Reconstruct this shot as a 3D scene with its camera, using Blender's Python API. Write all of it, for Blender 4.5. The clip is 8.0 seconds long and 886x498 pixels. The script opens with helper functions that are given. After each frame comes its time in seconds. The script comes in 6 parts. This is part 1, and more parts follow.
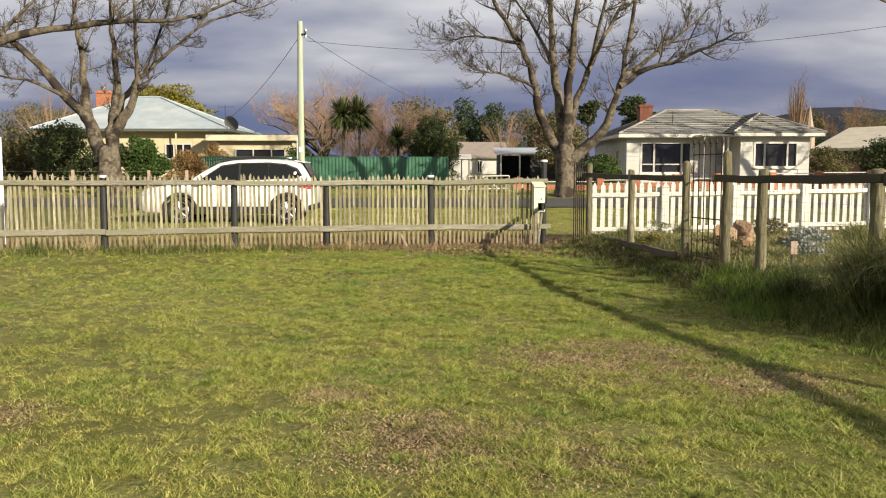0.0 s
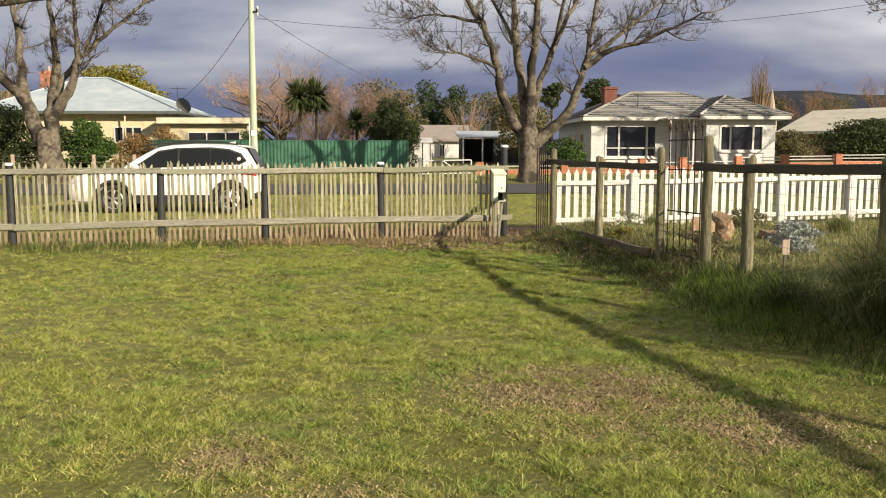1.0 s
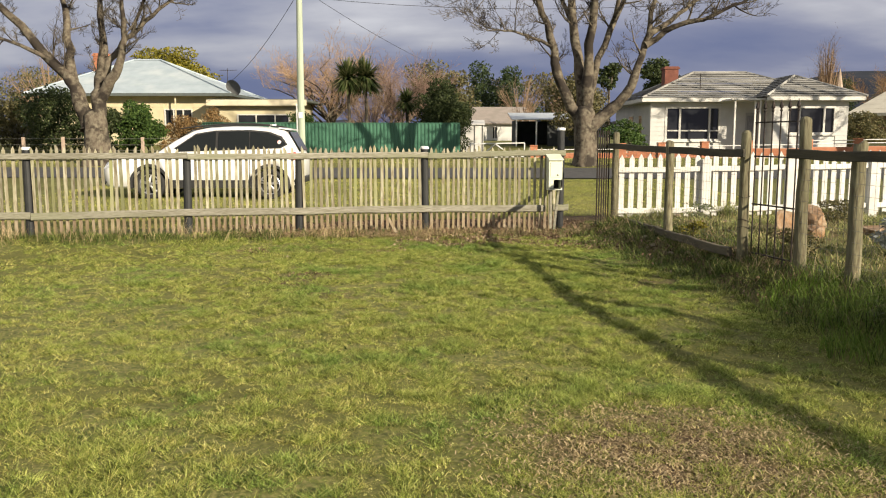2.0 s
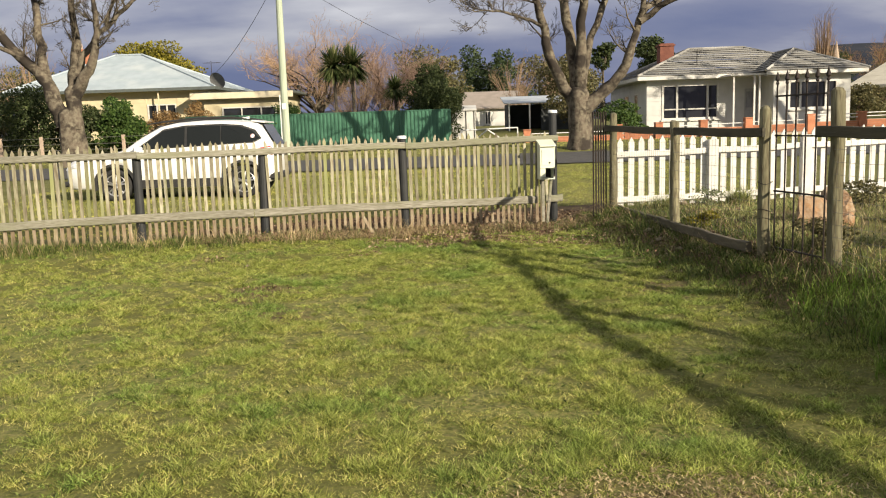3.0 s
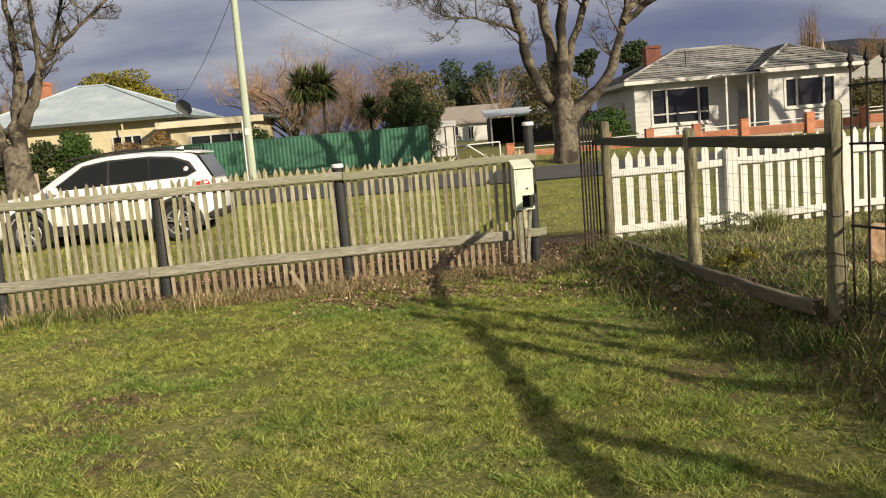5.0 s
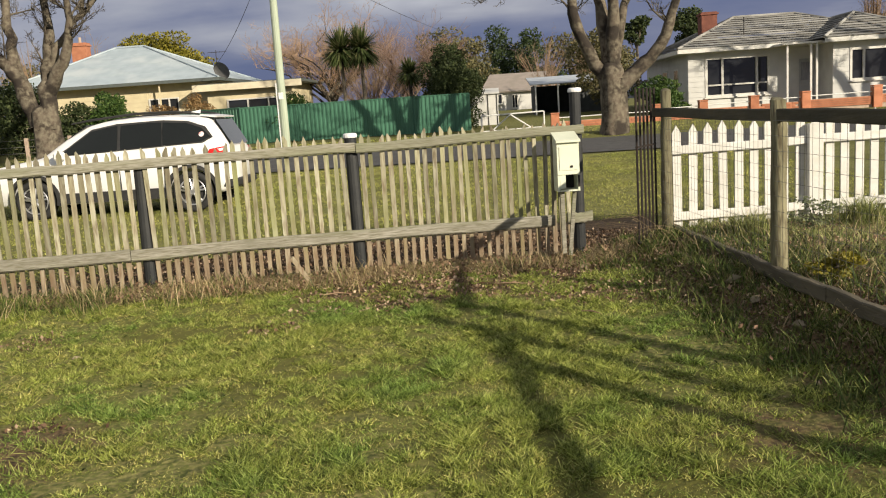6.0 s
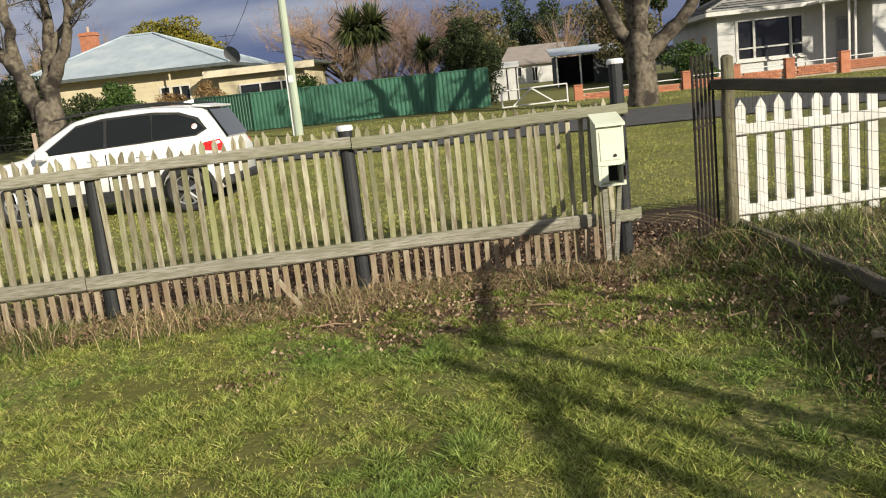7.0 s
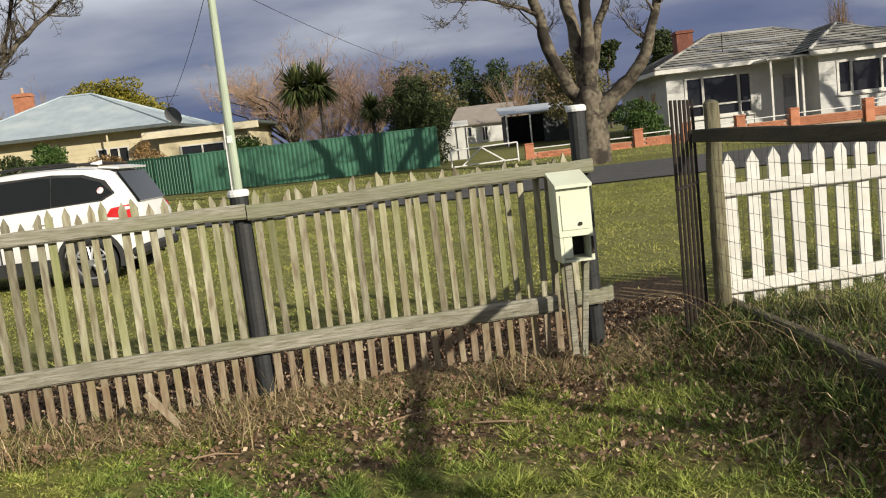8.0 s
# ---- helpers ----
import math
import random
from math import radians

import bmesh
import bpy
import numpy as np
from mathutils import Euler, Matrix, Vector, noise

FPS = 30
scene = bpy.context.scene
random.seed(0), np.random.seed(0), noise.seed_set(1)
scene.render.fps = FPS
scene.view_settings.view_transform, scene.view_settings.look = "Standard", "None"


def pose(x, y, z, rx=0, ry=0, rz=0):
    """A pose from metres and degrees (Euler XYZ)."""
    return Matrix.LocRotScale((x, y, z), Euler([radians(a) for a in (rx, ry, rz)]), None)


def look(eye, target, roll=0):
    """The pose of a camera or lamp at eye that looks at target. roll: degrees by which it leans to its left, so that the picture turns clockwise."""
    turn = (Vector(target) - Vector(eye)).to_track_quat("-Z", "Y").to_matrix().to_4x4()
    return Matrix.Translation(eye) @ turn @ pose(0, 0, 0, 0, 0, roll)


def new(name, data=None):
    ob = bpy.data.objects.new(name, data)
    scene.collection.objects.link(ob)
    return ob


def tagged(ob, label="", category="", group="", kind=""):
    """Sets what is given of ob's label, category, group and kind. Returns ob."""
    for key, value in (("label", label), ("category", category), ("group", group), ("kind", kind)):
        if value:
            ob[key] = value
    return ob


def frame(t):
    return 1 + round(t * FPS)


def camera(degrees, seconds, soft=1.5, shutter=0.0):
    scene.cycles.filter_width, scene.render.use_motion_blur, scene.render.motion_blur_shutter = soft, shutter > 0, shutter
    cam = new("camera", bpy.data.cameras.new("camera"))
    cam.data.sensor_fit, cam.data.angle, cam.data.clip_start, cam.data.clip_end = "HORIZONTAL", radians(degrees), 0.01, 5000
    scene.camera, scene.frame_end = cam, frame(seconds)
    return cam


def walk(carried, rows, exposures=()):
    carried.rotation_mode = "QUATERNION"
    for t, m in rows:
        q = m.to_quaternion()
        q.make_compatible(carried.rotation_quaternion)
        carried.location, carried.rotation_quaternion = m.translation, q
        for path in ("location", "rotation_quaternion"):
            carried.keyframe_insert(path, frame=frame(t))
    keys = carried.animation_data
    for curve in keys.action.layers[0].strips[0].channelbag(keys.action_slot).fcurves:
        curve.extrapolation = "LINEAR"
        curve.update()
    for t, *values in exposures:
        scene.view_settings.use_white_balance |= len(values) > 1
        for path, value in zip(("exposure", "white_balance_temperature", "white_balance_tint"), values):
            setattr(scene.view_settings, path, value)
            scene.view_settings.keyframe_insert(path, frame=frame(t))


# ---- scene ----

# ---- camera ----
cam = camera(55.0, 8.0, soft=1.1)
METRES, EYE, TILT, LEAN, TURN = 10.791, 1.5, 0.0, 0.0, 0.0
ROWS = [
    (0.0, 0.0, 0.0, 0.0, 0.0, -5.19, -0.04),
    (0.5, 0.0105, 0.0624, 0.0032, 0.05, -6.34, -1.51),
    (1.0, 0.021, 0.125, 0.0053, -2.38, -6.32, 0.02),
    (1.2, 0.0227, 0.1482, 0.0057, 1.44, -5.78, -0.67),
    (2.3, 0.0319, 0.2759, 0.0079, 1.21, -7.87, 0.25),
    (2.5, 0.0336, 0.2991, 0.0083, 2.79, -7.17, 0.88),
    (3.0, 0.0486, 0.3576, 0.0077, 0.83, -8.37, 1.87),
    (3.5, 0.0632, 0.4159, 0.0121, -0.96, -8.2, 6.32),
    (4.0, 0.0684, 0.4762, 0.0135, -2.32, -6.25, 4.16),
    (4.5, 0.0831, 0.5346, 0.0107, -4.53, -4.54, 6.23),
    (4.7, 0.0853, 0.5597, 0.0104, -2.18, -6.34, 6.32),
    (5.8, 0.0972, 0.6978, 0.0087, 2.07, -8.35, 3.28),
    (6.0, 0.0994, 0.7229, 0.0084, 2.96, -9.24, 3.72),
    (6.5, 0.0984, 0.789, 0.0092, 4.6, -11.09, 3.67),
    (7.0, 0.0975, 0.8547, 0.0132, 4.22, -10.73, 6.02),
    (7.5, 0.0962, 0.9196, 0.0098, 5.39, -7.67, 4.96),
    (8.0, 0.1053, 0.9859, 0.0072, 1.01, -7.09, 6.41),
]
walk(cam, [(t, pose(0, 0, EYE, TILT, LEAN, TURN) @ pose(METRES * x, METRES * y, METRES * z, 90 + pitch, roll, yaw)) for t, x, y, z, yaw, pitch, roll in ROWS],
     exposures=[(0.0, 0.66, 6550, 10), (3.0, 0.74, 6500, 10), (4.0, 0.57, 6550, 10), (6.0, 0.45, 6350, 10), (7.0, 0.46, 6050, 9), (7.5, 0.43, 6050, 9), (8.0, 0.33, 6050, 9)])

# ---- world and sun ----
SUN_DIR = Vector((0.655, -0.67, 0.355)).normalized()
SUN_ELEV = math.asin(SUN_DIR.z)
world = bpy.data.worlds.new("sky")
scene.world = world
world.use_nodes = True
wt = world.node_tree
wt.nodes.clear()


def wnode(kind, **props):
    n = wt.nodes.new(kind)
    for k, v in props.items():
        if k == "blend":
            n.data_type, n.blend_type = "RGBA", v
        elif k == "op":
            n.operation = v
        elif k == "sky":
            n.sky_type = v
    return n


sky = wnode("ShaderNodeTexSky", sky="NISHITA")
sky.sun_disc = False
sky.sun_elevation = SUN_ELEV
sky.sun_rotation = math.atan2(SUN_DIR.x, SUN_DIR.y)
sky_gain = wnode("ShaderNodeMix", blend="MULTIPLY")
sky_gain.inputs[0].default_value = 1.0
sky_gain.inputs[7].default_value = (0.11, 0.11, 0.11, 1)
wt.links.new(sky.outputs[0], sky_gain.inputs[6])
geo = wnode("ShaderNodeTexCoord")
sep = wnode("ShaderNodeSeparateXYZ")
wt.links.new(geo.outputs["Generated"], sep.inputs[0])
# flat cloud layer: direction divided by its height above the horizon
lift = wnode("ShaderNodeMath", op="ADD")
lift.inputs[1].default_value = 0.22
wt.links.new(sep.outputs[2], lift.inputs[0])
flat = wnode("ShaderNodeVectorMath", op="DIVIDE")
comb = wnode("ShaderNodeCombineXYZ")
for i in range(3):
    wt.links.new(lift.outputs[0], comb.inputs[i])
wt.links.new(geo.outputs["Generated"], flat.inputs[0])
wt.links.new(comb.outputs[0], flat.inputs[1])
stretch = wnode("ShaderNodeVectorMath", op="MULTIPLY")
stretch.inputs[1].default_value = (0.55, 0.80, 0.0)
wt.links.new(flat.outputs[0], stretch.inputs[0])
cloud = wnode("ShaderNodeTexNoise")
cloud.inputs["Scale"].default_value = 1.6
cloud.inputs["Detail"].default_value = 7.0
cloud.inputs["Roughness"].default_value = 0.48
wt.links.new(stretch.outputs[0], cloud.inputs["Vector"])
# the clouds grow brighter with height above the horizon
rise = wnode("ShaderNodeMapRange")
rise.inputs[1].default_value, rise.inputs[2].default_value = 0.03, 0.24
rise.inputs[3].default_value, rise.inputs[4].default_value = -0.15, 0.29
wt.links.new(sep.outputs[2], rise.inputs[0])
total = wnode("ShaderNodeMath", op="ADD")
wt.links.new(cloud.outputs[0], total.inputs[0])
wt.links.new(rise.outputs[0], total.inputs[1])
tone = wnode("ShaderNodeValToRGB")
tone.color_ramp.elements[0].position, tone.color_ramp.elements[0].color = 0.30, (0.105, 0.13, 0.27, 1)
tone.color_ramp.elements[1].position, tone.color_ramp.elements[1].color = 0.80, (0.86, 0.85, 0.86, 1)
mid = tone.color_ramp.elements.new(0.46)
mid.color = (0.20, 0.215, 0.33, 1)
mid = tone.color_ramp.elements.new(0.60)
mid.color = (0.42, 0.42, 0.48, 1)
wt.links.new(total.outputs[0], tone.inputs[0])
cover = wnode("ShaderNodeMix", blend="MIX")
cover.inputs[0].default_value = 0.93
wt.links.new(sky_gain.outputs[2], cover.inputs[6])
wt.links.new(tone.outputs[0], cover.inputs[7])
# sky strength lowered overhead, out of view, to deepen the shadows on the ground
zenith = wnode("ShaderNodeMapRange")
zenith.inputs[1].default_value, zenith.inputs[2].default_value = 0.26, 0.55
zenith.inputs[3].default_value, zenith.inputs[4].default_value = 0.67, 0.38
wt.links.new(sep.outputs[2], zenith.inputs[0])
bg = wnode("ShaderNodeBackground")
wt.links.new(zenith.outputs[0], bg.inputs[1])
wt.links.new(cover.outputs[2], bg.inputs[0])
wout = wnode("ShaderNodeOutputWorld")
wt.links.new(bg.outputs[0], wout.inputs[0])

sun_data = bpy.data.lights.new("sun", "SUN")
sun_data.energy = 5.0
sun_data.angle = radians(0.55)
sun_data.color = (1.0, 0.87, 0.67)
sun = new("sun", sun_data)
sun.matrix_world = look((30, -30, 20), Vector((30, -30, 20)) - SUN_DIR)


# ---- materials ----
def mat(name, base, second=None, scale=6.0, rough=0.8, metal=0.0, bump=0.0, bump_scale=40.0, fine=None, fine_scale=60.0,
        per_object=0.0, per_island=0.0, stretch=(1, 1, 1), spec=0.3, low=0.35, high=0.65, stains=None, stain_scale=1.2, stain_at=(0.5, 0.7)):
    """Two-tone noise surface with fine grain, optional stains, per-object or per-piece value shift, and bump."""
    m = bpy.data.materials.new(name)
    m.use_nodes = True
    nt = m.node_tree
    b = nt.nodes["Principled BSDF"]
    b.inputs["Roughness"].default_value = rough
    b.inputs["Metallic"].default_value = metal
    b.inputs["Specular IOR Level"].default_value = spec
    tc = nt.nodes.new("ShaderNodeTexCoord")
    mp = nt.nodes.new("ShaderNodeMapping")
    mp.inputs["Scale"].default_value = stretch
    nt.links.new(tc.outputs["Object"], mp.inputs[0])
    if per_object:
        away = nt.nodes.new("ShaderNodeMath")
        away.operation = "MULTIPLY"
        away.inputs[1].default_value = 37.0
        nt.links.new(nt.nodes.new("ShaderNodeObjectInfo").outputs["Random"], away.inputs[0])
        nt.links.new(away.outputs[0], mp.inputs["Location"])

    def noise_tex(s, detail=5.0):
        n = nt.nodes.new("ShaderNodeTexNoise")
        n.inputs["Scale"].default_value = s
        n.inputs["Detail"].default_value = detail
        nt.links.new(mp.outputs[0], n.inputs["Vector"])
        return n

    def mix(fac, a, c, kind="MIX"):
        x = nt.nodes.new("ShaderNodeMix")
        x.data_type, x.blend_type = "RGBA", kind
        for sock, v in ((x.inputs[0], fac), (x.inputs[6], a), (x.inputs[7], c)):
            if isinstance(v, (int, float)):
                sock.default_value = v
            elif isinstance(v, tuple):
                sock.default_value = (*v, 1)
            else:
                nt.links.new(v, sock)
        return x.outputs[2]

    def ramp(src, lo, hi):
        r = nt.nodes.new("ShaderNodeMapRange")
        r.inputs[1].default_value, r.inputs[2].default_value = lo, hi
        nt.links.new(src, r.inputs[0])
        return r.outputs[0]

    col = base
    second = second or tuple(c * 0.8 for c in base)
    col = mix(ramp(noise_tex(scale).outputs[0], low, high), base, second)
    if fine:
        col = mix(ramp(noise_tex(fine_scale, 3).outputs[0], 0.4, 0.7), col, fine)
    if stains:
        col = mix(ramp(noise_tex(stain_scale, 6).outputs[0], *stain_at), col, stains)
    for amount, src in ((per_object, "o"), (per_island, "i")):
        if amount:
            if src == "o":
                rnd = nt.nodes.new("ShaderNodeObjectInfo").outputs["Random"]
            else:
                rnd = nt.nodes.new("ShaderNodeNewGeometry").outputs["Random Per Island"]
            v = nt.nodes.new("ShaderNodeMapRange")
            v.inputs[3].default_value, v.inputs[4].default_value = 1 - amount, 1 + amount
            nt.links.new(rnd, v.inputs[0])
            hsv = nt.nodes.new("ShaderNodeHueSaturation")
            nt.links.new(v.outputs[0], hsv.inputs["Value"])
            nt.links.new(col, hsv.inputs["Color"])
            col = hsv.outputs[0]
    nt.links.new(col, b.inputs["Base Color"])
    if bump:
        bp = nt.nodes.new("ShaderNodeBump")
        bp.inputs["Strength"].default_value = bump
        bp.inputs["Distance"].default_value = 0.02
        nt.links.new(noise_tex(bump_scale, 6).outputs[0], bp.inputs["Height"])
        nt.links.new(bp.outputs[0], b.inputs["Normal"])
    return m


def glass_mat(name, tint, rough=0.03, alpha=1.0, spec=0.09):
    m = bpy.data.materials.new(name)
    m.use_nodes = True
    b = m.node_tree.nodes["Principled BSDF"]
    b.inputs["Base Color"].default_value = (*tint, 1)
    b.inputs["Roughness"].default_value = rough
    b.inputs["Specular IOR Level"].default_value = spec
    b.inputs["Alpha"].default_value = alpha
    return m


M_SOIL = mat("lawn_ground", (0.050, 0.062, 0.013), (0.135, 0.148, 0.032), 9.0, 0.95, bump=1.0, bump_scale=22, fine=(0.23, 0.21, 0.075), fine_scale=34,
             stains=(0.105, 0.105, 0.022), stain_scale=0.5, stain_at=(0.45, 0.62))
M_ASPHALT = mat("asphalt", (0.060, 0.059, 0.060), (0.085, 0.083, 0.080), 3, 0.9, bump=0.4, bump_scale=90)
M_RAIL = mat("weathered_rail_timber", (0.33, 0.315, 0.265), (0.21, 0.20, 0.16), 4, 0.85, bump=0.5, bump_scale=25, fine=(0.15, 0.14, 0.095), fine_scale=30,
             stretch=(0.35, 3, 3), per_object=0.1, stains=(0.20, 0.205, 0.13), stain_scale=1.5)
M_PICKET = mat("weathered_picket", (0.37, 0.355, 0.265), (0.24, 0.22, 0.145), 3.0, 0.85, bump=0.4, bump_scale=20, fine=(0.16, 0.13, 0.085), fine_scale=14,
               stretch=(3, 3, 0.5), per_object=0.34, stains=(0.20, 0.21, 0.09), stain_scale=1.4)
M_POST_DARK = mat("dark_post", (0.022, 0.024, 0.026), (0.035, 0.036, 0.036), 5, 0.6, bump=0.2)
M_CAP = mat("white_cap", (0.75, 0.76, 0.76), (0.65, 0.66, 0.66), 10, 0.4)
M_POST = mat("treated_pine_log", (0.20, 0.185, 0.115), (0.11, 0.105, 0.062), 4, 0.85, bump=0.6, bump_scale=16, fine=(0.09, 0.075, 0.045), fine_scale=20,
             stretch=(2.5, 2.5, 0.4), per_object=0.2)
M_LOGRAIL = mat("dark_weathered_rail", (0.085, 0.075, 0.05), (0.05, 0.047, 0.035), 4, 0.9, bump=0.5, bump_scale=20, stretch=(2, 0.4, 2))
M_IRON = mat("rusted_iron", (0.022, 0.019, 0.018), (0.036, 0.025, 0.02), 12, 0.7, metal=0.1, bump=0.2)
M_WIRE = mat("galvanised_wire", (0.22, 0.22, 0.20), (0.16, 0.15, 0.13), 10, 0.5, metal=0.5)
M_WHITE = mat("white_fence_paint", (0.62, 0.61, 0.58), (0.53, 0.52, 0.48), 6, 0.55, bump=0.15, bump_scale=30, per_object=0.05,
              stains=(0.50, 0.48, 0.40), stain_scale=5, stain_at=(0.62, 0.8))
M_CARPAINT = mat("white_car_paint", (0.76, 0.76, 0.75), (0.72, 0.72, 0.71), 2, 0.25, spec=0.5)
M_GLASS = glass_mat("dark_glass", (0.010, 0.012, 0.012), 0.04, spec=0.4)
M_HOUSEGLASS = glass_mat("house_window_glass", (0.022, 0.024, 0.028), 0.04, spec=0.5)
M_RUBBER = mat("black_rubber", (0.02, 0.02, 0.02), (0.03, 0.03, 0.03), 20, 0.8)
M_GREEN = mat("green_steel_sheet", (0.058, 0.150, 0.100), (0.064, 0.165, 0.110), 2, 0.45, per_object=0.06)
M_CREAM = mat("cream_weatherboard", (0.60, 0.53, 0.35), (0.54, 0.47, 0.31), 2, 0.7)
M_HOUSEW = mat("white_weatherboard", (0.58, 0.58, 0.56), (0.51, 0.51, 0.49), 2, 0.7, bump=0.1)
M_BARK = mat("grey_bark", (0.115, 0.093, 0.070), (0.045, 0.036, 0.027), 2.2, 0.95, bump=1.0, bump_scale=9, fine=(0.17, 0.15, 0.11), fine_scale=7, low=0.42, high=0.58,
             stains=(0.032, 0.026, 0.021), stain_scale=1.0, stain_at=(0.53, 0.60))


# ---- helpers for meshes ----
def thing(name, label, category, at=(0, 0, 0), rz=0.0, group="", kind=""):
    e = new(name)
    e.matrix_world = pose(*at, 0, 0, rz)
    return tagged(e, label, category, group, kind)


def part(name, bm, material, parent, label="", smooth=False):
    me = bpy.data.meshes.new(name)
    bm.normal_update()
    bm.to_mesh(me)
    bm.free()
    me.materials.append(material)
    if smooth:
        for p in me.polygons:
            p.use_smooth = True
    ob = new(name, me)
    ob.parent = parent
    if label:
        ob["label"] = label
    return ob


def again(ob, m):
    """A sibling of a part on the same mesh, at the local pose m."""
    o = ob.copy()
    scene.collection.objects.link(o)
    o.matrix_basis = m
    return o


def box(bm, x0, y0, z0, x1, y1, z1, bevel=0.0, m=None):
    r = bmesh.ops.create_cube(bm, size=1.0)
    vs = r["verts"]
    for v in vs:
        v.co = Vector(((x0 + x1) / 2 + v.co.x * (x1 - x0), (y0 + y1) / 2 + v.co.y * (y1 - y0), (z0 + z1) / 2 + v.co.z * (z1 - z0)))
    if bevel:
        es = list({e for v in vs for e in v.link_edges})
        r = bmesh.ops.bevel(bm, geom=es, offset=bevel, segments=1, affect="EDGES")
        vs = list({v for f in r["faces"] for v in f.verts} | {v for v in vs if v.is_valid})
    if m is not None:
        for v in vs:
            v.co = m @ v.co
    return vs


def boxes(*args, bevel=0.0):
    bm = bmesh.new()
    for a in args:
        box(bm, *a, bevel=bevel)
    return bm


def tube(bm, points, radii, sides=6, cap=True, seam=0.0):
    """A tapered tube along points."""
    rings = []
    prev = None
    for i, p in enumerate(points):
        p = Vector(p)
        a = Vector(points[max(i - 1, 0)])
        b = Vector(points[min(i + 1, len(points) - 1)])
        d = (b - a)
        d = d.normalized() if d.length > 1e-9 else Vector((0, 0, 1))
        if prev is None:
            u = d.orthogonal().normalized()
        else:
            u = prev - d * prev.dot(d)
            u = u.normalized() if u.length > 1e-6 else d.orthogonal().normalized()
        prev = u
        w = d.cross(u)
        r = radii[i] if isinstance(radii, (list, tuple)) else radii
        rings.append([bm.verts.new(p + r * (math.cos(seam + 2 * math.pi * k / sides) * u + math.sin(seam + 2 * math.pi * k / sides) * w)) for k in range(sides)])
    for r0, r1 in zip(rings, rings[1:]):
        for k in range(sides):
            bm.faces.new((r0[k], r0[(k + 1) % sides], r1[(k + 1) % sides], r1[k]))
    if cap:
        bm.faces.new(rings[0][::-1])
        bm.faces.new(rings[-1])


def prism(bm, outline, axis, lo, hi):
    """A solid from a 2D outline, extruded along an axis ('x', 'y' or 'z')."""
    def at(p, h):
        return {"x": (h, p[0], p[1]), "y": (p[0], h, p[1]), "z": (p[0], p[1], h)}[axis]
    a = [bm.verts.new(at(p, lo)) for p in outline]
    b = [bm.verts.new(at(p, hi)) for p in outline]
    n = len(outline)
    fs = [bm.faces.new(a[::-1]), bm.faces.new(b)]
    for i in range(n):
        fs.append(bm.faces.new((a[i], a[(i + 1) % n], b[(i + 1) % n], b[i])))
    bmesh.ops.recalc_face_normals(bm, faces=fs)


def lerp(a, b, t):
    return a + (b - a) * t


def curve_at(rows, x):
    """Smooth interpolation through (x, value) rows."""
    if x <= rows[0][0]:
        return rows[0][1]
    for (x0, v0), (x1, v1) in zip(rows, rows[1:]):
        if x <= x1:
            t = (x - x0) / (x1 - x0)
            return lerp(v0, v1, t * t * (3 - 2 * t))
    return rows[-1][1]


# ---- ground ----
FENCE_SLOPE = 0.235


def fence_y(x):
    return 15.85 + FENCE_SLOPE * x


def side_x(y):
    """The line of the log fence along the garden bed."""
    return 3.60 + 0.155 * (10.95 - y)


RISE = [(-5, 0.0), (9, 0.0), (15, 0.06), (20, 0.14), (26, 0.18), (31, 0.20), (37.3, 0.32), (39, 0.48), (44, 0.56), (48, 0.65), (57, 1.1), (80, 1.3), (140, 1.5)]
ROAD_Y0, ROAD_Y1 = 31.0, 37.2


def ground_z(x, y):
    z = curve_at(RISE, y)
    # a low bank along the picket fence, higher towards the far end
    near = math.exp(-((y - fence_y(x)) / 1.1) ** 2)
    z += near * curve_at([(-7, 0.14), (-3, 0.09), (0, 0.05), (2.2, 0.0)], x) * (1 if x < 2.3 else 0)
    # the raised garden bed behind the timber edge
    if 4 < y < 17.5:
        z += curve_at([(-1.0, 0.0), (-0.6, 0.04), (-0.30, 0.17), (0.03, 0.29), (0.6, 0.35)], x - side_x(y)) * curve_at([(4.0, 0.6), (7, 1.0), (14, 1.0), (15.8, 0.75), (17.5, 0.0)], y)
    z += 0.02 * noise.noise((x * 0.8, y * 0.8, 0)) + (0.014 * noise.noise((x * 5, y * 5, 3)) if -9 < x < 5 and 2 < y < 17 else 0.0)
    if ROAD_Y0 - 0.3 < y < ROAD_Y1 + 0.3:
        z = curve_at(RISE, y)
    return z


def axis_steps(stops):
    out = []
    for (a, step), (b, _) in zip(stops, stops[1:]):
        n = max(1, round((b - a) / step))
        out += [a + (b - a) * i / n for i in range(n)]
    return out + [stops[-1][0]]


gx = axis_steps([(-600, 100), (-100, 15), (-40, 3), (-10, 0.14), (5, 0.25), (9, 1.0), (40, 15), (100, 100), (600, 1)])
gy = axis_steps([(-300, 60), (-30, 5), (-4, 0.5), (2, 0.14), (17, 0.25), (20, 0.7), (45, 3), (100, 20), (200, 100), (900, 1)])
verts = [(x, y, ground_z(x, y)) for y in gy for x in gx]
nx = len(gx)
faces = [(j * nx + i, j * nx + i + 1, (j + 1) * nx + i + 1, (j + 1) * nx + i) for j in range(len(gy) - 1) for i in range(nx - 1)]
gme = bpy.data.meshes.new("ground")
gme.from_pydata(verts, [], faces)
gme.materials.append(M_SOIL)


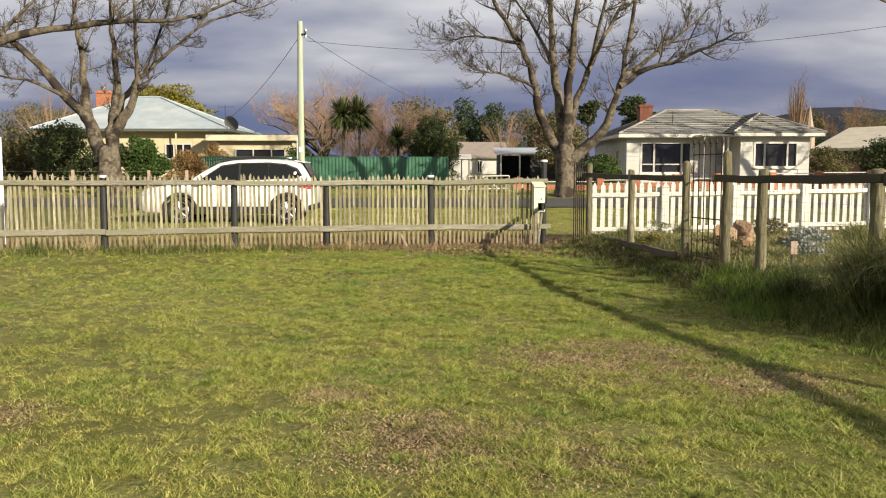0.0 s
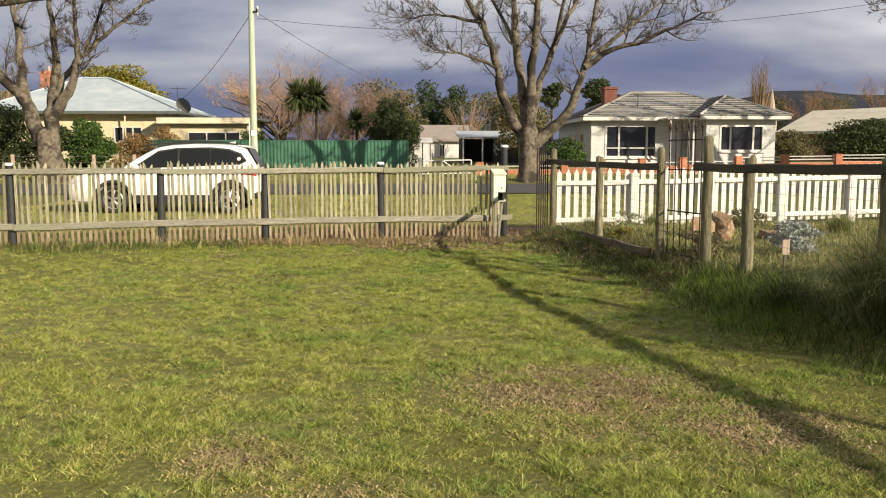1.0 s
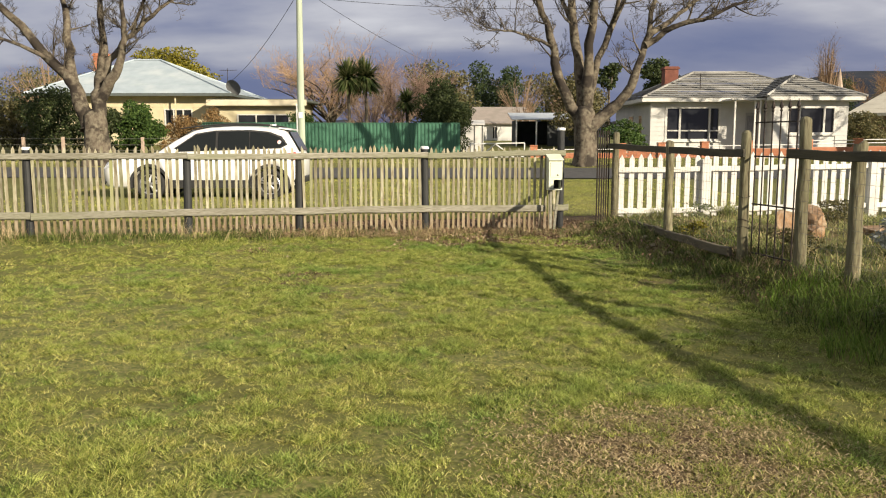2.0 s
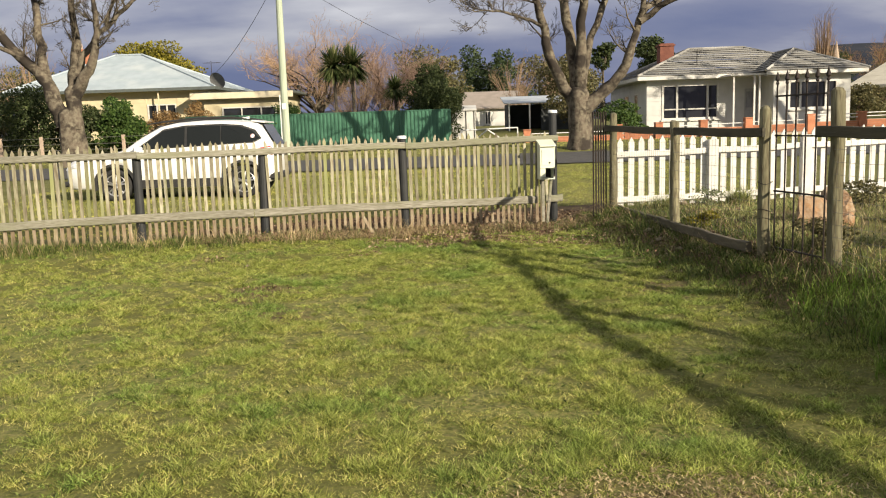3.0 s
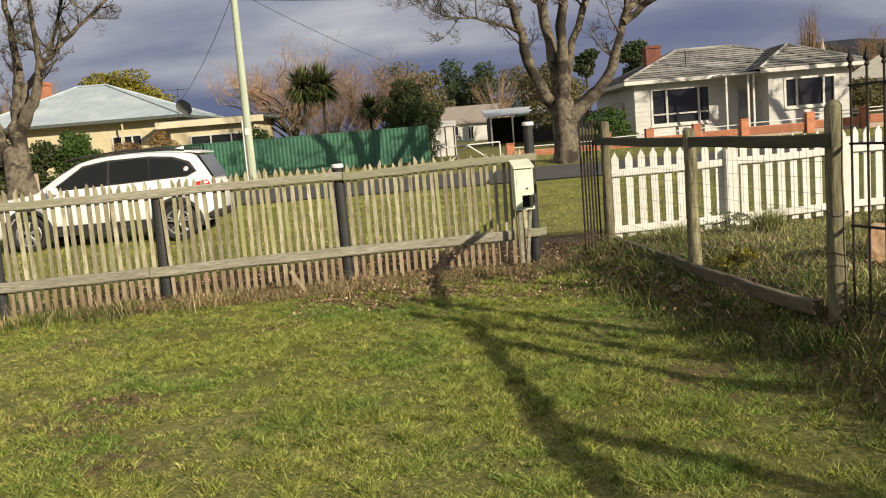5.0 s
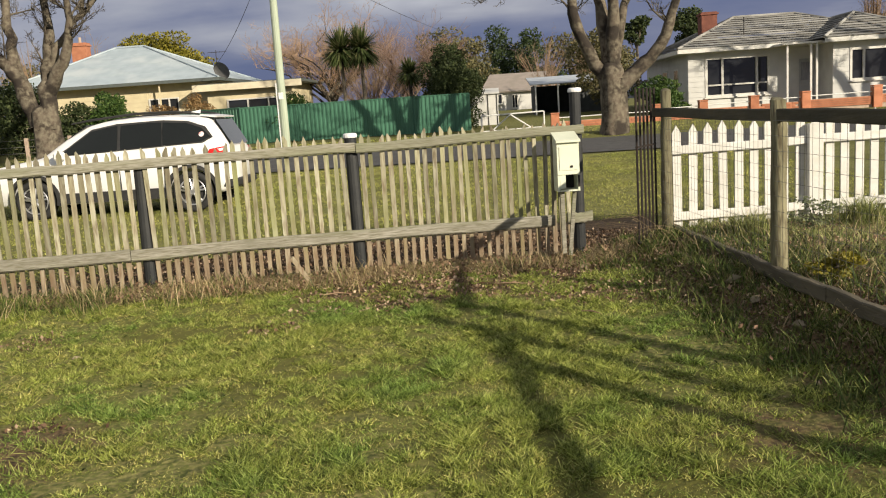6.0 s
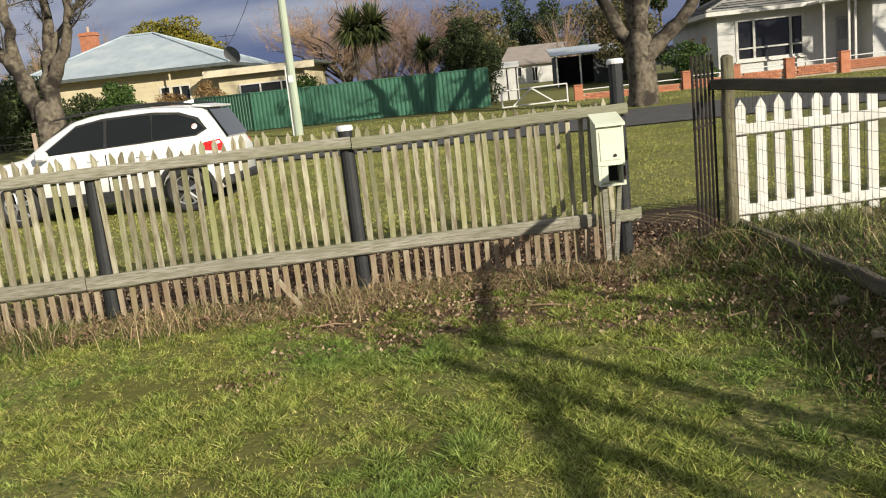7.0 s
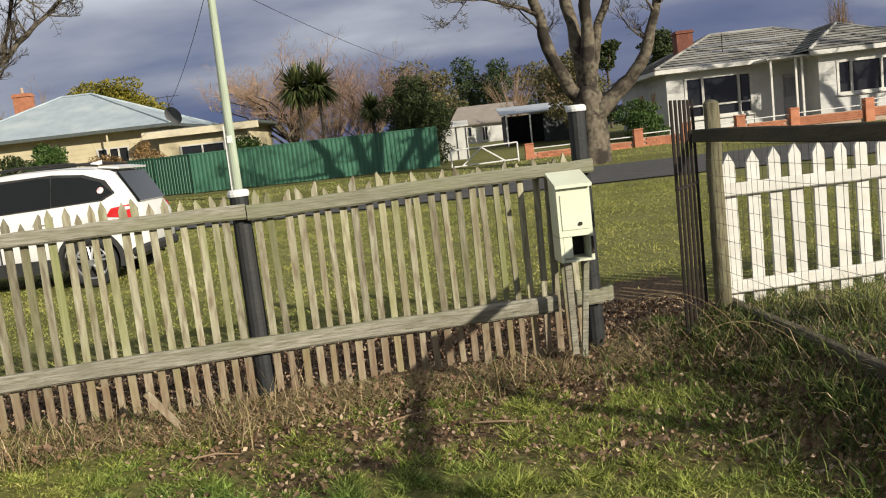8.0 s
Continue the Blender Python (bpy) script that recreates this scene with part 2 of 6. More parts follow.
def bare(x, y):
    """How much bare earth, dead grass and leaf litter shows at a place, 0 to 1."""
    v = 0.0
    for px, py, r, w in ((-0.66, 5.7, 0.28, 0.9), (-0.1, 4.65, 0.55, 0.65), (0.5, 4.4, 0.5, 0.5), (1.4, 6.7, 0.8, 0.62), (2.2, 6.0, 0.6, 0.62), (-1.43, 11.7, 0.45, 0.9), (-1.05, 10.9, 0.4, 0.6), (-2.7, 5.1, 0.3, 0.6), (0.9, 14.9, 0.5, 0.65), (-0.3, 14.9, 0.5, 0.5), (1.8, 14.7, 0.6, 0.6), (2.6, 14.6, 0.6, 0.8), (0.2, 14.4, 0.3, 0.7), (-0.6, 13.9, 0.25, 0.6), (2.4, 11.6, 0.6, 0.45), (-2.4, 13.8, 0.3, 0.5)):
        v = max(v, w * math.exp(-((x - px) ** 2 + (y - py) ** 2) / r ** 2))
    d = y - fence_y(x)
    if x < 3.0:
        v = max(v, curve_at([(-0.75, 0), (-0.25, 0.9), (0.7, 1.0), (1.7, 0.95), (2.3, 0.0)], d) * curve_at([(-4, 0.25), (-1.2, 0.9), (3, 1.0)], x))
        foot = curve_at([(-2.3, 0), (-1.3, 0.55), (-0.7, 0.85), (-0.2, 0.95)], d) * curve_at([(-1.2, 0.0), (-0.2, 0.9), (2.6, 1.0), (3.0, 0.6)], x)
        v = max(v, foot * (0.72 + 0.9 * noise.noise((x * 2.6, y * 2.6, 21))) if d < 0.1 else 0.0)
    v = max(v, 0.95 * curve_at([(-1.1, 0), (-0.3, 1.0), (0.1, 0.85), (0.4, 0.45), (3.0, 0.4), (4.0, 0.3)], x - side_x(y)) * curve_at([(8, 0.0), (10.5, 0.6), (14, 0.9), (17.0, 0.8), (17.8, 0)], y))
    return v


mask = gme.attributes.new("bare", "FLOAT", "POINT")
mask.data.foreach_set("value", [bare(x, y) if -9 < x < 9 and 2 < y < 20 else 0.0 for x, y, z in verts])
snt = M_SOIL.node_tree
earth_in = snt.nodes.new("ShaderNodeAttribute")
earth_in.attribute_name = "bare"
speck = snt.nodes.new("ShaderNodeTexNoise")
speck.inputs["Scale"].default_value, speck.inputs["Detail"].default_value = 9.0, 6.0
speck_co = snt.nodes.new("ShaderNodeTexCoord")
snt.links.new(speck_co.outputs["Object"], speck.inputs["Vector"])
add = snt.nodes.new("ShaderNodeMath")
add.operation = "ADD"
snt.links.new(earth_in.outputs["Fac"], add.inputs[0])
snt.links.new(speck.outputs[0], add.inputs[1])
cutoff = snt.nodes.new("ShaderNodeMapRange")
cutoff.inputs[1].default_value, cutoff.inputs[2].default_value = 0.72, 1.05
snt.links.new(add.outputs[0], cutoff.inputs[0])
earth = snt.nodes.new("ShaderNodeValToRGB")
earth.color_ramp.elements[0].position, earth.color_ramp.elements[0].color = 0.35, (0.050, 0.033, 0.019, 1)
earth.color_ramp.elements[1].position, earth.color_ramp.elements[1].color = 0.68, (0.19, 0.128, 0.066, 1)
grain = snt.nodes.new("ShaderNodeTexNoise")
grain.inputs["Scale"].default_value, grain.inputs["Detail"].default_value = 30.0, 6.0
snt.links.new(speck_co.outputs["Object"], grain.inputs["Vector"])
snt.links.new(grain.outputs[0], earth.inputs[0])
blend = snt.nodes.new("ShaderNodeMix")
blend.data_type = "RGBA"
pb = snt.nodes["Principled BSDF"]
old = pb.inputs["Base Color"].links[0].from_socket
snt.links.new(cutoff.outputs[0], blend.inputs[0])
snt.links.new(old, blend.inputs[6])
snt.links.new(earth.outputs[0], blend.inputs[7])
snt.links.new(blend.outputs[2], pb.inputs["Base Color"])
for p in gme.polygons:
    p.use_smooth = True
ground = tagged(new("ground", gme), "lawn and grass verge with bare brown patches", "ground", kind="structure")

bm = bmesh.new()
xs = [-120 + 8 * i for i in range(31)]
ys = [ROAD_Y0, 32.5, 34.2, 35.8, ROAD_Y1]
grid = [[bm.verts.new((x, y + 0.15 * noise.noise((x * 0.3, y, 5)), curve_at(RISE, y) + 0.03)) for x in xs] for y in ys]
for r0, r1 in zip(grid, grid[1:]):
    for i in range(len(xs) - 1):
        bm.faces.new((r0[i], r0[i + 1], r1[i + 1], r1[i]))
road = tagged(part("road", bm, M_ASPHALT, None), "grey asphalt street between grass verges", "road", kind="structure")


# ---- weathered picket fence ----
FENCE_RZ = math.degrees(math.atan(FENCE_SLOPE))
FC = math.cos(math.atan(FENCE_SLOPE))
picket_fence = thing("picket_fence", "weathered unpainted timber picket fence with dark posts", "fence", (0, 15.85, 0), FENCE_RZ)
rng = random.Random(4)


def picket_mesh(name, tip):
    w, h = 0.021, 1.27
    top = {"point": [(w, h - 0.05), (0.0, h), (-w, h - 0.05)], "left": [(w, h - 0.055), (-w * 0.5, h), (-w, h - 0.015)], "right": [(w, h - 0.015), (w * 0.5, h), (-w, h - 0.055)]}[tip]
    bm = bmesh.new()
    prism(bm, [(-w, 0), (w, 0), *top], "y", -0.009, 0.009)
    me = bpy.data.meshes.new(name)
    bm.to_mesh(me)
    bm.free()
    me.materials.append(M_PICKET)
    return me


# reddish bounce from the soil, put into the picket colour below the bottom rail
pnt = M_PICKET.node_tree
pco = pnt.nodes.new("ShaderNodeTexCoord")
psep = pnt.nodes.new("ShaderNodeSeparateXYZ")
pnt.links.new(pco.outputs["Object"], psep.inputs[0])
pedge = pnt.nodes.new("ShaderNodeMapRange")
pedge.inputs[1].default_value, pedge.inputs[2].default_value = 0.34, 0.22
pedge.inputs[3].default_value, pedge.inputs[4].default_value = 0.0, 0.45
pnt.links.new(psep.outputs[2], pedge.inputs[0])
pmix = pnt.nodes.new("ShaderNodeMix")
pmix.data_type = "RGBA"
ppb = pnt.nodes["Principled BSDF"]
pnt.links.new(pedge.outputs[0], pmix.inputs[0])
pnt.links.new(ppb.inputs["Base Color"].links[0].from_socket, pmix.inputs[6])
pmix.inputs[7].default_value = (0.20, 0.115, 0.07, 1)
pnt.links.new(pmix.outputs[2], ppb.inputs["Base Color"])
PICKETS = [picket_mesh("picket", t) for t in ("point", "left", "right", "point", "left")]
post_us = [(x / FC) for x in (1.93, -0.22, -2.11, -3.68, -5.78, -7.9)]
u = 1.90 / FC
end_u = -9.6
k = 0
while u > end_u:
    if min(abs(u - p) for p in post_us) > 0.055:
        o = new("picket", rng.choice(PICKETS))
        o.parent = picket_fence
        x = u * FC
        base = curve_at([(-7, 0.17), (-3, 0.16), (0, 0.15), (2, 0.13)], x) + rng.uniform(-0.03, 0.02)
        o.matrix_basis = pose(u, -0.036 + rng.uniform(-0.002, 0.002), base, rng.uniform(-0.5, 0.5), rng.uniform(-1.1, 1.1), rng.uniform(-3, 3)) @ Matrix.Diagonal((rng.uniform(0.88, 1.1), 1, rng.uniform(0.99, 1.02), 1))
        if rng.random() < 0.02:
            o.matrix_basis = o.matrix_basis @ pose(0, 0, 0, 0, 3.0, 0)
    u -= 0.084 + rng.uniform(-0.006, 0.006)
    k += 1


def rail_piece(u0, u1, z0, z1, h, seed):
    bm = bmesh.new()
    n = 14
    r = random.Random(seed)
    rings = []
    for i in range(n + 1):
        t = i / n
        dz = 0.008 * math.sin(t * 5 + seed) + r.uniform(-0.004, 0.004)
        z = lerp(z0, z1, t) + dz
        hh = h / 2 * (1 + r.uniform(-0.06, 0.06))
        uu = lerp(u0, u1, t)
        c = 0.012
        prof = [(-0.094, -hh + c), (-0.082, -hh), (-0.056, -hh), (-0.046, -hh + c), (-0.046, hh - c), (-0.056, hh), (-0.082, hh), (-0.094, hh - c)]
        rings.append([bm.verts.new((uu, y, z + dh)) for y, dh in prof])
    for a, b in zip(rings, rings[1:]):
        for q in range(8):
            bm.faces.new((a[q], b[q], b[(q + 1) % 8], a[(q + 1) % 8]))
    bm.faces.new(rings[0])
    bm.faces.new(rings[-1][::-1])
    bmesh.ops.recalc_face_normals(bm, faces=bm.faces[:])
    return bm


joints = [2.03, -0.20, -3.75, -9.7]
top_z = [1.325, 1.30, 1.30, 1.33]
low_z = [0.46, 0.48, 0.47, 0.48]
for i in range(3):
    part("top_rail", rail_piece(joints[i] - 0.003, joints[i + 1] + 0.003, top_z[i], top_z[i + 1], 0.088, i), M_RAIL, picket_fence)
for i, (a, b) in enumerate(((1.70, -2.3), (-2.306, -5.9), (-5.906, -9.7))):
    part("bottom_rail", rail_piece(a, b, low_z[i], low_z[i + 1], 0.105, i + 5), M_RAIL, picket_fence)
part("bottom_rail", rail_piece(2.09, 1.83, 0.47, 0.46, 0.10, 9), M_RAIL, picket_fence)
for i, pu in enumerate(post_us):
    bm = bmesh.new()
    h = (1.66, 1.37, 1.25, 1.25, 1.37, 1.31)[i]
    tube(bm, [(0, 0, 0), (0, 0, 0.5), (0, 0, h)], [0.062, 0.06, 0.057], 14)
    p = part("post", bm, M_POST_DARK, picket_fence, smooth=False)
    p.matrix_basis = pose(pu, 0.02, 0.03, rng.uniform(-0.5, 0.5), rng.uniform(-0.8, 0.8), 0)
    bm = bmesh.new()
    tube(bm, [(0, 0, h - 0.004), (0, 0, h + 0.012), (0, 0, h + 0.03), (0, 0, h + 0.038)], [0.066, 0.068, 0.064, 0.05], 16)
    part("cap", bm, M_CAP, p, "white plastic post cap")

# ---- letterbox at the end of the picket fence ----
M_MAIL = mat("cream_enamel", (0.66, 0.69, 0.55), (0.60, 0.63, 0.50), 5, 0.4, bump=0.05, stains=(0.35, 0.34, 0.25), stain_scale=6, stain_at=(0.64, 0.8))
M_DARKIN = mat("inside_shade", (0.03, 0.03, 0.03), (0.02, 0.02, 0.02), 10, 0.9)
letterbox = thing("letterbox", "cream metal letterbox with open lower compartment on timber legs", "letterbox", (1.79, 15.98, 0.76), FENCE_RZ - 7)
bm = bmesh.new()
prism(bm, [(-0.10, 0.16), (-0.10, 0.47), (0.11, 0.53), (0.11, 0.16)], "x", -0.105, 0.105)
part("body", bm, M_MAIL, letterbox)
bm = boxes((-0.105, -0.10, 0.0, -0.085, 0.11, 0.156), (0.085, -0.10, 0.0, 0.105, 0.11, 0.156), (-0.083, 0.09, 0.0, 0.083, 0.11, 0.156), (-0.083, -0.10, 0.0, 0.083, 0.088, 0.015), (-0.083, -0.10, 0.03, -0.03, -0.09, 0.156))
part("compartment", bm, M_MAIL, letterbox)
# dark sheet before the back wall, for the shade inside the open compartment
part("compartment_lining", boxes((-0.08, 0.07, 0.02, 0.08, 0.086, 0.15)), M_DARKIN, letterbox, "dark sheet standing for shade in the compartment")
bm = bmesh.new()
prism(bm, [(-0.135, 0.462), (-0.135, 0.482), (0.13, 0.556), (0.13, 0.536)], "x", -0.115, 0.115)
part("lid", bm, M_MAIL, letterbox)
part("door_panel", boxes((-0.085, -0.106, 0.20, 0.085, -0.1005, 0.42), bevel=0.002), M_MAIL, letterbox)
bm = bmesh.new()
tube(bm, [(0.03, -0.106, 0.235), (0.03, -0.116, 0.235)], 0.012, 10)
part("lock", bm, M_IRON, letterbox)
part("label_strip", boxes((0.087, -0.106, 0.04, 0.104, -0.1005, 0.15)), M_IRON, letterbox, "dark strip beside the opening")
bm = boxes((-0.075, -0.04, -0.60, -0.035, 0.0, -0.002))
part("leg", bm, M_RAIL, letterbox)
bm = bmesh.new()
box(bm, 0.05, -0.03, -0.62, 0.085, 0.005, -0.002, m=pose(0, 0, 0, 0, 6, 0))
part("leg", bm, M_RAIL, letterbox)

# ---- log fence along the garden bed ----
log_fence = thing("log_fence", "rough log post fence with dark top rails and wire mesh", "fence", (0, 0, 0))
LOGS = [(2.79, 16.30, 0.10, 1.64, 0.052), (3.04, 13.75, 0.15, 1.515, 0.055), (3.36, 11.75, 0.15, 1.615, 0.056), (3.62, 10.85, 0.10, 1.74, 0.058), (3.79, 10.10, 0.15, 1.52, 0.062), (4.16, 8.15, 0.10, 1.52, 0.068), (4.63, 6.0, 0.10, 1.5, 0.06), (5.13, 3.8, 0.05, 1.5, 0.06), (5.32, 1.4, 0.0, 1.5, 0.06)]
for i, (x, y, z0, z1, r) in enumerate(LOGS):
    bm = bmesh.new()
    q = random.Random(i)
    n = 7
    tube(bm, [(q.uniform(-.007, .007), q.uniform(-.007, .007), lerp(z0, z1, j / n)) for j in range(n + 1)] + [(0, 0, z1 + 0.008)],
         [r * (1.06 - 0.12 * j / n) * q.uniform(0.97, 1.03) for j in range(n + 1)] + [r * 0.8], 16)
    p = part("post", bm, M_POST, log_fence, smooth=True)
    p.matrix_basis = pose(x, y, 0, q.uniform(-0.6, 0.6), q.uniform(-0.6, 0.6), q.uniform(0, 360))


def plank(a, b, h, w, seed=0, n=10):
    """A slightly wavering squared timber from a to b."""
    bm = bmesh.new()
    a, b = Vector(a), Vector(b)
    d = (b - a).normalized()
    s = Vector((d.y, -d.x, 0)).normalized()
    q = random.Random(seed)
    rings = []
    for i in range(n + 1):
        c = a.lerp(b, i / n) + Vector((0, 0, q.uniform(-0.005, 0.005) - 0.01 * math.sin(math.pi * i / n)))
        e = 0.008
        prof = [(-w / 2 + e, -h / 2), (w / 2 - e, -h / 2), (w / 2, -h / 2 + e), (w / 2, h / 2 - e), (w / 2 - e, h / 2), (-w / 2 + e, h / 2), (-w / 2, h / 2 - e), (-w / 2, -h / 2 + e)]
        rings.append([bm.verts.new(c + s * p + Vector((0, 0, z))) for p, z in prof])
    for r0, r1 in zip(rings, rings[1:]):
        for k in range(8):
            bm.faces.new((r0[k], r0[(k + 1) % 8], r1[(k + 1) % 8], r1[k]))
    bm.faces.new(rings[0][::-1])
    bm.faces.new(rings[-1])
    bmesh.ops.recalc_face_normals(bm, faces=bm.faces[:])
    return bm


part("top_rail", plank((2.70, 16.45, 1.44), (3.285, 11.62, 1.41), 0.085, 0.045, 1), M_LOGRAIL, log_fence)
part("top_rail", plank((3.515, 11.0, 1.415), (4.07, 7.9, 1.44), 0.09, 0.05, 2), M_LOGRAIL, log_fence)
part("top_rail", plank((4.08, 7.87, 1.44), (5.05, 3.75, 1.44), 0.13, 0.05, 3), M_LOGRAIL, log_fence)
part("top_rail", plank((5.06, 3.72, 1.44), (5.26, 1.2, 1.44), 0.13, 0.05, 4), M_LOGRAIL, log_fence)


def mesh_wire(a, b, z0, z1, du, dz):
    """A sheet of square wire mesh between two ground points."""
    bm = bmesh.new()
    a, b = Vector((*a, 0)), Vector((*b, 0))
    length = (b - a).length
    n = max(2, round(length / du))
    for i in range(n + 1):
        p = a.lerp(b, i / n)
        tube(bm, [p + Vector((0, 0, z0)), p + Vector((0, 0, z1))], 0.0015, 3, cap=False)
    m = round((z1 - z0) / dz)
    for j in range(m + 1):
        z = lerp(z0, z1, j / m)
        tube(bm, [a + Vector((0, 0, z)), a.lerp(b, 0.5) + Vector((0, 0, z - 0.006)), b + Vector((0, 0, z))], 0.0015, 3, cap=False)
    return bm


for (i, j) in ((0, 1), (1, 2), (3, 4), (4, 5), (5, 6)):
    a, b = LOGS[i], LOGS[j]
    part("wire_mesh", mesh_wire((a[0] - 0.05, a[1]), (b[0] - 0.05, b[1]), 0.36, 1.38, 0.075, 0.10), M_WIRE, log_fence, "thin galvanised wire mesh")
for z in (0.62, 0.70, 0.95):
    bm = bmesh.new()
    c = Vector((3.36, 11.75, z))
    tube(bm, [c + Vector((math.cos(t) * 0.066, math.sin(t) * 0.066, 0.012 * math.sin(2 * t + z * 9))) for t in [k * math.pi / 6 for k in range(13)]], 0.003, 4)
    part("wire_tie", bm, M_IRON, log_fence)

# ---- sleeper edge of the bed ----
M_SLEEPER = mat("old_sleeper", (0.115, 0.10, 0.07), (0.06, 0.053, 0.04), 4, 0.95, bump=0.8, bump_scale=14, stretch=(2, 0.5, 2), stains=(0.17, 0.145, 0.10), stain_scale=2)
edge_pts = [(2.86, 16.55, 0.27), (2.90, 15.3, 0.31), (2.97, 14.15, 0.335), (3.06, 12.9, 0.35), (3.24, 11.80, 0.35)]
bed_edge = thing("garden_edging", "old grey timber sleepers edging the raised garden bed", "edging")
for i, (a, b) in enumerate(zip(edge_pts, edge_pts[1:])):
    a, b = Vector(a), Vector(b)
    g = (b - a).normalized() * 0.004
    part("sleeper", plank(a + g, b - g, 0.095, 0.06, 20 + i), M_SLEEPER, bed_edge)

# ---- spear-topped iron gate ----
def spear(bm, x, z):
    tube(bm, [(x, 0, z), (x, 0, z + 0.012), (x, 0, z + 0.03), (x, 0, z + 0.045), (x, 0, z + 0.06), (x, 0, z + 0.12)], [0.007, 0.016, 0.008, 0.021, 0.019, 0.001], 8)


def iron_gate(label, at, rz, width, n, z0, z1, lean=0.0, thick=0.0075):
    g = thing("iron_gate", label, "gate", at, rz)
    g.matrix_world = g.matrix_world @ pose(0, 0, 0, lean, 0, 0)
    for i in range(n):
        bm = bmesh.new()
        x = width * i / (n - 1)
        tube(bm, [(x, 0, z0), (x, 0, z1)], thick, 6)
        b = part("bar", bm, M_IRON, g)
        if thick < 0.01:
            bm = bmesh.new()
            spear(bm, x, z1)
            part("finial", bm, M_IRON, b, "spear-shaped iron finial")
    for z in (z0 + 0.10, z0 + 0.62, z0 + 1.12, z1 - 0.10) if thick < 0.01 else (z0 + 0.12, z1 - 0.55):
        part("crossbar", boxes((-0.01, -0.012, z - 0.007, width + 0.01, 0.012, z + 0.007)), M_IRON, g)
    return g


iron_gate("closed rusty iron gate with spear finials between two log posts", (3.42, 11.66, 0.0), math.degrees(math.atan2(-0.66, 0.17)), 0.68, 6, 0.26, 1.83)
iron_gate("open rusty iron gate folded back beside the corner post", (2.45, 15.93, 0.0), 62, 0.56, 6, 0.10, 1.68, thick=0.0105)

# ---- white picket fence ----
white_fence = thing("white_picket_fence", "white painted picket fence with pointed pickets", "fence", (2.86, 16.36, 0))
bm = bmesh.new()
w, h = 0.043, 1.03
prism(bm, [(-w, 0), (w, 0), (w, h - 0.11), (w * 1.0, h - 0.075), (0, h), (-w * 1.0, h - 0.075), (-w, h - 0.11)], "y", -0.010, 0.010)
wp = part("picket", bm, M_WHITE, white_fence)
WDIR = Vector((0.993, 0.118))
WRZ = math.degrees(math.atan2(WDIR.y, WDIR.x))


def wf_base(s):
    return 0.275 + 0.015 * s


def wf_off(s):
    return 0.012 * s * s * 0.25


s, k = 0.06, 0
spots = []
while s < 11.5:
    spots.append(s)
    s += 0.157
for i, s in enumerate(spots):
    p = WDIR * s
    m = pose(p.x, p.y + wf_off(s) + 0.036, wf_base(s) + rng.uniform(-0.012, 0.008), 0, rng.uniform(-0.6, 0.6), WRZ + rng.uniform(-1, 1))
    if i == 0:
        wp.matrix_basis = m
    else:
        again(wp, m)
for i in range(8):
    s0, s1 = i * 1.45, i * 1.45 + 1.446
    a = Vector((WDIR.x * s0, WDIR.y * s0 + wf_off(s0), wf_base(s0)))
    b = Vector((WDIR.x * s1, WDIR.y * s1 + wf_off(s1), wf_base(s1)))
    for z, h in ((0.78, 0.085), (0.12, 0.085)):
        part("rail", plank(a + Vector((0, 0, z)), b + Vector((0, 0, z)), h, 0.04, 40 + i, 3), M_WHITE, white_fence)
    if i:
        bm = boxes((-0.075, -0.03, -0.15, 0.075, 0.07, 0.93), bevel=0.006)
        part("post", bm, M_WHITE, white_fence).matrix_basis = pose(a.x, a.y - 0.035, a.z, 0, 0, WRZ)

# ---- parked car ----
M_TRIM = mat("black_plastic_trim", (0.025, 0.025, 0.026), (0.035, 0.035, 0.035), 15, 0.6)
M_ALLOY = mat("silver_alloy", (0.55, 0.55, 0.56), (0.45, 0.45, 0.46), 10, 0.35, metal=0.8)
M_RED = mat("red_lens", (0.55, 0.02, 0.02), (0.45, 0.015, 0.015), 10, 0.2, spec=0.6)
M_LENS = mat("clear_lens", (0.60, 0.62, 0.65), (0.5, 0.5, 0.52), 10, 0.1, spec=0.7)
car = thing("car", "white five-door wagon with dark windows parked on the grass verge", "car", (-5.72, 23.05, ground_z(-5.7, 23.05) - 0.01), 1.5)
# stations along the length: x, underside, belt, top, half width at belt, half width at top
CAR = [(-2.32, 0.42, 0.66, 0.72, 0.55, 0.45), (-2.26, 0.30, 0.74, 0.84, 0.74, 0.62), (-2.05, 0.26, 0.82, 0.93, 0.84, 0.70), (-1.60, 0.25, 0.90, 1.00, 0.885, 0.74), (-1.00, 0.25, 0.97, 1.09, 0.895, 0.76),
       (-0.60, 0.25, 1.00, 1.36, 0.90, 0.68), (-0.18, 0.25, 1.02, 1.585, 0.90, 0.62), (0.15, 0.25, 1.03, 1.655, 0.90, 0.61), (0.70, 0.25, 1.04, 1.685, 0.90, 0.61), (1.30, 0.25, 1.05, 1.675, 0.895, 0.60),
       (1.75, 0.26, 1.06, 1.635, 0.885, 0.58), (1.98, 0.28, 1.06, 1.585, 0.865, 0.56), (2.14, 0.31, 1.05, 1.33, 0.84, 0.60), (2.27, 0.36, 1.02, 1.08, 0.80, 0.66), (2.31, 0.42, 0.92, 0.98, 0.74, 0.62)]


def car_station(x):
    if x <= CAR[0][0]:
        return CAR[0]
    for a, b in zip(CAR, CAR[1:]):
        if x <= b[0]:
            t = (x - a[0]) / (b[0] - a[0])
            return tuple(lerp(p, q, t) for p, q in zip(a, b))
    return CAR[-1]


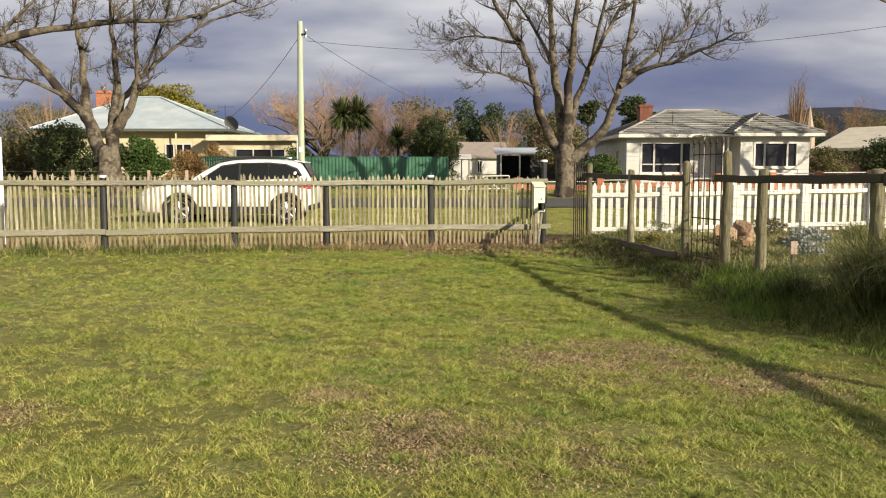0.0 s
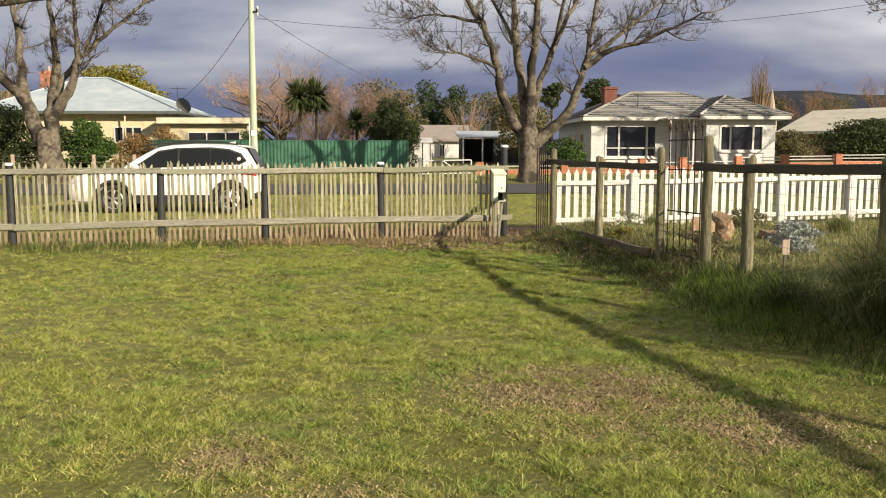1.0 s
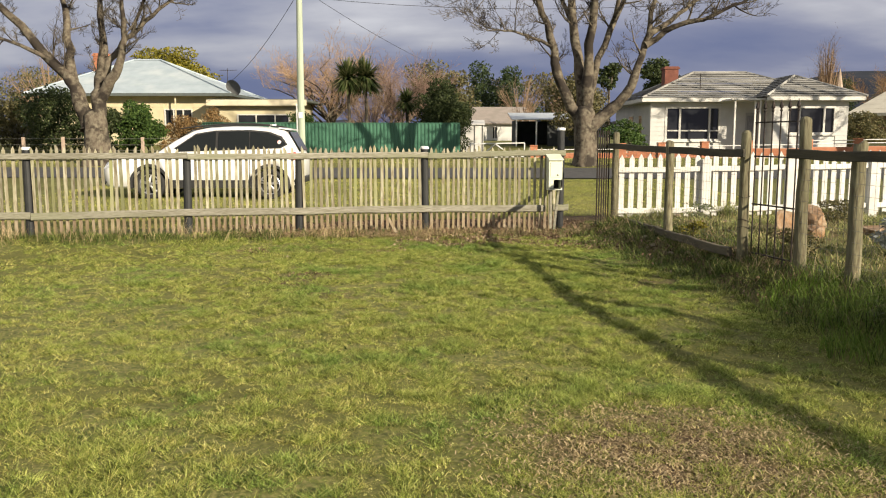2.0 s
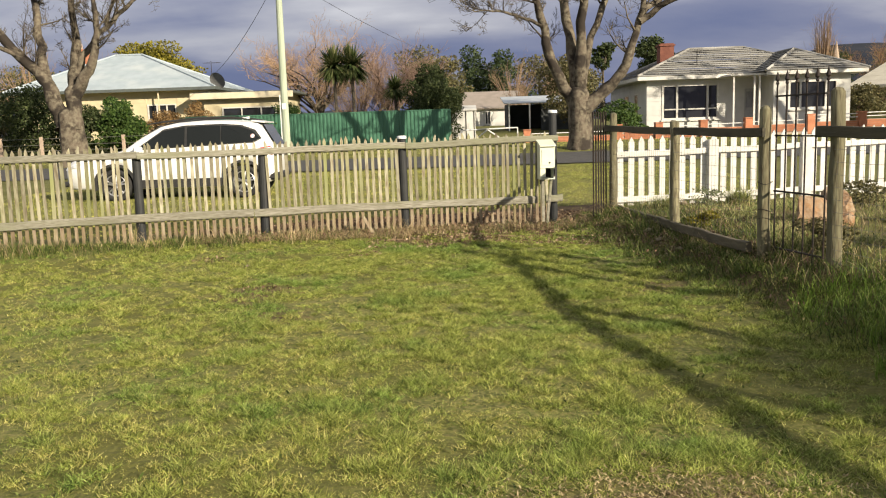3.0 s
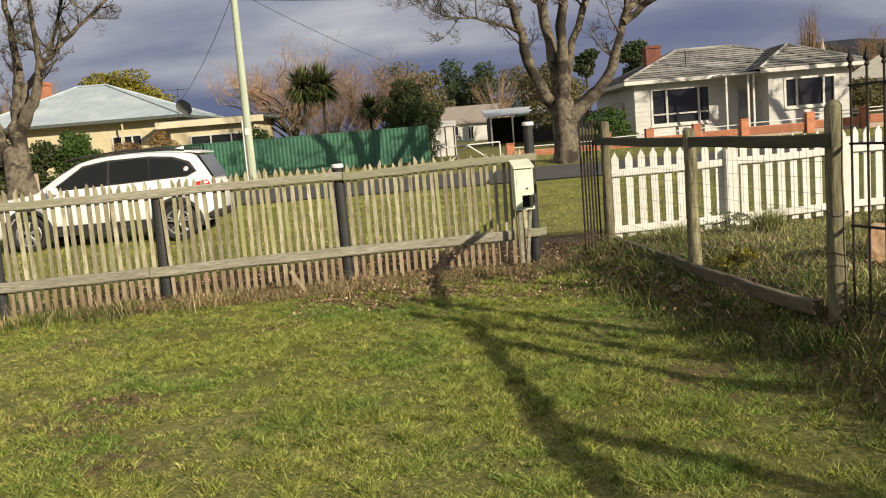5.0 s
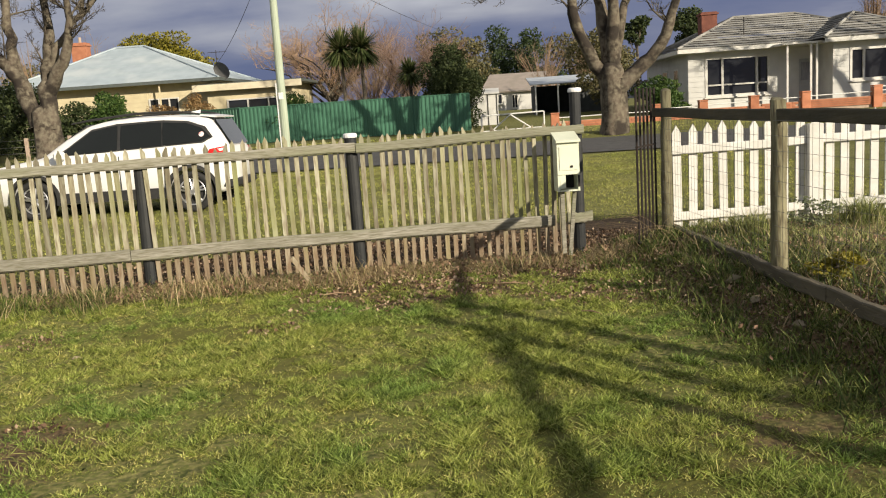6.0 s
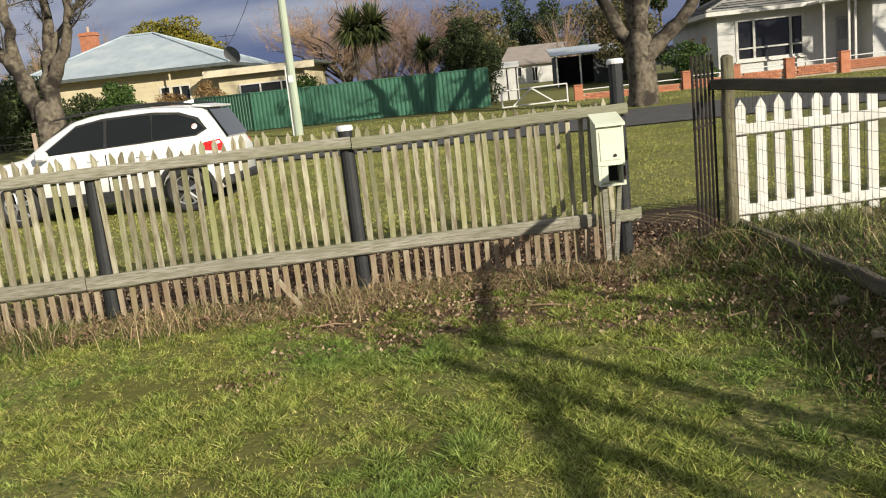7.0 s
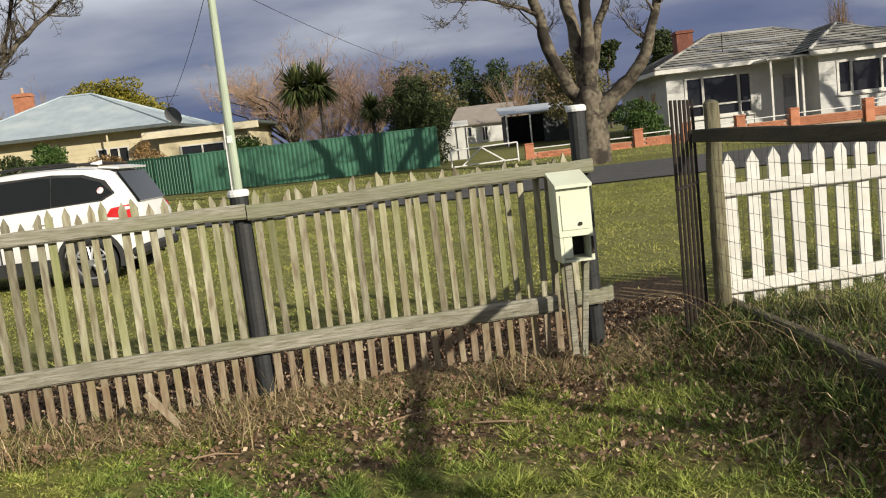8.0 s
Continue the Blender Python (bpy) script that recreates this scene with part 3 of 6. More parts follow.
def car_side(x, z):
    _, zb, belt, top, hw, ht = car_station(x)
    if z <= belt:
        t = max(0.0, min(1.0, (z - 0.62) / max(0.05, belt - 0.62)))
        return lerp(hw, hw * 0.965, t)
    t = min(1.0, (z - belt) / max(0.03, top - 0.05 - belt))
    return lerp(hw * 0.965, ht, t)


bm = bmesh.new()
rings = []
NX = 48
for i in range(NX + 1):
    x = lerp(CAR[0][0], CAR[-1][0], i / NX)
    _, zb, belt, top, hw, ht = car_station(x)
    half = [(0, zb), (hw * 0.86, zb), (hw * 0.95, zb + 0.06), (hw * 0.985, min(0.55, belt - 0.08)), (hw, min(0.64, belt - 0.04)), (hw * 0.965, belt), (lerp(hw * 0.965, ht, 0.5), lerp(belt, top - 0.05, 0.5)),
            (ht, top - 0.05), (ht * 0.93, top - 0.015), (ht * 0.6, top), (0, top + 0.008)]
    ring = [bm.verts.new((x, -y, z)) for y, z in half] + [bm.verts.new((x, y, z)) for y, z in half[-2:0:-1]]
    rings.append(ring)
n = len(rings[0])
for a, b in zip(rings, rings[1:]):
    for k in range(n):
        bm.faces.new((a[k], b[k], b[(k + 1) % n], a[(k + 1) % n]))
bm.faces.new(rings[0])
bm.faces.new(rings[-1][::-1])
bmesh.ops.recalc_face_normals(bm, faces=bm.faces[:])
body = part("body", bm, M_CARPAINT, car, smooth=True)
WHEELS = (-1.15, 1.62)
cut_bm = bmesh.new()
for wx in WHEELS:
    tube(cut_bm, [(wx, -1.2, 0.36), (wx, 1.2, 0.36)], 0.405, 28)
bmesh.ops.recalc_face_normals(cut_bm, faces=cut_bm.faces[:])
cut_me = bpy.data.meshes.new("cut")
cut_bm.to_mesh(cut_me)
cut = new("cut", cut_me)
cut.matrix_world = car.matrix_world
body_mod = body.modifiers.new("arches", "BOOLEAN")
body_mod.object, body_mod.operation = cut, "DIFFERENCE"
bpy.context.view_layer.update()
shaped = bpy.data.meshes.new_from_object(body.evaluated_get(bpy.context.evaluated_depsgraph_get()))
body.modifiers.clear()
body.data = shaped
bpy.data.objects.remove(cut)


def side_panel(outline, sign, off=0.006, n=8):
    """A thin panel that follows the car's side, from an outline in length and height."""
    bm = bmesh.new()
    pts = []
    for (x0, z0), (x1, z1) in zip(outline, outline[1:] + outline[:1]):
        for i in range(3):
            pts.append((lerp(x0, x1, i / 3), lerp(z0, z1, i / 3)))
    c = (sum(p[0] for p in pts) / len(pts), sum(p[1] for p in pts) / len(pts))
    for s, d in ((1, off), (-1, -0.004)):
        mid_v = bm.verts.new((c[0], sign * (car_side(*c) + d), c[1]))
        vs = [bm.verts.new((x, sign * (car_side(x, z) + d), z)) for x, z in pts]
        for i in range(len(vs)):
            bm.faces.new((mid_v, vs[i], vs[(i + 1) % len(vs)]))
        if s == 1:
            outer = vs
    for i in range(len(vs)):
        bm.faces.new((outer[i], outer[(i + 1) % len(vs)], vs[(i + 1) % len(vs)], vs[i]))
    bmesh.ops.recalc_face_normals(bm, faces=bm.faces[:])
    return bm


GLASS = [[(-0.66, 1.10), (-0.50, 1.21), (-0.10, 1.48), (0.30, 1.55), (0.36, 1.55), (0.37, 1.14)], [(0.43, 1.145), (0.42, 1.55), (0.95, 1.57), (1.13, 1.56), (1.15, 1.17)], [(1.17, 1.175), (1.155, 1.56), (1.55, 1.53), (1.82, 1.43), (1.98, 1.27), (1.84, 1.20)]]
for sign in (-1, 1):
    part("window_surround", side_panel([(-0.74, 1.085), (-0.53, 1.22), (-0.10, 1.515), (0.35, 1.585), (1.15, 1.60), (1.58, 1.56), (1.88, 1.45), (2.02, 1.26), (1.86, 1.175)], sign, 0.016), M_TRIM, car)
    for g in GLASS:
        part("side_window", side_panel(g, sign, 0.022), M_GLASS, car)
    part("sill_cladding", side_panel([(-0.68, 0.27), (-0.68, 0.45), (1.15, 0.45), (1.15, 0.27)], sign, 0.02), M_TRIM, car)
    for wx in WHEELS:
        bm = bmesh.new()
        arc = [math.pi * (-0.08 + 1.16 * k / 18) for k in range(19)]
        inner, outer = [], []
        for a in arc:
            for r, d, lst in ((0.400, 0.018, inner), (0.458, 0.018, outer)):
                x, z = wx + r * math.cos(a), 0.36 + r * math.sin(a)
                y = car_side(x, max(z, 0.45))
                lst.append((bm.verts.new((x, sign * (y + d), z)), bm.verts.new((x, sign * (y - 0.08), z))))
        for (i0, o0), (i1, o1) in zip(zip(inner, outer), zip(inner[1:], outer[1:])):
            bm.faces.new((i0[0], i1[0], o1[0], o0[0]))
            bm.faces.new((o0[0], o1[0], o1[1], o0[1]))
            bm.faces.new((i0[0], i0[1], i1[1], i1[0]))
        bmesh.ops.recalc_face_normals(bm, faces=bm.faces[:])
        part("arch_trim", bm, M_TRIM, car)
        # wheel
        w = new("wheel")
        w.parent = car
        w.matrix_basis = pose(wx, sign * 0.80, 0.35)
        bm = bmesh.new()
        prof = [(0.235, -0.09), (0.30, -0.11), (0.335, -0.10), (0.35, -0.07), (0.35, 0.07), (0.335, 0.10), (0.30, 0.11), (0.235, 0.09)]
        ringv = [[bm.verts.new((r * math.cos(t), y, r * math.sin(t))) for r, y in prof] for t in [2 * math.pi * k / 32 for k in range(32)]]
        for k in range(32):
            a, b = ringv[k], ringv[(k + 1) % 32]
            for q in range(8):
                bm.faces.new((a[q], a[(q + 1) % 8], b[(q + 1) % 8], b[q]))
        bmesh.ops.recalc_face_normals(bm, faces=bm.faces[:])
        part("tyre", bm, M_RUBBER, w, smooth=True)
        bm = bmesh.new()
        tube(bm, [(0, sign * 0.085, 0), (0, sign * 0.10, 0)], [0.06, 0.05], 12)
        for k in range(5):
            t = 2 * math.pi * k / 5 + 0.3
            for dt in (-0.16, 0.16):
                tube(bm, [(0.04 * math.cos(t), sign * 0.092, 0.04 * math.sin(t)), (0.225 * math.cos(t + dt), sign * 0.078, 0.225 * math.sin(t + dt))], [0.022, 0.018], 5)
        for k in range(28):
            t0, t1 = 2 * math.pi * k / 28, 2 * math.pi * (k + 1) / 28
            tube(bm, [(0.225 * math.cos(t0), sign * 0.08, 0.225 * math.sin(t0)), (0.225 * math.cos(t1), sign * 0.08, 0.225 * math.sin(t1))], 0.016, 5, cap=False)
        part("rim", bm, M_ALLOY, w, "silver ten-spoke alloy rim")
        bm = bmesh.new()
        tube(bm, [(0, sign * 0.02, 0), (0, sign * 0.03, 0)], 0.23, 24)
        part("brake_disc", bm, M_TRIM, w)
    bm = bmesh.new()
    tube(bm, [(-0.45, sign * 0.64, 1.63), (-0.10, sign * 0.655, 1.675), (0.7, sign * 0.65, 1.735), (1.4, sign * 0.64, 1.725), (1.80, sign * 0.615, 1.665)], [0.012, 0.02, 0.024, 0.024, 0.014], 6)
    part("roof_rail", bm, M_TRIM, car)
    bm = bmesh.new()
    box(bm, -0.66, sign * 0.97 - 0.09, 1.03, -0.50, sign * 0.97 + 0.09, 1.17, bevel=0.03)
    part("mirror", bm, M_CARPAINT, car, "white door mirror")
    for x in (0.40, 1.17):
        part("door_seam", side_panel([(x - 0.006, 0.47), (x - 0.006, 1.03), (x + 0.006, 1.03), (x + 0.006, 0.42)], sign, 0.010), M_TRIM, car)
    for x in (0.20, 1.00):
        bm = bmesh.new()
        box(bm, x - 0.1, sign * 0.885 - 0.02, 0.93, x + 0.1, sign * 0.885 + 0.025, 0.96, bevel=0.01)
        part("door_handle", bm, M_CARPAINT, car)
    part("tail_light", side_panel([(1.90, 0.95), (1.98, 1.06), (2.20, 1.09), (2.27, 1.0), (2.25, 0.90)], sign, 0.012), M_RED, car, "red tail lamp")
    part("headlight", side_panel([(-2.25, 0.70), (-2.20, 0.80), (-1.86, 0.87), (-1.90, 0.76)], sign, 0.012), M_LENS, car, "clear headlamp")
# tailgate glass, spoiler, bumper, windscreen
bm = bmesh.new()
prism(bm, [(2.02, 1.545), (2.045, 1.565), (2.30, 1.115), (2.27, 1.10)], "y", -0.54, 0.54)
part("rear_window", bm, M_GLASS, car)
bm = bmesh.new()
prism(bm, [(1.78, 1.63), (1.80, 1.66), (2.08, 1.615), (2.07, 1.59)], "y", -0.56, 0.56)
part("spoiler", bm, M_CARPAINT, car)
part("rear_bumper", boxes((2.02, -0.80, 0.36, 2.345, 0.80, 0.52), bevel=0.04), M_TRIM, car)
part("front_bumper", boxes((-2.345, -0.74, 0.34, -2.05, 0.74, 0.46), bevel=0.04), M_TRIM, car)
bm = bmesh.new()
prism(bm, [(-0.97, 1.115), (-0.96, 1.128), (-0.21, 1.598), (-0.20, 1.585)], "y", -0.60, 0.60)
part("windscreen", bm, M_GLASS, car)
bm = bmesh.new()
prism(bm, [(-0.08, -0.045), (0.08, -0.03), (0.085, 0.03), (-0.08, 0.0)], "y", -0.015, 0.015)
fin = part("roof_fin", bm, M_CARPAINT, car)
fin.matrix_basis = pose(1.55, 0, 1.72)
M_STICK = mat("sticker", (0.8, 0.8, 0.8), (0.7, 0.3, 0.3), 14, 0.5)
part("sticker", side_panel([(1.83 + 0.045 * math.cos(t), 1.32 + 0.045 * math.sin(t)) for t in [k * math.pi / 4 for k in range(8)]], -1, 0.027), M_STICK, car, "round white sticker")

# ---- street pole and wires ----
M_POLE = mat("painted_pole", (0.40, 0.46, 0.36), (0.33, 0.38, 0.29), 3, 0.7, stretch=(3, 3, 0.3), bump=0.2)
pole = thing("utility_pole", "pale green timber power pole on the grass verge", "pole", (-6.62, 40.0, 0.4))
bm = bmesh.new()
tube(bm, [(0, 0, 0), (0, 0, 4), (0.02, 0, 8.0)], [0.165, 0.145, 0.12], 14)
part("shaft", bm, M_POLE, pole)
bm = boxes((0.10, -0.12, 7.35, 0.30, -0.06, 7.43), (0.24, -0.12, 7.25, 0.30, -0.05, 7.60))
part("bracket", bm, M_IRON, pole)
for z in (7.3, 7.58):
    bm = bmesh.new()
    tube(bm, [(0.30, -0.1, z - 0.06), (0.30, -0.1, z), (0.30, -0.1, z + 0.06)], [0.03, 0.05, 0.03], 8)
    part("insulator", bm, M_CAP, pole, "white porcelain insulator")
part("warning_plate", boxes((-0.09, -0.16, 2.0, 0.09, -0.148, 2.25)), M_CAP, pole)
part("conduit", boxes((-0.19, -0.10, 0, -0.15, -0.05, 2.6)), M_CAP, pole)


def wire(label, a, b, sag, r=0.011):
    bm = bmesh.new()
    a, b = Vector(a), Vector(b)
    tube(bm, [a.lerp(b, i / 20) - Vector((0, 0, sag * 4 * (i / 20) * (1 - i / 20))) for i in range(21)], r, 4)
    tagged(part("overhead_wire", bm, M_TRIM, None), label, "wire", "overhead wires")


wire("black service wire hanging between pole and cream house", (-6.7, 39.95, 7.6), (-14.2, 56.2, 4.85), 0.4, 0.012)
wire("black overhead wire strung from the pole towards houses", (-6.32, 39.9, 7.75), (5.0, 86.0, 6.4), 0.9)
wire("thin black overhead wire strung along the street", (-6.32, 39.9, 7.5), (34.0, 30.0, 10.6), 2.2)

# ---- green sheet-metal fence ----
green_fence = thing("metal_fence", "green corrugated steel fence panels behind the far verge", "fence")
GF = [(0.33, 46.3), (-10.3, 47.0), (-14.3, 49.4)]


def ribbed(width, z0, z1):
    bm = bmesh.new()
    n = round(width / 0.19)
    xs, ds = [], []
    for i in range(n):
        u = width * i / n
        p = width / n
        xs += [u, u + p * 0.40, u + p * 0.5, u + p * 0.9]
        ds += [0, 0, 0.032, 0.032]
    xs.append(width)
    ds.append(0)
    for side in (0, 0.004):
        lo = [bm.verts.new((x, -d + side, z0)) for x, d in zip(xs, ds)]
        hi = [bm.verts.new((x, -d + side, z1)) for x, d in zip(xs, ds)]
        for i in range(len(xs) - 1):
            bm.faces.new((lo[i], lo[i + 1], hi[i + 1], hi[i]))
    return bm


for (ax, ay), (bx, by) in zip(GF, GF[1:]):
    d = Vector((ax - bx, ay - by))
    n = max(1, round(d.length / 2.4))
    rz = math.degrees(math.atan2(d.y, d.x))
    for i in range(n):
        p = Vector((bx, by)) + d * (i / n)
        gz = ground_z(p.x, p.y) - 0.03
        m = pose(p.x, p.y, gz, 0, 0, rz)
        w = d.length / n
        panel = part("panel", ribbed(w - 0.02, 0.05, 1.66), M_GREEN, green_fence)
        panel.matrix_basis = m
        part("rail", boxes((0.034, -0.045, 1.662, w - 0.034, 0.02, 1.715)), M_GREEN, green_fence).matrix_basis = m
        part("post", boxes((-0.03, -0.05, 0.0, 0.03, 0.03, 1.72)), M_GREEN, green_fence).matrix_basis = m

# ---- low brick wall with pipe rail ----
M_BRICK = mat("orange_brick", (0.45, 0.19, 0.105), (0.36, 0.145, 0.08), 4, 0.85, bump=0.3, bump_scale=60, per_object=0.18)
M_MORTAR = mat("mortar", (0.42, 0.33, 0.26), (0.36, 0.28, 0.22), 8, 0.95)
M_WPIPE = mat("white_pipe", (0.72, 0.72, 0.70), (0.6, 0.6, 0.58), 8, 0.5)
brick_wall = thing("brick_wall", "low orange brick front wall with pillars and white pipe rail", "wall", (0, 44.6, 0))
bz = 0.5
PILLARS = [3.9, 8.2, 10.1, 12.2, 14.3, 17.2, 19.6, 22.4, 25.4, 28.5]
bm = boxes((-0.12, -0.045, 0, 0.12, 0.045, 0.076))
brick_me = bpy.data.meshes.new("brick")
bm.to_mesh(brick_me)
bm.free()
brick_me.materials.append(M_BRICK)


def lay(x, y, z, turn=0):
    o = new("brick", brick_me)
    o.parent = brick_wall
    o.matrix_basis = pose(x + rng.uniform(-.002, .002), y + rng.uniform(-.004, .004), z, 0, 0, turn)


bricks_laid = 0
for i, (a, b) in enumerate(zip(PILLARS, PILLARS[1:])):
    z0 = bz + 0.022 * (a - 3.9)
    part("core", boxes((a + 0.19, -0.03, z0 - 0.3, b - 0.19, 0.05, z0 + 0.32)), M_MORTAR, brick_wall)
    if a < 14:
        for row in range(4):
            x = a + 0.32 + (0.12 if row % 2 else 0)
            while x < b - 0.30:
                lay(x, -0.03, z0 - 0.03 + row * 0.086)
                x += 0.25
                bricks_laid += 1
    else:
        part("course", boxes(*[(a + 0.2, -0.075, z0 - 0.03 + r * 0.086, b - 0.2, 0.0, z0 + 0.046 + r * 0.086) for r in range(4)]), M_BRICK, brick_wall)
    for z in (0.46, 0.62) if i > 4 else (0.47,):
        bm = bmesh.new()
        tube(bm, [(a + 0.18, 0, z0 + z), (b - 0.18, 0, z0 + z + 0.02)], 0.022, 6)
        part("pipe_rail", bm, M_WPIPE, brick_wall)
for i, a in enumerate(PILLARS):
    z0 = bz + 0.022 * (a - 3.9)
    part("pillar", boxes((a - 0.175, -0.175, z0 - 0.35, a + 0.175, 0.175, z0 + 0.62), bevel=0.01), M_BRICK, brick_wall)
    part("capping", boxes((a - 0.19, -0.19, z0 + 0.625, a + 0.19, 0.19, z0 + 0.69), bevel=0.015), M_BRICK, brick_wall)


# ---- houses ----
def slab(bm, a, b, c, d, thick):
    """A sloping slab from four corners, thickened downwards along its normal."""
    a, b, c, d = (Vector(v) for v in (a, b, c, d))
    nrm = (b - a).cross(d - a)
    if nrm.length < 1e-6:
        nrm = (c - b).cross(d - b)
    nrm.normalize()
    if nrm.z < 0:
        nrm = -nrm
    top = [bm.verts.new(v) for v in (a, b, c, d)]
    bot = [bm.verts.new(v - nrm * thick) for v in (a, b, c, d)]
    bm.faces.new(top)
    bm.faces.new(bot[::-1])
    for i in range(4):
        j = (i + 1) % 4
        bm.faces.new((top[i], bot[i], bot[j], top[j]))
    bmesh.ops.recalc_face_normals(bm, faces=bm.faces[:])


def hip_roof(house, x0, x1, y0, y1, ze, zr, rx0, rx1, ry0, ry1, courses, material, step=0.035, name="tile_course"):
    """A hipped roof in stepped courses; the ridge runs from (rx0, ry0) to (rx1, ry1)."""
    E = [Vector((x0, y0, ze)), Vector((x1, y0, ze)), Vector((x1, y1, ze)), Vector((x0, y1, ze))]
    R0, R1 = Vector((rx0, ry0, zr)), Vector((rx1, ry1, zr))
    slopes = [(E[0], E[1], R1, R0), (E[1], E[2], R1 + Vector((0, .01, 0)), R1), (E[2], E[3], R0, R1), (E[3], E[0], R0, R0 + Vector((0, .01, 0)))]
    hips = ((E[0], R0), (E[1], R1), (E[2], R1), (E[3], R0), (R0, R1))
    if abs(ry1 - ry0) > abs(rx1 - rx0):
        slopes = [(E[0], E[1], R0 + Vector((.01, 0, 0)), R0), (E[1], E[2], R1, R0), (E[2], E[3], R1, R1 + Vector((.01, 0, 0))), (E[3], E[0], R0, R1)]
        hips = ((E[0], R0), (E[1], R0), (E[2], R1), (E[3], R1), (R0, R1))
    roof = new("roof")
    roof.parent = house
    for a, b, c, d in slopes:
        for k in range(courses):
            t0, t1 = k / courses, (k + 1.12) / courses
            t1 = min(t1, 1.0)
            up = Vector((0, 0, step))
            bm = bmesh.new()
            slab(bm, a.lerp(d, t0) + up, b.lerp(c, t0) + up, b.lerp(c, t1), a.lerp(d, t1), 0.03)
            part(name, bm, material, roof)
    for a, b in hips:
        bm = bmesh.new()
        o = Vector((0, 0, 0.05))
        tube(bm, [a + o, a.lerp(b, 0.5) + o, b + o], 0.06, 6)
        part("ridge_cap", bm, material, roof)
    return roof


def window(house, x0, x1, z0, z1, y, mullions, bars, name="window", frame_mat=None, depth=0.12, t=0.075):
    """A framed window in a wall that faces -y: frame, panes, sill."""
    fm = frame_mat or M_WHITE
    w = new(name)
    w.parent = house
    part("frame", boxes((x0, y - 0.05, z0, x0 + t, y + depth, z1), (x1 - t, y - 0.05, z0, x1, y + depth, z1), (x0 + t, y - 0.05, z0, x1 - t, y + depth, z0 + t), (x0 + t, y - 0.05, z1 - t, x1 - t, y + depth, z1)), fm, w)
    xs = [x0 + t, *[lerp(x0, x1, m) for m in mullions], x1 - t]
    for m in mullions:
        x = lerp(x0, x1, m)
        part("mullion", boxes((x - t * 0.45, y - 0.04, z0 + t, x + t * 0.45, y + 0.05, z1 - t)), fm, w)
    zs = [z0 + t, *[lerp(z0, z1, b) for b in bars], z1 - t]
    for b in bars:
        z = lerp(z0, z1, b)
        for xa, xb in zip(xs, xs[1:]):
            part("glazing_bar", boxes((xa + 0.035, y - 0.035, z - 0.035, xb - 0.035, y + 0.04, z + 0.035)), fm, w)
    for xa, xb in zip(xs, xs[1:]):
        for za, zb in zip(zs, zs[1:]):
            part("pane", boxes((xa, y + 0.052, za, xb, y + 0.06, zb)), M_HOUSEGLASS, w)
    part("sill", boxes((x0 - 0.05, y - 0.10, z0 - 0.06, x1 + 0.05, y + 0.02, z0 - 0.002)), fm, w)
    return w


def wall_with_holes(x0, x1, y0, y1, z0, z1, holes):
    """A wall along x with rectangular openings, from upright and level pieces."""
    bm = bmesh.new()
    x = x0
    for hx0, hx1, hz0, hz1 in sorted(holes):
        box(bm, x, y0, z0, hx0, y1, z1)
        box(bm, hx0, y0, z0, hx1, y1, hz0)
        box(bm, hx0, y0, hz1, hx1, y1, z1)
        x = hx1
    box(bm, x, y0, z0, x1, y1, z1)
    return bm


M_TILE = mat("grey_concrete_tile", (0.25, 0.245, 0.23), (0.19, 0.185, 0.17), 1.2, 0.9, per_object=0.10, bump=0.3, stains=(0.36, 0.355, 0.335), stain_scale=0.9, stain_at=(0.45, 0.62), stretch=(0.5, 1, 1))
M_CURTAIN = mat("pale_curtain", (0.35, 0.36, 0.38), (0.2, 0.2, 0.22), 9, 0.9, stretch=(6, 1, 0.3))
M_DOOR = mat("white_screen_door", (0.42, 0.43, 0.43), (0.36, 0.36, 0.36), 8, 0.6)
white_house = thing("white_house", "white weatherboard bungalow with grey tiled hip roof", "house")
HZ = 0.55
part("wall", wall_with_holes(10.3, 16.05, 48.0, 48.2, HZ, 3.38, [(11.05, 13.95, 1.38, 3.18), (15.25, 15.95, HZ + 0.25, 2.85)]), M_HOUSEW, white_house)
part("wall", wall_with_holes(16.05, 19.75, 46.2, 46.4, HZ, 3.38, [(16.75, 19.15, 1.72, 3.12)]), M_HOUSEW, white_house)
part("wall", boxes((16.05, 46.405, HZ, 16.25, 56, 3.38)), M_HOUSEW, white_house)
part("wall", boxes((19.55, 46.405, HZ, 19.75, 58, 3.38)), M_HOUSEW, white_house)
part("wall", boxes((10.3, 48.205, HZ, 10.5, 58, 3.38)), M_HOUSEW, white_house)
part("wall", boxes((10.505, 57.8, HZ, 19.54, 58, 3.38)), M_HOUSEW, white_house)
part("floor", boxes((10.51, 48.21, 0.9, 19.5, 57.7, 1.0)), M_TRIM, white_house)
part("foundation", boxes((10.25, 47.95, 0.2, 16.05, 48.19, HZ + 0.35), (16.055, 46.15, 0.2, 19.8, 46.39, HZ + 0.35)), M_HOUSEW, white_house)
window(white_house, 11.05, 13.95, 1.38, 3.18, 48.0, (0.27, 0.80), (0.30,), t=0.11)
window(white_house, 16.75, 19.15, 1.72, 3.12, 46.2, (0.25, 0.76), (), t=0.10)
for x0, x1 in ((11.2, 11.6), (13.0, 13.6)):
    part("curtain", boxes(*[(x, 48.35, 1.4, x + 0.05, 48.40, 3.1) for x in [x0 + 0.1 * i for i in range(int((x1 - x0) / 0.1))]]), M_CURTAIN, white_house)
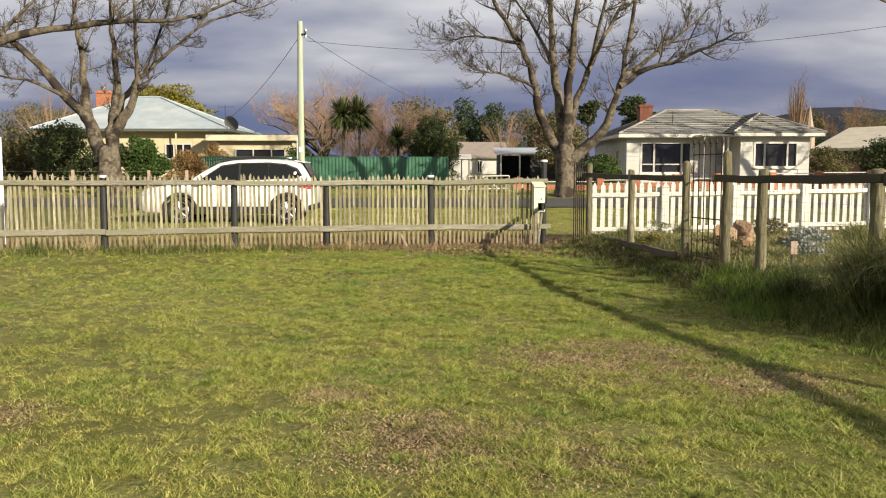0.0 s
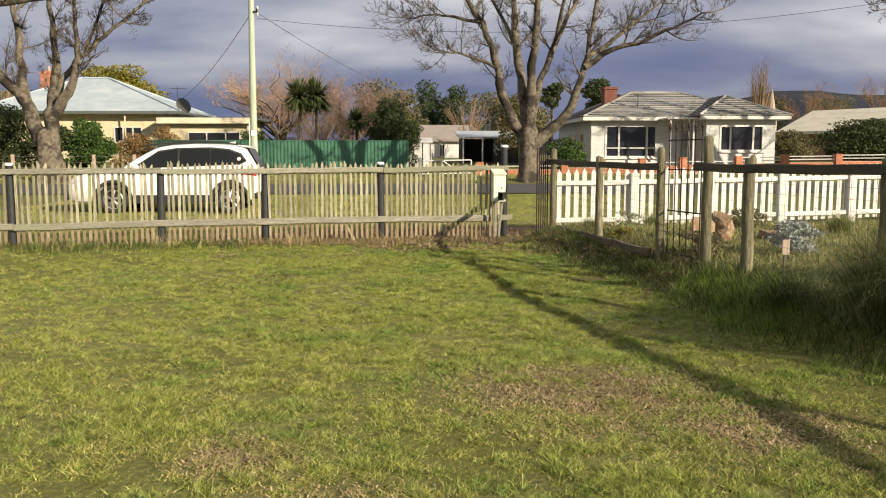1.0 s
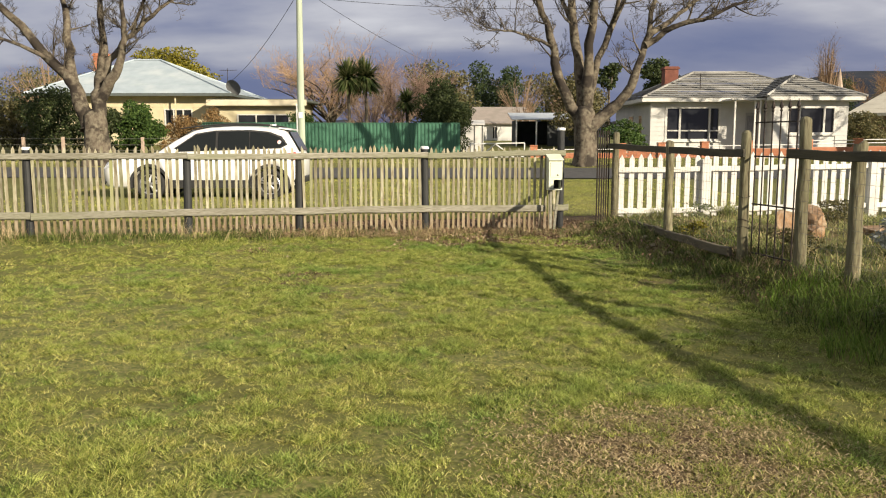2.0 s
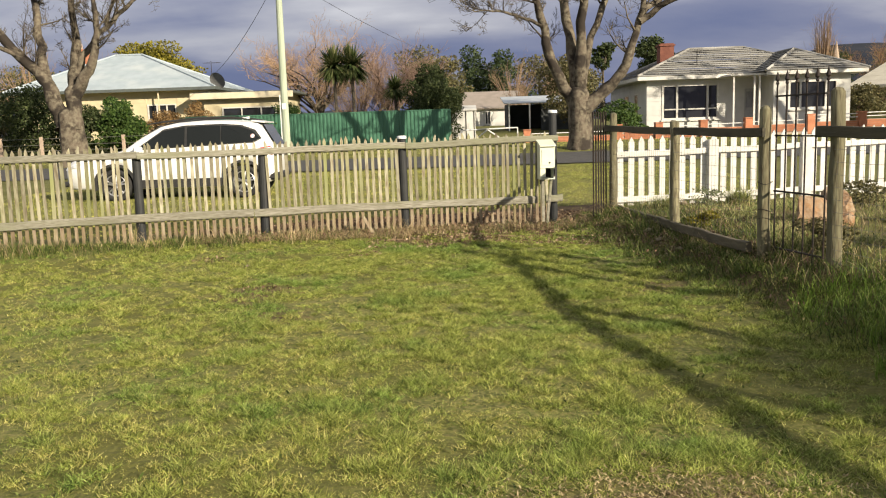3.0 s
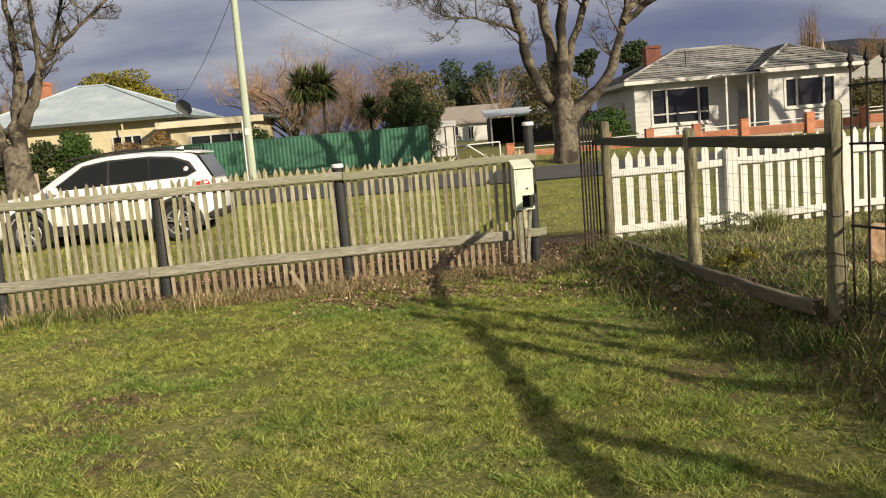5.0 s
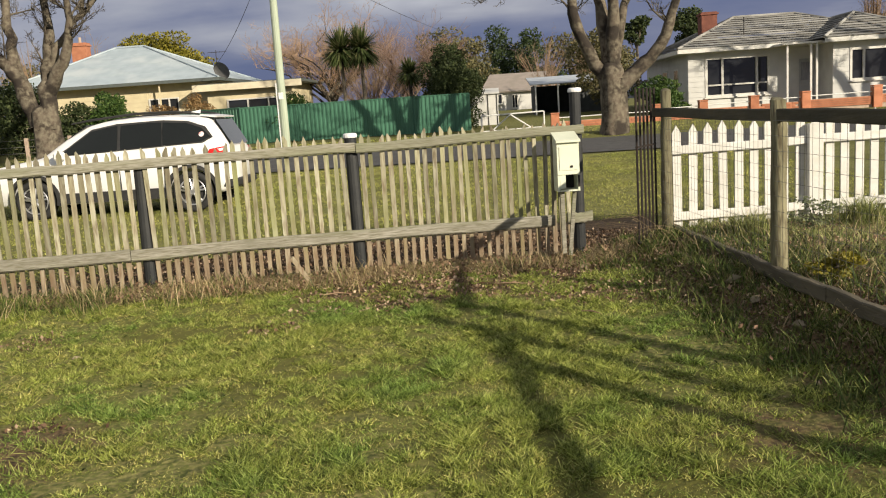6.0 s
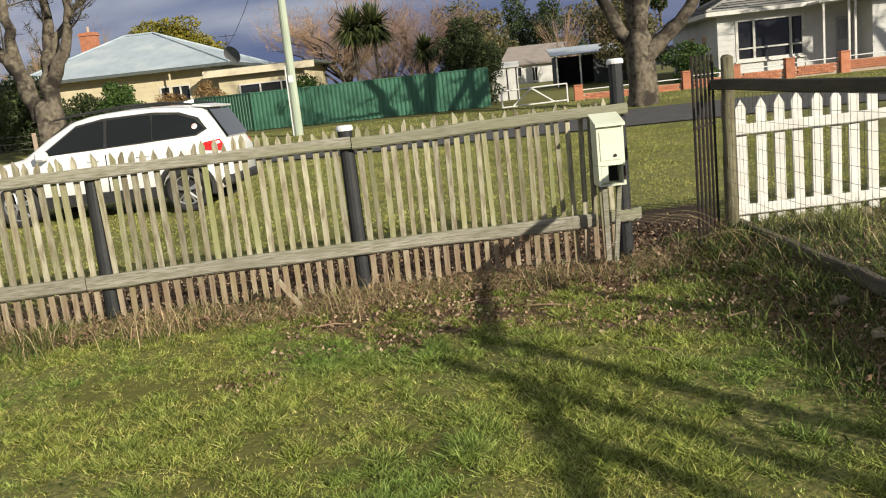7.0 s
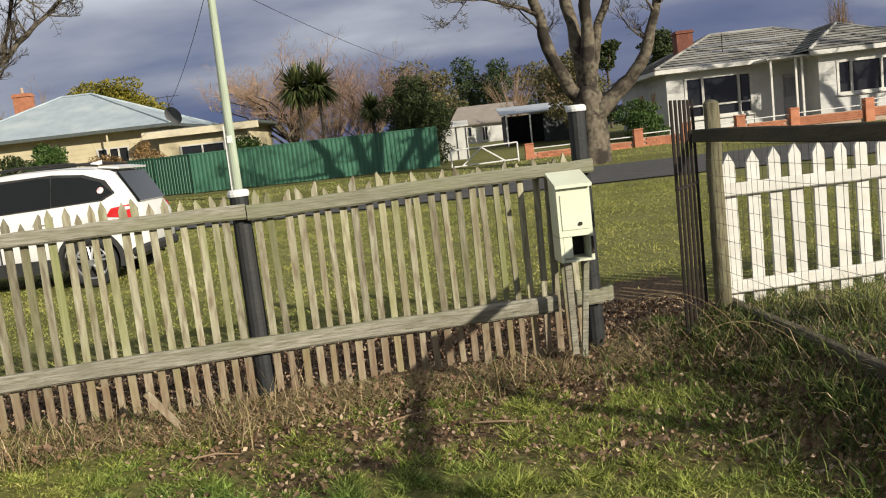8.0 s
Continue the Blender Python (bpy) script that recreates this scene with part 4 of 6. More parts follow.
for x0, x1 in ((17.4, 17.7), (18.2, 18.5)):
    part("curtain", boxes(*[(x, 46.55, 1.75, x + 0.05, 46.6, 3.1) for x in [x0 + 0.1 * i for i in range(3)]]), M_CURTAIN, white_house)
door = part("door", boxes((15.25, 48.08, HZ + 0.25, 15.95, 48.13, 2.85)), M_DOOR, white_house)
part("door_panel", boxes((15.37, 48.05, 1.9, 15.83, 48.078, 2.7)), M_CURTAIN, door)
for i in range(11):
    z = HZ + 0.4 + i * 0.235
    for xa, xb, y in ((10.29, 11.04, 48), (13.96, 15.24, 48), (16.04, 16.74, 46.2), (19.16, 19.76, 46.2)):
        part("weatherboard", boxes((xa, y - 0.025, z, xb, y - 0.003, z + 0.225)), M_HOUSEW, white_house)
    part("weatherboard", boxes((10.275, 48.0, z, 10.297, 58, z + 0.225)), M_HOUSEW, white_house)
part("porch_roof", boxes((13.9, 46.0, 3.42, 16.0, 47.95, 3.50)), M_WHITE, white_house)
for x in (14.1, 15.1, 15.35):
    part("porch_post", boxes((x - 0.04, 46.1, HZ, x + 0.04, 46.18, 3.415)), M_WHITE, white_house)
part("step", boxes((14.0, 46.6, 0.3, 16.0, 47.94, 0.75)), M_MORTAR, white_house)
part("eave_board", boxes((9.75, 47.42, 3.40, 16.0, 47.46, 3.58), (9.71, 47.42, 3.40, 9.745, 58.5, 3.58)), M_WHITE, white_house)
part("eave_board", boxes((15.5, 45.62, 3.40, 20.3, 45.66, 3.58), (20.305, 45.62, 3.40, 20.34, 58.5, 3.58)), M_WHITE, white_house)
part("soffit", boxes((9.75, 47.47, 3.385, 15.5, 58.5, 3.40), (15.505, 45.67, 3.385, 20.3, 58.5, 3.40)), M_WHITE, white_house)
hip_roof(white_house, 9.7, 20.2, 47.4, 58.6, 3.56, 5.2, 13.6, 16.6, 52.4, 52.4, 13, M_TILE, 0.07)
hip_roof(white_house, 15.45, 20.4, 45.6, 54.0, 3.57, 4.75, 17.9, 17.95, 48.6, 52.0, 9, M_TILE, 0.07)
chim = part("chimney", boxes((11.75, 51.3, 3.9, 12.5, 52.1, 5.5), (11.69, 51.24, 5.36, 12.56, 52.16, 5.44)), mat("dark_red_brick", (0.19, 0.075, 0.052), (0.14, 0.055, 0.04), 5, 0.9), white_house)
bm = bmesh.new()
tube(bm, [(13.1, 49.0, 4.0), (13.1, 49.0, 4.95)], 0.02, 5)
tube(bm, [(12.85, 49.0, 4.85), (13.35, 49.0, 4.85)], 0.012, 5)
part("aerial", bm, M_IRON, white_house)
for x0, x1 in ((50.0, 50.8), (52.4, 53.6)):
    part("side_window", boxes((10.262, x0, 1.75, 10.272, x1, 2.75)), M_GLASS, white_house)
    part("side_window_frame", boxes((10.25, x0 - 0.07, 1.68, 10.268, x0, 2.82), (10.25, x1, 1.68, 10.268, x1 + 0.07, 2.82), (10.25, x0, 2.75, 10.268, x1, 2.82), (10.25, x0, 1.68, 10.268, x1, 1.75)), M_WHITE, white_house)

M_STEELROOF = mat("pale_steel_roof", (0.37, 0.43, 0.47), (0.31, 0.37, 0.41), 1.5, 0.6, metal=0.0, stains=(0.43, 0.48, 0.50), stain_scale=0.7)
M_FASCIA = mat("dark_gutter", (0.10, 0.12, 0.11), (0.08, 0.09, 0.09), 5, 0.6)
cream_house = thing("cream_house", "cream weatherboard house with pale steel hip roof and flat extension", "house")
CZ = 0.9
part("wall", wall_with_holes(-26.4, -14.75, 57.0, 57.2, CZ, 4.25, [(-18.5, -16.7, 2.3, 3.35)]), M_CREAM, cream_house)
part("wall", boxes((-14.95, 57.205, CZ, -14.75, 66, 4.25), (-26.4, 57.205, CZ, -26.2, 66, 4.25), (-26.195, 65.8, CZ, -14.955, 66, 4.25)), M_CREAM, cream_house)
window(cream_house, -18.5, -16.7, 2.3, 3.35, 57.0, (0.33, 0.67), ())
part("wall", wall_with_holes(-14.7, -9.9, 56.0, 56.2, CZ, 3.75, [(-13.6, -10.3, 2.15, 3.0)]), M_CREAM, cream_house)
part("wall", boxes((-10.1, 56.205, CZ, -9.9, 62, 3.75)), M_CREAM, cream_house)
window(cream_house, -13.6, -10.3, 2.15, 3.0, 56.0, (0.36, 0.72), ())
for i in range(12):
    z = CZ + 0.2 + i * 0.26
    for xa, xb in ((-26.42, -18.55), (-16.65, -14.74)):
        part("weatherboard", boxes((xa, 56.975, z, xb, 56.997, z + 0.25)), M_CREAM, cream_house)
part("extension_roof", boxes((-15.3, 55.5, 3.76, -9.2, 62.5, 3.90)), M_FASCIA, cream_house)
part("fascia", boxes((-15.35, 55.44, 3.50, -9.15, 55.49, 3.86)), mat("cream_fascia", (0.66, 0.60, 0.44), (0.58, 0.52, 0.38), 3, 0.7), cream_house)
part("gutter", boxes((-27.2, 56.18, 4.12, -13.95, 56.28, 4.30), (-14.04, 56.285, 4.12, -13.95, 66.6, 4.30)), M_FASCIA, cream_house)
part("soffit", boxes((-27.0, 56.46, 4.24, -14.15, 66.5, 4.255)), M_CREAM, cream_house)
hip_roof(cream_house, -27.1, -14.05, 56.3, 66.7, 4.28, 6.75, -22.0, -20.2, 61.5, 61.5, 4, M_STEELROOF, 0.01, "roof_sheet")
part("chimney", boxes((-24.3, 60.3, 5.0, -23.4, 61.0, 7.15), (-24.36, 60.24, 6.95, -23.34, 61.06, 7.05)), M_BRICK, cream_house)
bm = bmesh.new()
tube(bm, [(-23.85, 60.65, 7.15), (-23.85, 60.65, 7.5)], 0.09, 8)
part("flue", bm, M_MORTAR, cream_house)
bm = bmesh.new()
for k in range(7):
    a, b = 0.55 * math.sin(k / 6 * 1.3), 0.25 * (1 - math.cos(k / 6 * 1.3))
    ring = [bm.verts.new((a * math.cos(t), b, a * math.sin(t))) for t in [2 * math.pi * j / 18 for j in range(18)]]
    if k:
        for j in range(18):
            bm.faces.new((last[j], last[(j + 1) % 18], ring[(j + 1) % 18], ring[j]))
    last = ring
dish = part("satellite_dish", bm, mat("dish_mesh", (0.10, 0.10, 0.10), (0.07, 0.07, 0.07), 10, 0.6), cream_house)
dish.matrix_basis = pose(-14.0, 57.2, 4.75, -25, 0, 160)
bm = bmesh.new()
tube(bm, [(-14.0, 57.4, 4.2), (-14.0, 57.3, 4.75)], 0.03, 6)
part("dish_mount", bm, M_IRON, cream_house)
bm = bmesh.new()
tube(bm, [(-15.2, 60.0, 5.0), (-15.2, 60.0, 6.1)], 0.02, 5)
for j in range(6):
    tube(bm, [(-15.6 + j * 0.16, 60.0, 6.0), (-15.6 + j * 0.16, 60.5, 6.0)], 0.012, 4)
tube(bm, [(-15.8, 60.2, 6.0), (-14.6, 60.2, 6.0)], 0.014, 4)
part("aerial", bm, M_IRON, cream_house)
part("downpipe", boxes((-17.62, 56.4, CZ, -17.54, 56.46, 4.2)), M_CREAM, cream_house)


def plain_house(name, label, x0, x1, y0, y1, z0, ze, zr, wall_mat, roof_mat, wins=()):
    h = thing(name, label, "house")
    part("wall", boxes((x0, y0, z0, x1, y1, ze)), wall_mat, h)
    bm = bmesh.new()
    ym = (y0 + y1) / 2
    slab(bm, (x0 - 0.4, y0 - 0.4, ze - 0.05), (x1 + 0.4, y0 - 0.4, ze - 0.05), (x1 - 0.5, ym, zr), (x0 + 0.5, ym, zr), 0.1)
    part("roof", bm, roof_mat, h)
    bm = bmesh.new()
    slab(bm, (x0 - 0.4, y1 + 0.4, ze - 0.05), (x1 + 0.4, y1 + 0.4, ze - 0.05), (x1 - 0.5, ym + 0.02, zr), (x0 + 0.5, ym + 0.02, zr), 0.1)
    part("roof", bm, roof_mat, h)
    for xa, xb, za, zb in wins:
        window(h, xa, xb, za, zb, y0 - 0.13, (0.5,), (), depth=0.12)
    return h


M_GREYROOF = mat("brown_grey_roof", (0.30, 0.26, 0.23), (0.25, 0.22, 0.19), 1.5, 0.85, bump=0.2)
M_SHEDROOF = mat("weathered_zinc", (0.50, 0.54, 0.58), (0.38, 0.42, 0.46), 2, 0.5, metal=0.2)
M_CREAMROOF = mat("cream_roof", (0.62, 0.58, 0.47), (0.54, 0.50, 0.40), 1.2, 0.7)
plain_house("far_house", "distant cream house with brown-grey gabled roof", 0.9, 6.6, 76.0, 83.0, 0.8, 2.8, 4.25, M_HOUSEW, M_GREYROOF, [(1.6, 2.3, 1.8, 2.6), (3.0, 3.5, 1.4, 2.5)])
right_house = thing("neighbour_house", "house with long cream roof behind a clipped hedge", "house", (28.8, 66.0, 0), math.degrees(math.atan2(-20.0, 12.0)))
M_BROWNWALL = mat("brown_brick_wall", (0.30, 0.17, 0.11), (0.24, 0.13, 0.09), 4, 0.9)
part("wall", boxes((0.5, -0.1, 0.6, 26.0, 0.1, 3.3), (0.5, 0.105, 0.6, 0.7, 8.0, 3.3), (0.5, 8.005, 0.6, 26.0, 8.2, 3.3)), M_BROWNWALL, right_house)
for i in range(2):
    for k in range(5):
        bm = bmesh.new()
        t0, t1 = k / 5, (k + 1.1) / 5
        y0, y1 = (lerp(-0.7, 4.0, t0), lerp(-0.7, 4.0, min(1, t1))) if i == 0 else (lerp(8.8, 4.02, t0), lerp(8.8, 4.02, min(1, t1)))
        slab(bm, (0, y0, lerp(3.25, 5.0, t0) + 0.008), (26.5, y0, lerp(3.25, 5.0, t0) + 0.008), (26.5, y1, lerp(3.25, 5.0, min(1, t1))), (0, y1, lerp(3.25, 5.0, min(1, t1))), 0.04)
        part("roof_sheet", bm, M_CREAMROOF, right_house)
part("fascia", boxes((0.0, -0.78, 3.05, 26.5, -0.72, 3.27)), M_CREAMROOF, right_house)
shed = thing("garden_shed", "small white metal garden shed beside the green fence", "shed", (0.98, 51.0, 0.55))
part("wall", boxes((-0.62, -0.75, 0, 0.62, 0.75, 1.72)), M_HOUSEW, shed)
bm = bmesh.new()
slab(bm, (-0.70, -0.85, 1.74), (0.70, -0.85, 1.74), (0.70, 0.85, 2.0), (-0.70, 0.85, 2.0), 0.05)
part("roof", bm, M_HOUSEW, shed)
part("door_frame", boxes((0.10, -0.78, 0.05, 0.14, -0.752, 1.65), (0.54, -0.78, 0.05, 0.58, -0.752, 1.65)), M_TRIM, shed)
M_DARKWALL = mat("dark_sheet_wall", (0.06, 0.065, 0.07), (0.045, 0.05, 0.05), 3, 0.8)
carport = thing("carport", "dark open carport with pale iron roof", "carport", (6.0, 56.0, 0.5))
part("back_wall", boxes((-2.3, 2.4, 0, 2.2, 2.5, 2.1)), M_DARKWALL, carport)
part("side_wall", boxes((-2.35, -1.0, 0, -2.25, 2.39, 2.1)), M_DARKWALL, carport)
part("front_wall", boxes((-0.4, -1.05, 0, 2.2, -0.95, 2.05)), M_DARKWALL, carport)
bm = bmesh.new()
slab(bm, (-2.6, -1.6, 2.15), (2.4, -1.6, 2.15), (2.4, 2.8, 2.65), (-2.6, 2.8, 2.65), 0.05)
part("roof", bm, M_SHEDROOF, carport)
for x in (-2.3, -1.1):
    part("post", boxes((x - 0.04, -1.5, 0, x + 0.04, -1.42, 2.15)), M_WPIPE, carport)
pipe_gate = thing("pipe_gate", "low white tubular steel gate on the far verge", "gate", (2.1, 43.9, 0.5))
bm = bmesh.new()
for a, b in (((-1.3, 0, 0.75), (1.3, 0, 0.8)), ((-1.3, 0, 0.1), (1.3, 0, 0.15)), ((-1.3, 0, 0.1), (-1.3, 0, 0.75)), ((1.3, 0, 0.0), (1.3, 0, 0.8)), ((-0.9, 0, 0.1), (-0.1, 0, 0.75)), ((-0.1, 0, 0.75), (0.8, 0, 0.12))):
    tube(bm, [a, b], 0.03, 6)
part("frame", bm, M_WPIPE, pipe_gate)

# ---- white panel box behind the picket fence ----
M_PANEL = mat("white_panel", (0.82, 0.82, 0.80), (0.78, 0.78, 0.76), 2, 0.5)
panel_box = thing("white_hoarding", "tall plain white board standing behind the picket fence", "board", (-9.35, 14.75, 0.15), FENCE_RZ)
part("sheet", boxes((-1.6, 0, 0.05, 1.6, 0.03, 1.95), bevel=0.006), M_PANEL, panel_box)
for x in (-1.3, 0, 1.3):
    part("stud", boxes((x - 0.04, 0.034, 0, x + 0.04, 0.10, 1.9)), M_RAIL, panel_box)


# ---- bare street trees ----
def twig_grow(bm, p, d, length, r, level, q, droop=0.0):
    """One twig with side twigs, three levels deep."""
    n = (4, 4, 3, 2)[level]
    pts, rad = [p.copy()], [r]
    step = length / n
    cur, dr = p.copy(), d.normalized()
    kids = []
    for i in range(n):
        dr = (dr + Vector((q.gauss(0, 0.12), q.gauss(0, 0.12), q.gauss(0.09 - droop, 0.10)))).normalized()
        cur = cur + dr * step
        pts.append(cur.copy())
        rad.append(max(0.006, r * (1 - 0.75 * (i + 1) / n)))
        if level < 3:
            for _ in range(2 if level < 2 else 1):
                if q.random() < 0.85:
                    side = Vector((q.gauss(0, 1), q.gauss(0, 1), q.gauss(0.25 - droop, 0.6)))
                    side = (side - dr * side.dot(dr)).normalized()
                    kids.append((cur - dr * step * q.random(), (dr * q.uniform(0.5, 0.9) + side * q.uniform(0.5, 0.9)), length * q.uniform(0.32, 0.55), max(0.007, rad[-1] * 0.6)))
    tube(bm, pts, rad, 5 if level == 0 else (4 if level == 1 else 3), cap=False)
    for kp, kd, kl, kr in kids:
        twig_grow(bm, kp, kd, kl, kr, level + 1, q, droop)


def limb(bm, guide, r0, r1, q, spread=0.0, twigs=9, twig_len=2.0, sides=8):
    """A main limb through guide points (sideways, up) with depth wander, and twigs along its outer part."""
    g = [Vector((x, y, z)) for x, y, z in guide]
    pts = []
    for i in range(len(g) - 1):
        a, b, c, e = g[max(i - 1, 0)], g[i], g[i + 1], g[min(i + 2, len(g) - 1)]
        for k in range(4):
            t = k / 4
            pts.append(0.5 * ((2 * b) + (c - a) * t + (2 * a - 5 * b + 4 * c - e) * t * t + (3 * b - a - 3 * c + e) * t ** 3))
    pts.append(g[-1])
    n = len(pts)
    pts = [p + Vector((q.gauss(0, 0.03), q.gauss(0, 0.05), q.gauss(0, 0.03))) for p in pts]
    rad = [lerp(r0, r1, (i / (n - 1)) ** 0.75) * q.uniform(0.92, 1.1) for i in range(n)]
    tube(bm, pts, rad, sides, cap=False)
    twigs = round(twigs * 1.05)
    for k in range(twigs):
        t = 0.40 + 0.59 * (k + q.random()) / twigs
        i = min(n - 2, int(t * (n - 1)))
        p = pts[i]
        d = (pts[i + 1] - pts[i]).normalized()
        side = Vector((q.gauss(0, 1), q.gauss(0, 1), q.gauss(0.3, 0.7)))
        side = (side - d * side.dot(d)).normalized()
        twig_grow(bm, p, d * 0.55 + side * 0.85, twig_len * q.uniform(0.5, 1.15) * (1.15 - 0.4 * t), min(rad[i] * 0.55, 0.045), 0, q)
    twig_grow(bm, pts[-1], pts[-1] - pts[-2], twig_len, r1, 0, q)


def bare_tree(label, at, trunk, limbs, seed, twig_len=2.0, flare=1.45):
    t = thing("tree", label, "tree", at)
    q = random.Random(seed)
    bm = bmesh.new()
    (h, r0, r1) = trunk
    pts, rad = [], []
    for i in range(9):
        s = i / 8
        pts.append((0.03 * math.sin(5 * s), 0, -0.3 + (h + 0.3) * s))
        rad.append(lerp(r0, r1, s) * (1 + (flare - 1) * math.exp(-s * 7)) * q.uniform(0.97, 1.04))
    pts += [(0.02, 0, h + 0.18), (0.02, 0, h + 0.30)]
    rad += [r1 * 0.75, r1 * 0.3]
    tube(bm, pts, rad, 14)
    for v in bm.verts:
        a = math.atan2(v.co.y, v.co.x)
        k = 1 + 0.10 * math.sin(3 * a + 1) + 0.06 * math.sin(7 * a + v.co.z * 2) + 0.04 * noise.noise(v.co * 3)
        v.co.x *= k
        v.co.y *= k
    part("trunk", bm, M_BARK, t, smooth=True)
    for guide, a, b, tw in limbs:
        bm = bmesh.new()
        limb(bm, guide, a * 1.2, b, q, twigs=tw, twig_len=twig_len)
        part("limb", bm, M_BARK, t, smooth=True)
    return t


bare_tree("large bare grey-barked tree with spreading limbs on the verge", (5.48, 38.4, ground_z(5.48, 38.4)), (2.2, 0.45, 0.42), [
    ([(-0.1, 0, 1.6), (-0.77, 0, 2.75), (-1.3, -0.2, 4.2), (-1.84, -0.4, 6.2), (-3.05, -0.8, 8.0), (-4.2, -1.2, 9.6)], 0.25, 0.05, 11),
    ([(-0.05, 0.1, 1.8), (-0.2, 0.3, 3.8), (-0.5, 0.8, 6.4), (-0.6, 1.2, 8.6), (-1.0, 1.5, 11.5)], 0.27, 0.05, 10),
    ([(0.08, 0, 1.8), (0.05, -0.2, 3.8), (0.1, -0.8, 6.1), (0.25, -1.4, 8.4), (0.6, -2.0, 11.7)], 0.25, 0.05, 10),
    ([(0.1, 0.1, 2.6), (0.6, 0.5, 4.4), (1.65, 1.2, 6.8), (2.6, 1.8, 8.4), (3.8, 2.5, 10.2)], 0.17, 0.04, 10),
    ([(0.15, 0, 1.5), (1.1, -0.1, 2.35), (1.75, -0.3, 3.2), (2.3, -0.5, 4.9), (2.6, -0.8, 6.6), (3.0, -1.2, 9.9)], 0.26, 0.05, 10),
    ([(2.3, -0.5, 4.8), (3.25, -0.9, 5.5), (4.4, -1.3, 5.8), (5.7, -1.8, 6.3), (6.9, -2.2, 6.9)], 0.13, 0.03, 10),
    ([(2.4, -0.5, 5.2), (3.8, 0.3, 6.2), (5.0, 0.9, 7.1), (6.3, 1.6, 8.1)], 0.12, 0.03, 9),
    ([(-1.44, -0.3, 4.8), (-2.5, -0.8, 5.2), (-3.4, -1.3, 5.3), (-4.2, -1.6, 5.3)], 0.07, 0.02, 8),
    ([(-2.2, -0.5, 6.7), (-3.3, -0.2, 6.95), (-4.2, 0.2, 7.1), (-5.1, 0.6, 7.0)], 0.07, 0.02, 8),
    ([(-0.5, 0.8, 6.0), (-1.4, 2.0, 8.0), (-2.6, 3.0, 10.0)], 0.10, 0.03, 8),
    ([(1.2, 0.8, 6.0), (1.5, -0.4, 8.0), (1.9, -1.6, 10.5)], 0.10, 0.03, 8),
], 11, 1.75)
bare_tree("large forked bare tree with rough brown bark on the verge", (-15.0, 38.4, ground_z(-15, 38.4)), (2.0, 0.56, 0.45), [
    ([(-0.2, 0, 1.4), (-0.45, 0, 2.3), (-0.92, 0, 3.5), (-1.6, -0.2, 4.2), (-3.1, -0.5, 6.1), (-5.0, -0.9, 7.5), (-6.8, -1.2, 8.2)], 0.36, 0.05, 10),
    ([(-0.85, 0, 3.3), (-1.05, 0.3, 4.8), (-1.4, 0.8, 6.4), (-1.75, 1.2, 8.1), (-2.1, 1.6, 10.2)], 0.22, 0.04, 9),
    ([(0.2, 0, 1.4), (0.2, 0, 2.6), (0.25, 0.2, 3.6), (0.3, 0.5, 5.2), (0.0, 0.9, 7.4), (-0.2, 1.3, 10.3)], 0.34, 0.04, 9),
    ([(0.2, 0, 2.7), (1.0, -0.2, 3.7), (1.45, -0.3, 4.8), (1.58, -0.5, 6.4), (1.55, -0.7, 9.8)], 0.24, 0.04, 9),
    ([(0.25, 0.1, 3.4), (0.8, 0.4, 4.6), (1.5, 0.7, 5.5), (2.5, 1.2, 6.5), (4.2, 1.8, 8.0), (6.6, 2.4, 8.8)], 0.14, 0.03, 11),
    ([(-1.6, -0.2, 4.3), (-3.0, -1.2, 5.0), (-5.0, -2.0, 5.2)], 0.09, 0.02, 8),
    ([(1.5, 0.7, 5.6), (2.6, -0.2, 7.4), (3.6, -1.0, 9.4)], 0.08, 0.02, 9),
], 23, 1.7)
bare_tree("bare tree whose long limb reaches along the street", (-25.5, 37.6, ground_z(-25.5, 38)), (3.0, 0.45, 0.4), [
    ([(0.2, 0, 2.6), (2.5, 0, 4.6), (5.5, 0, 6.4), (8.5, 0, 7.3), (12.0, 0, 7.6), (14.5, 0, 7.8), (16.8, 0, 8.6)], 0.25, 0.04, 14),
    ([(0, 0, 2.6), (0.8, 0.5, 5.5), (2.0, 1.0, 9.5)], 0.22, 0.05, 9),
    ([(0, 0, 2.6), (-1.5, -0.5, 5.5), (-3.0, -1.0, 9.0)], 0.2, 0.05, 6),
    ([(5.5, 0, 6.3), (7.0, 0.8, 8.2), (8.5, 1.5, 10.0)], 0.10, 0.03, 9),
], 31, 1.9)
bare_tree("bare tree with drooping outer twigs at the street corner", (25.2, 38.6, ground_z(25, 38.6)), (3.0, 0.4, 0.36), [
    ([(-0.1, 0, 2.7), (-1.5, 0, 5.5), (-3.6, -0.3, 7.6), (-6.6, -0.6, 8.7)], 0.2, 0.03, 12),
    ([(-0.1, 0, 2.7), (-1.0, 0.5, 6.5), (-3.2, 1.0, 9.8)], 0.2, 0.04, 10),
    ([(0.1, 0, 2.7), (1.0, -0.5, 6.0), (2.0, -1.0, 10.0)], 0.2, 0.05, 7),
], 37, 2.0)


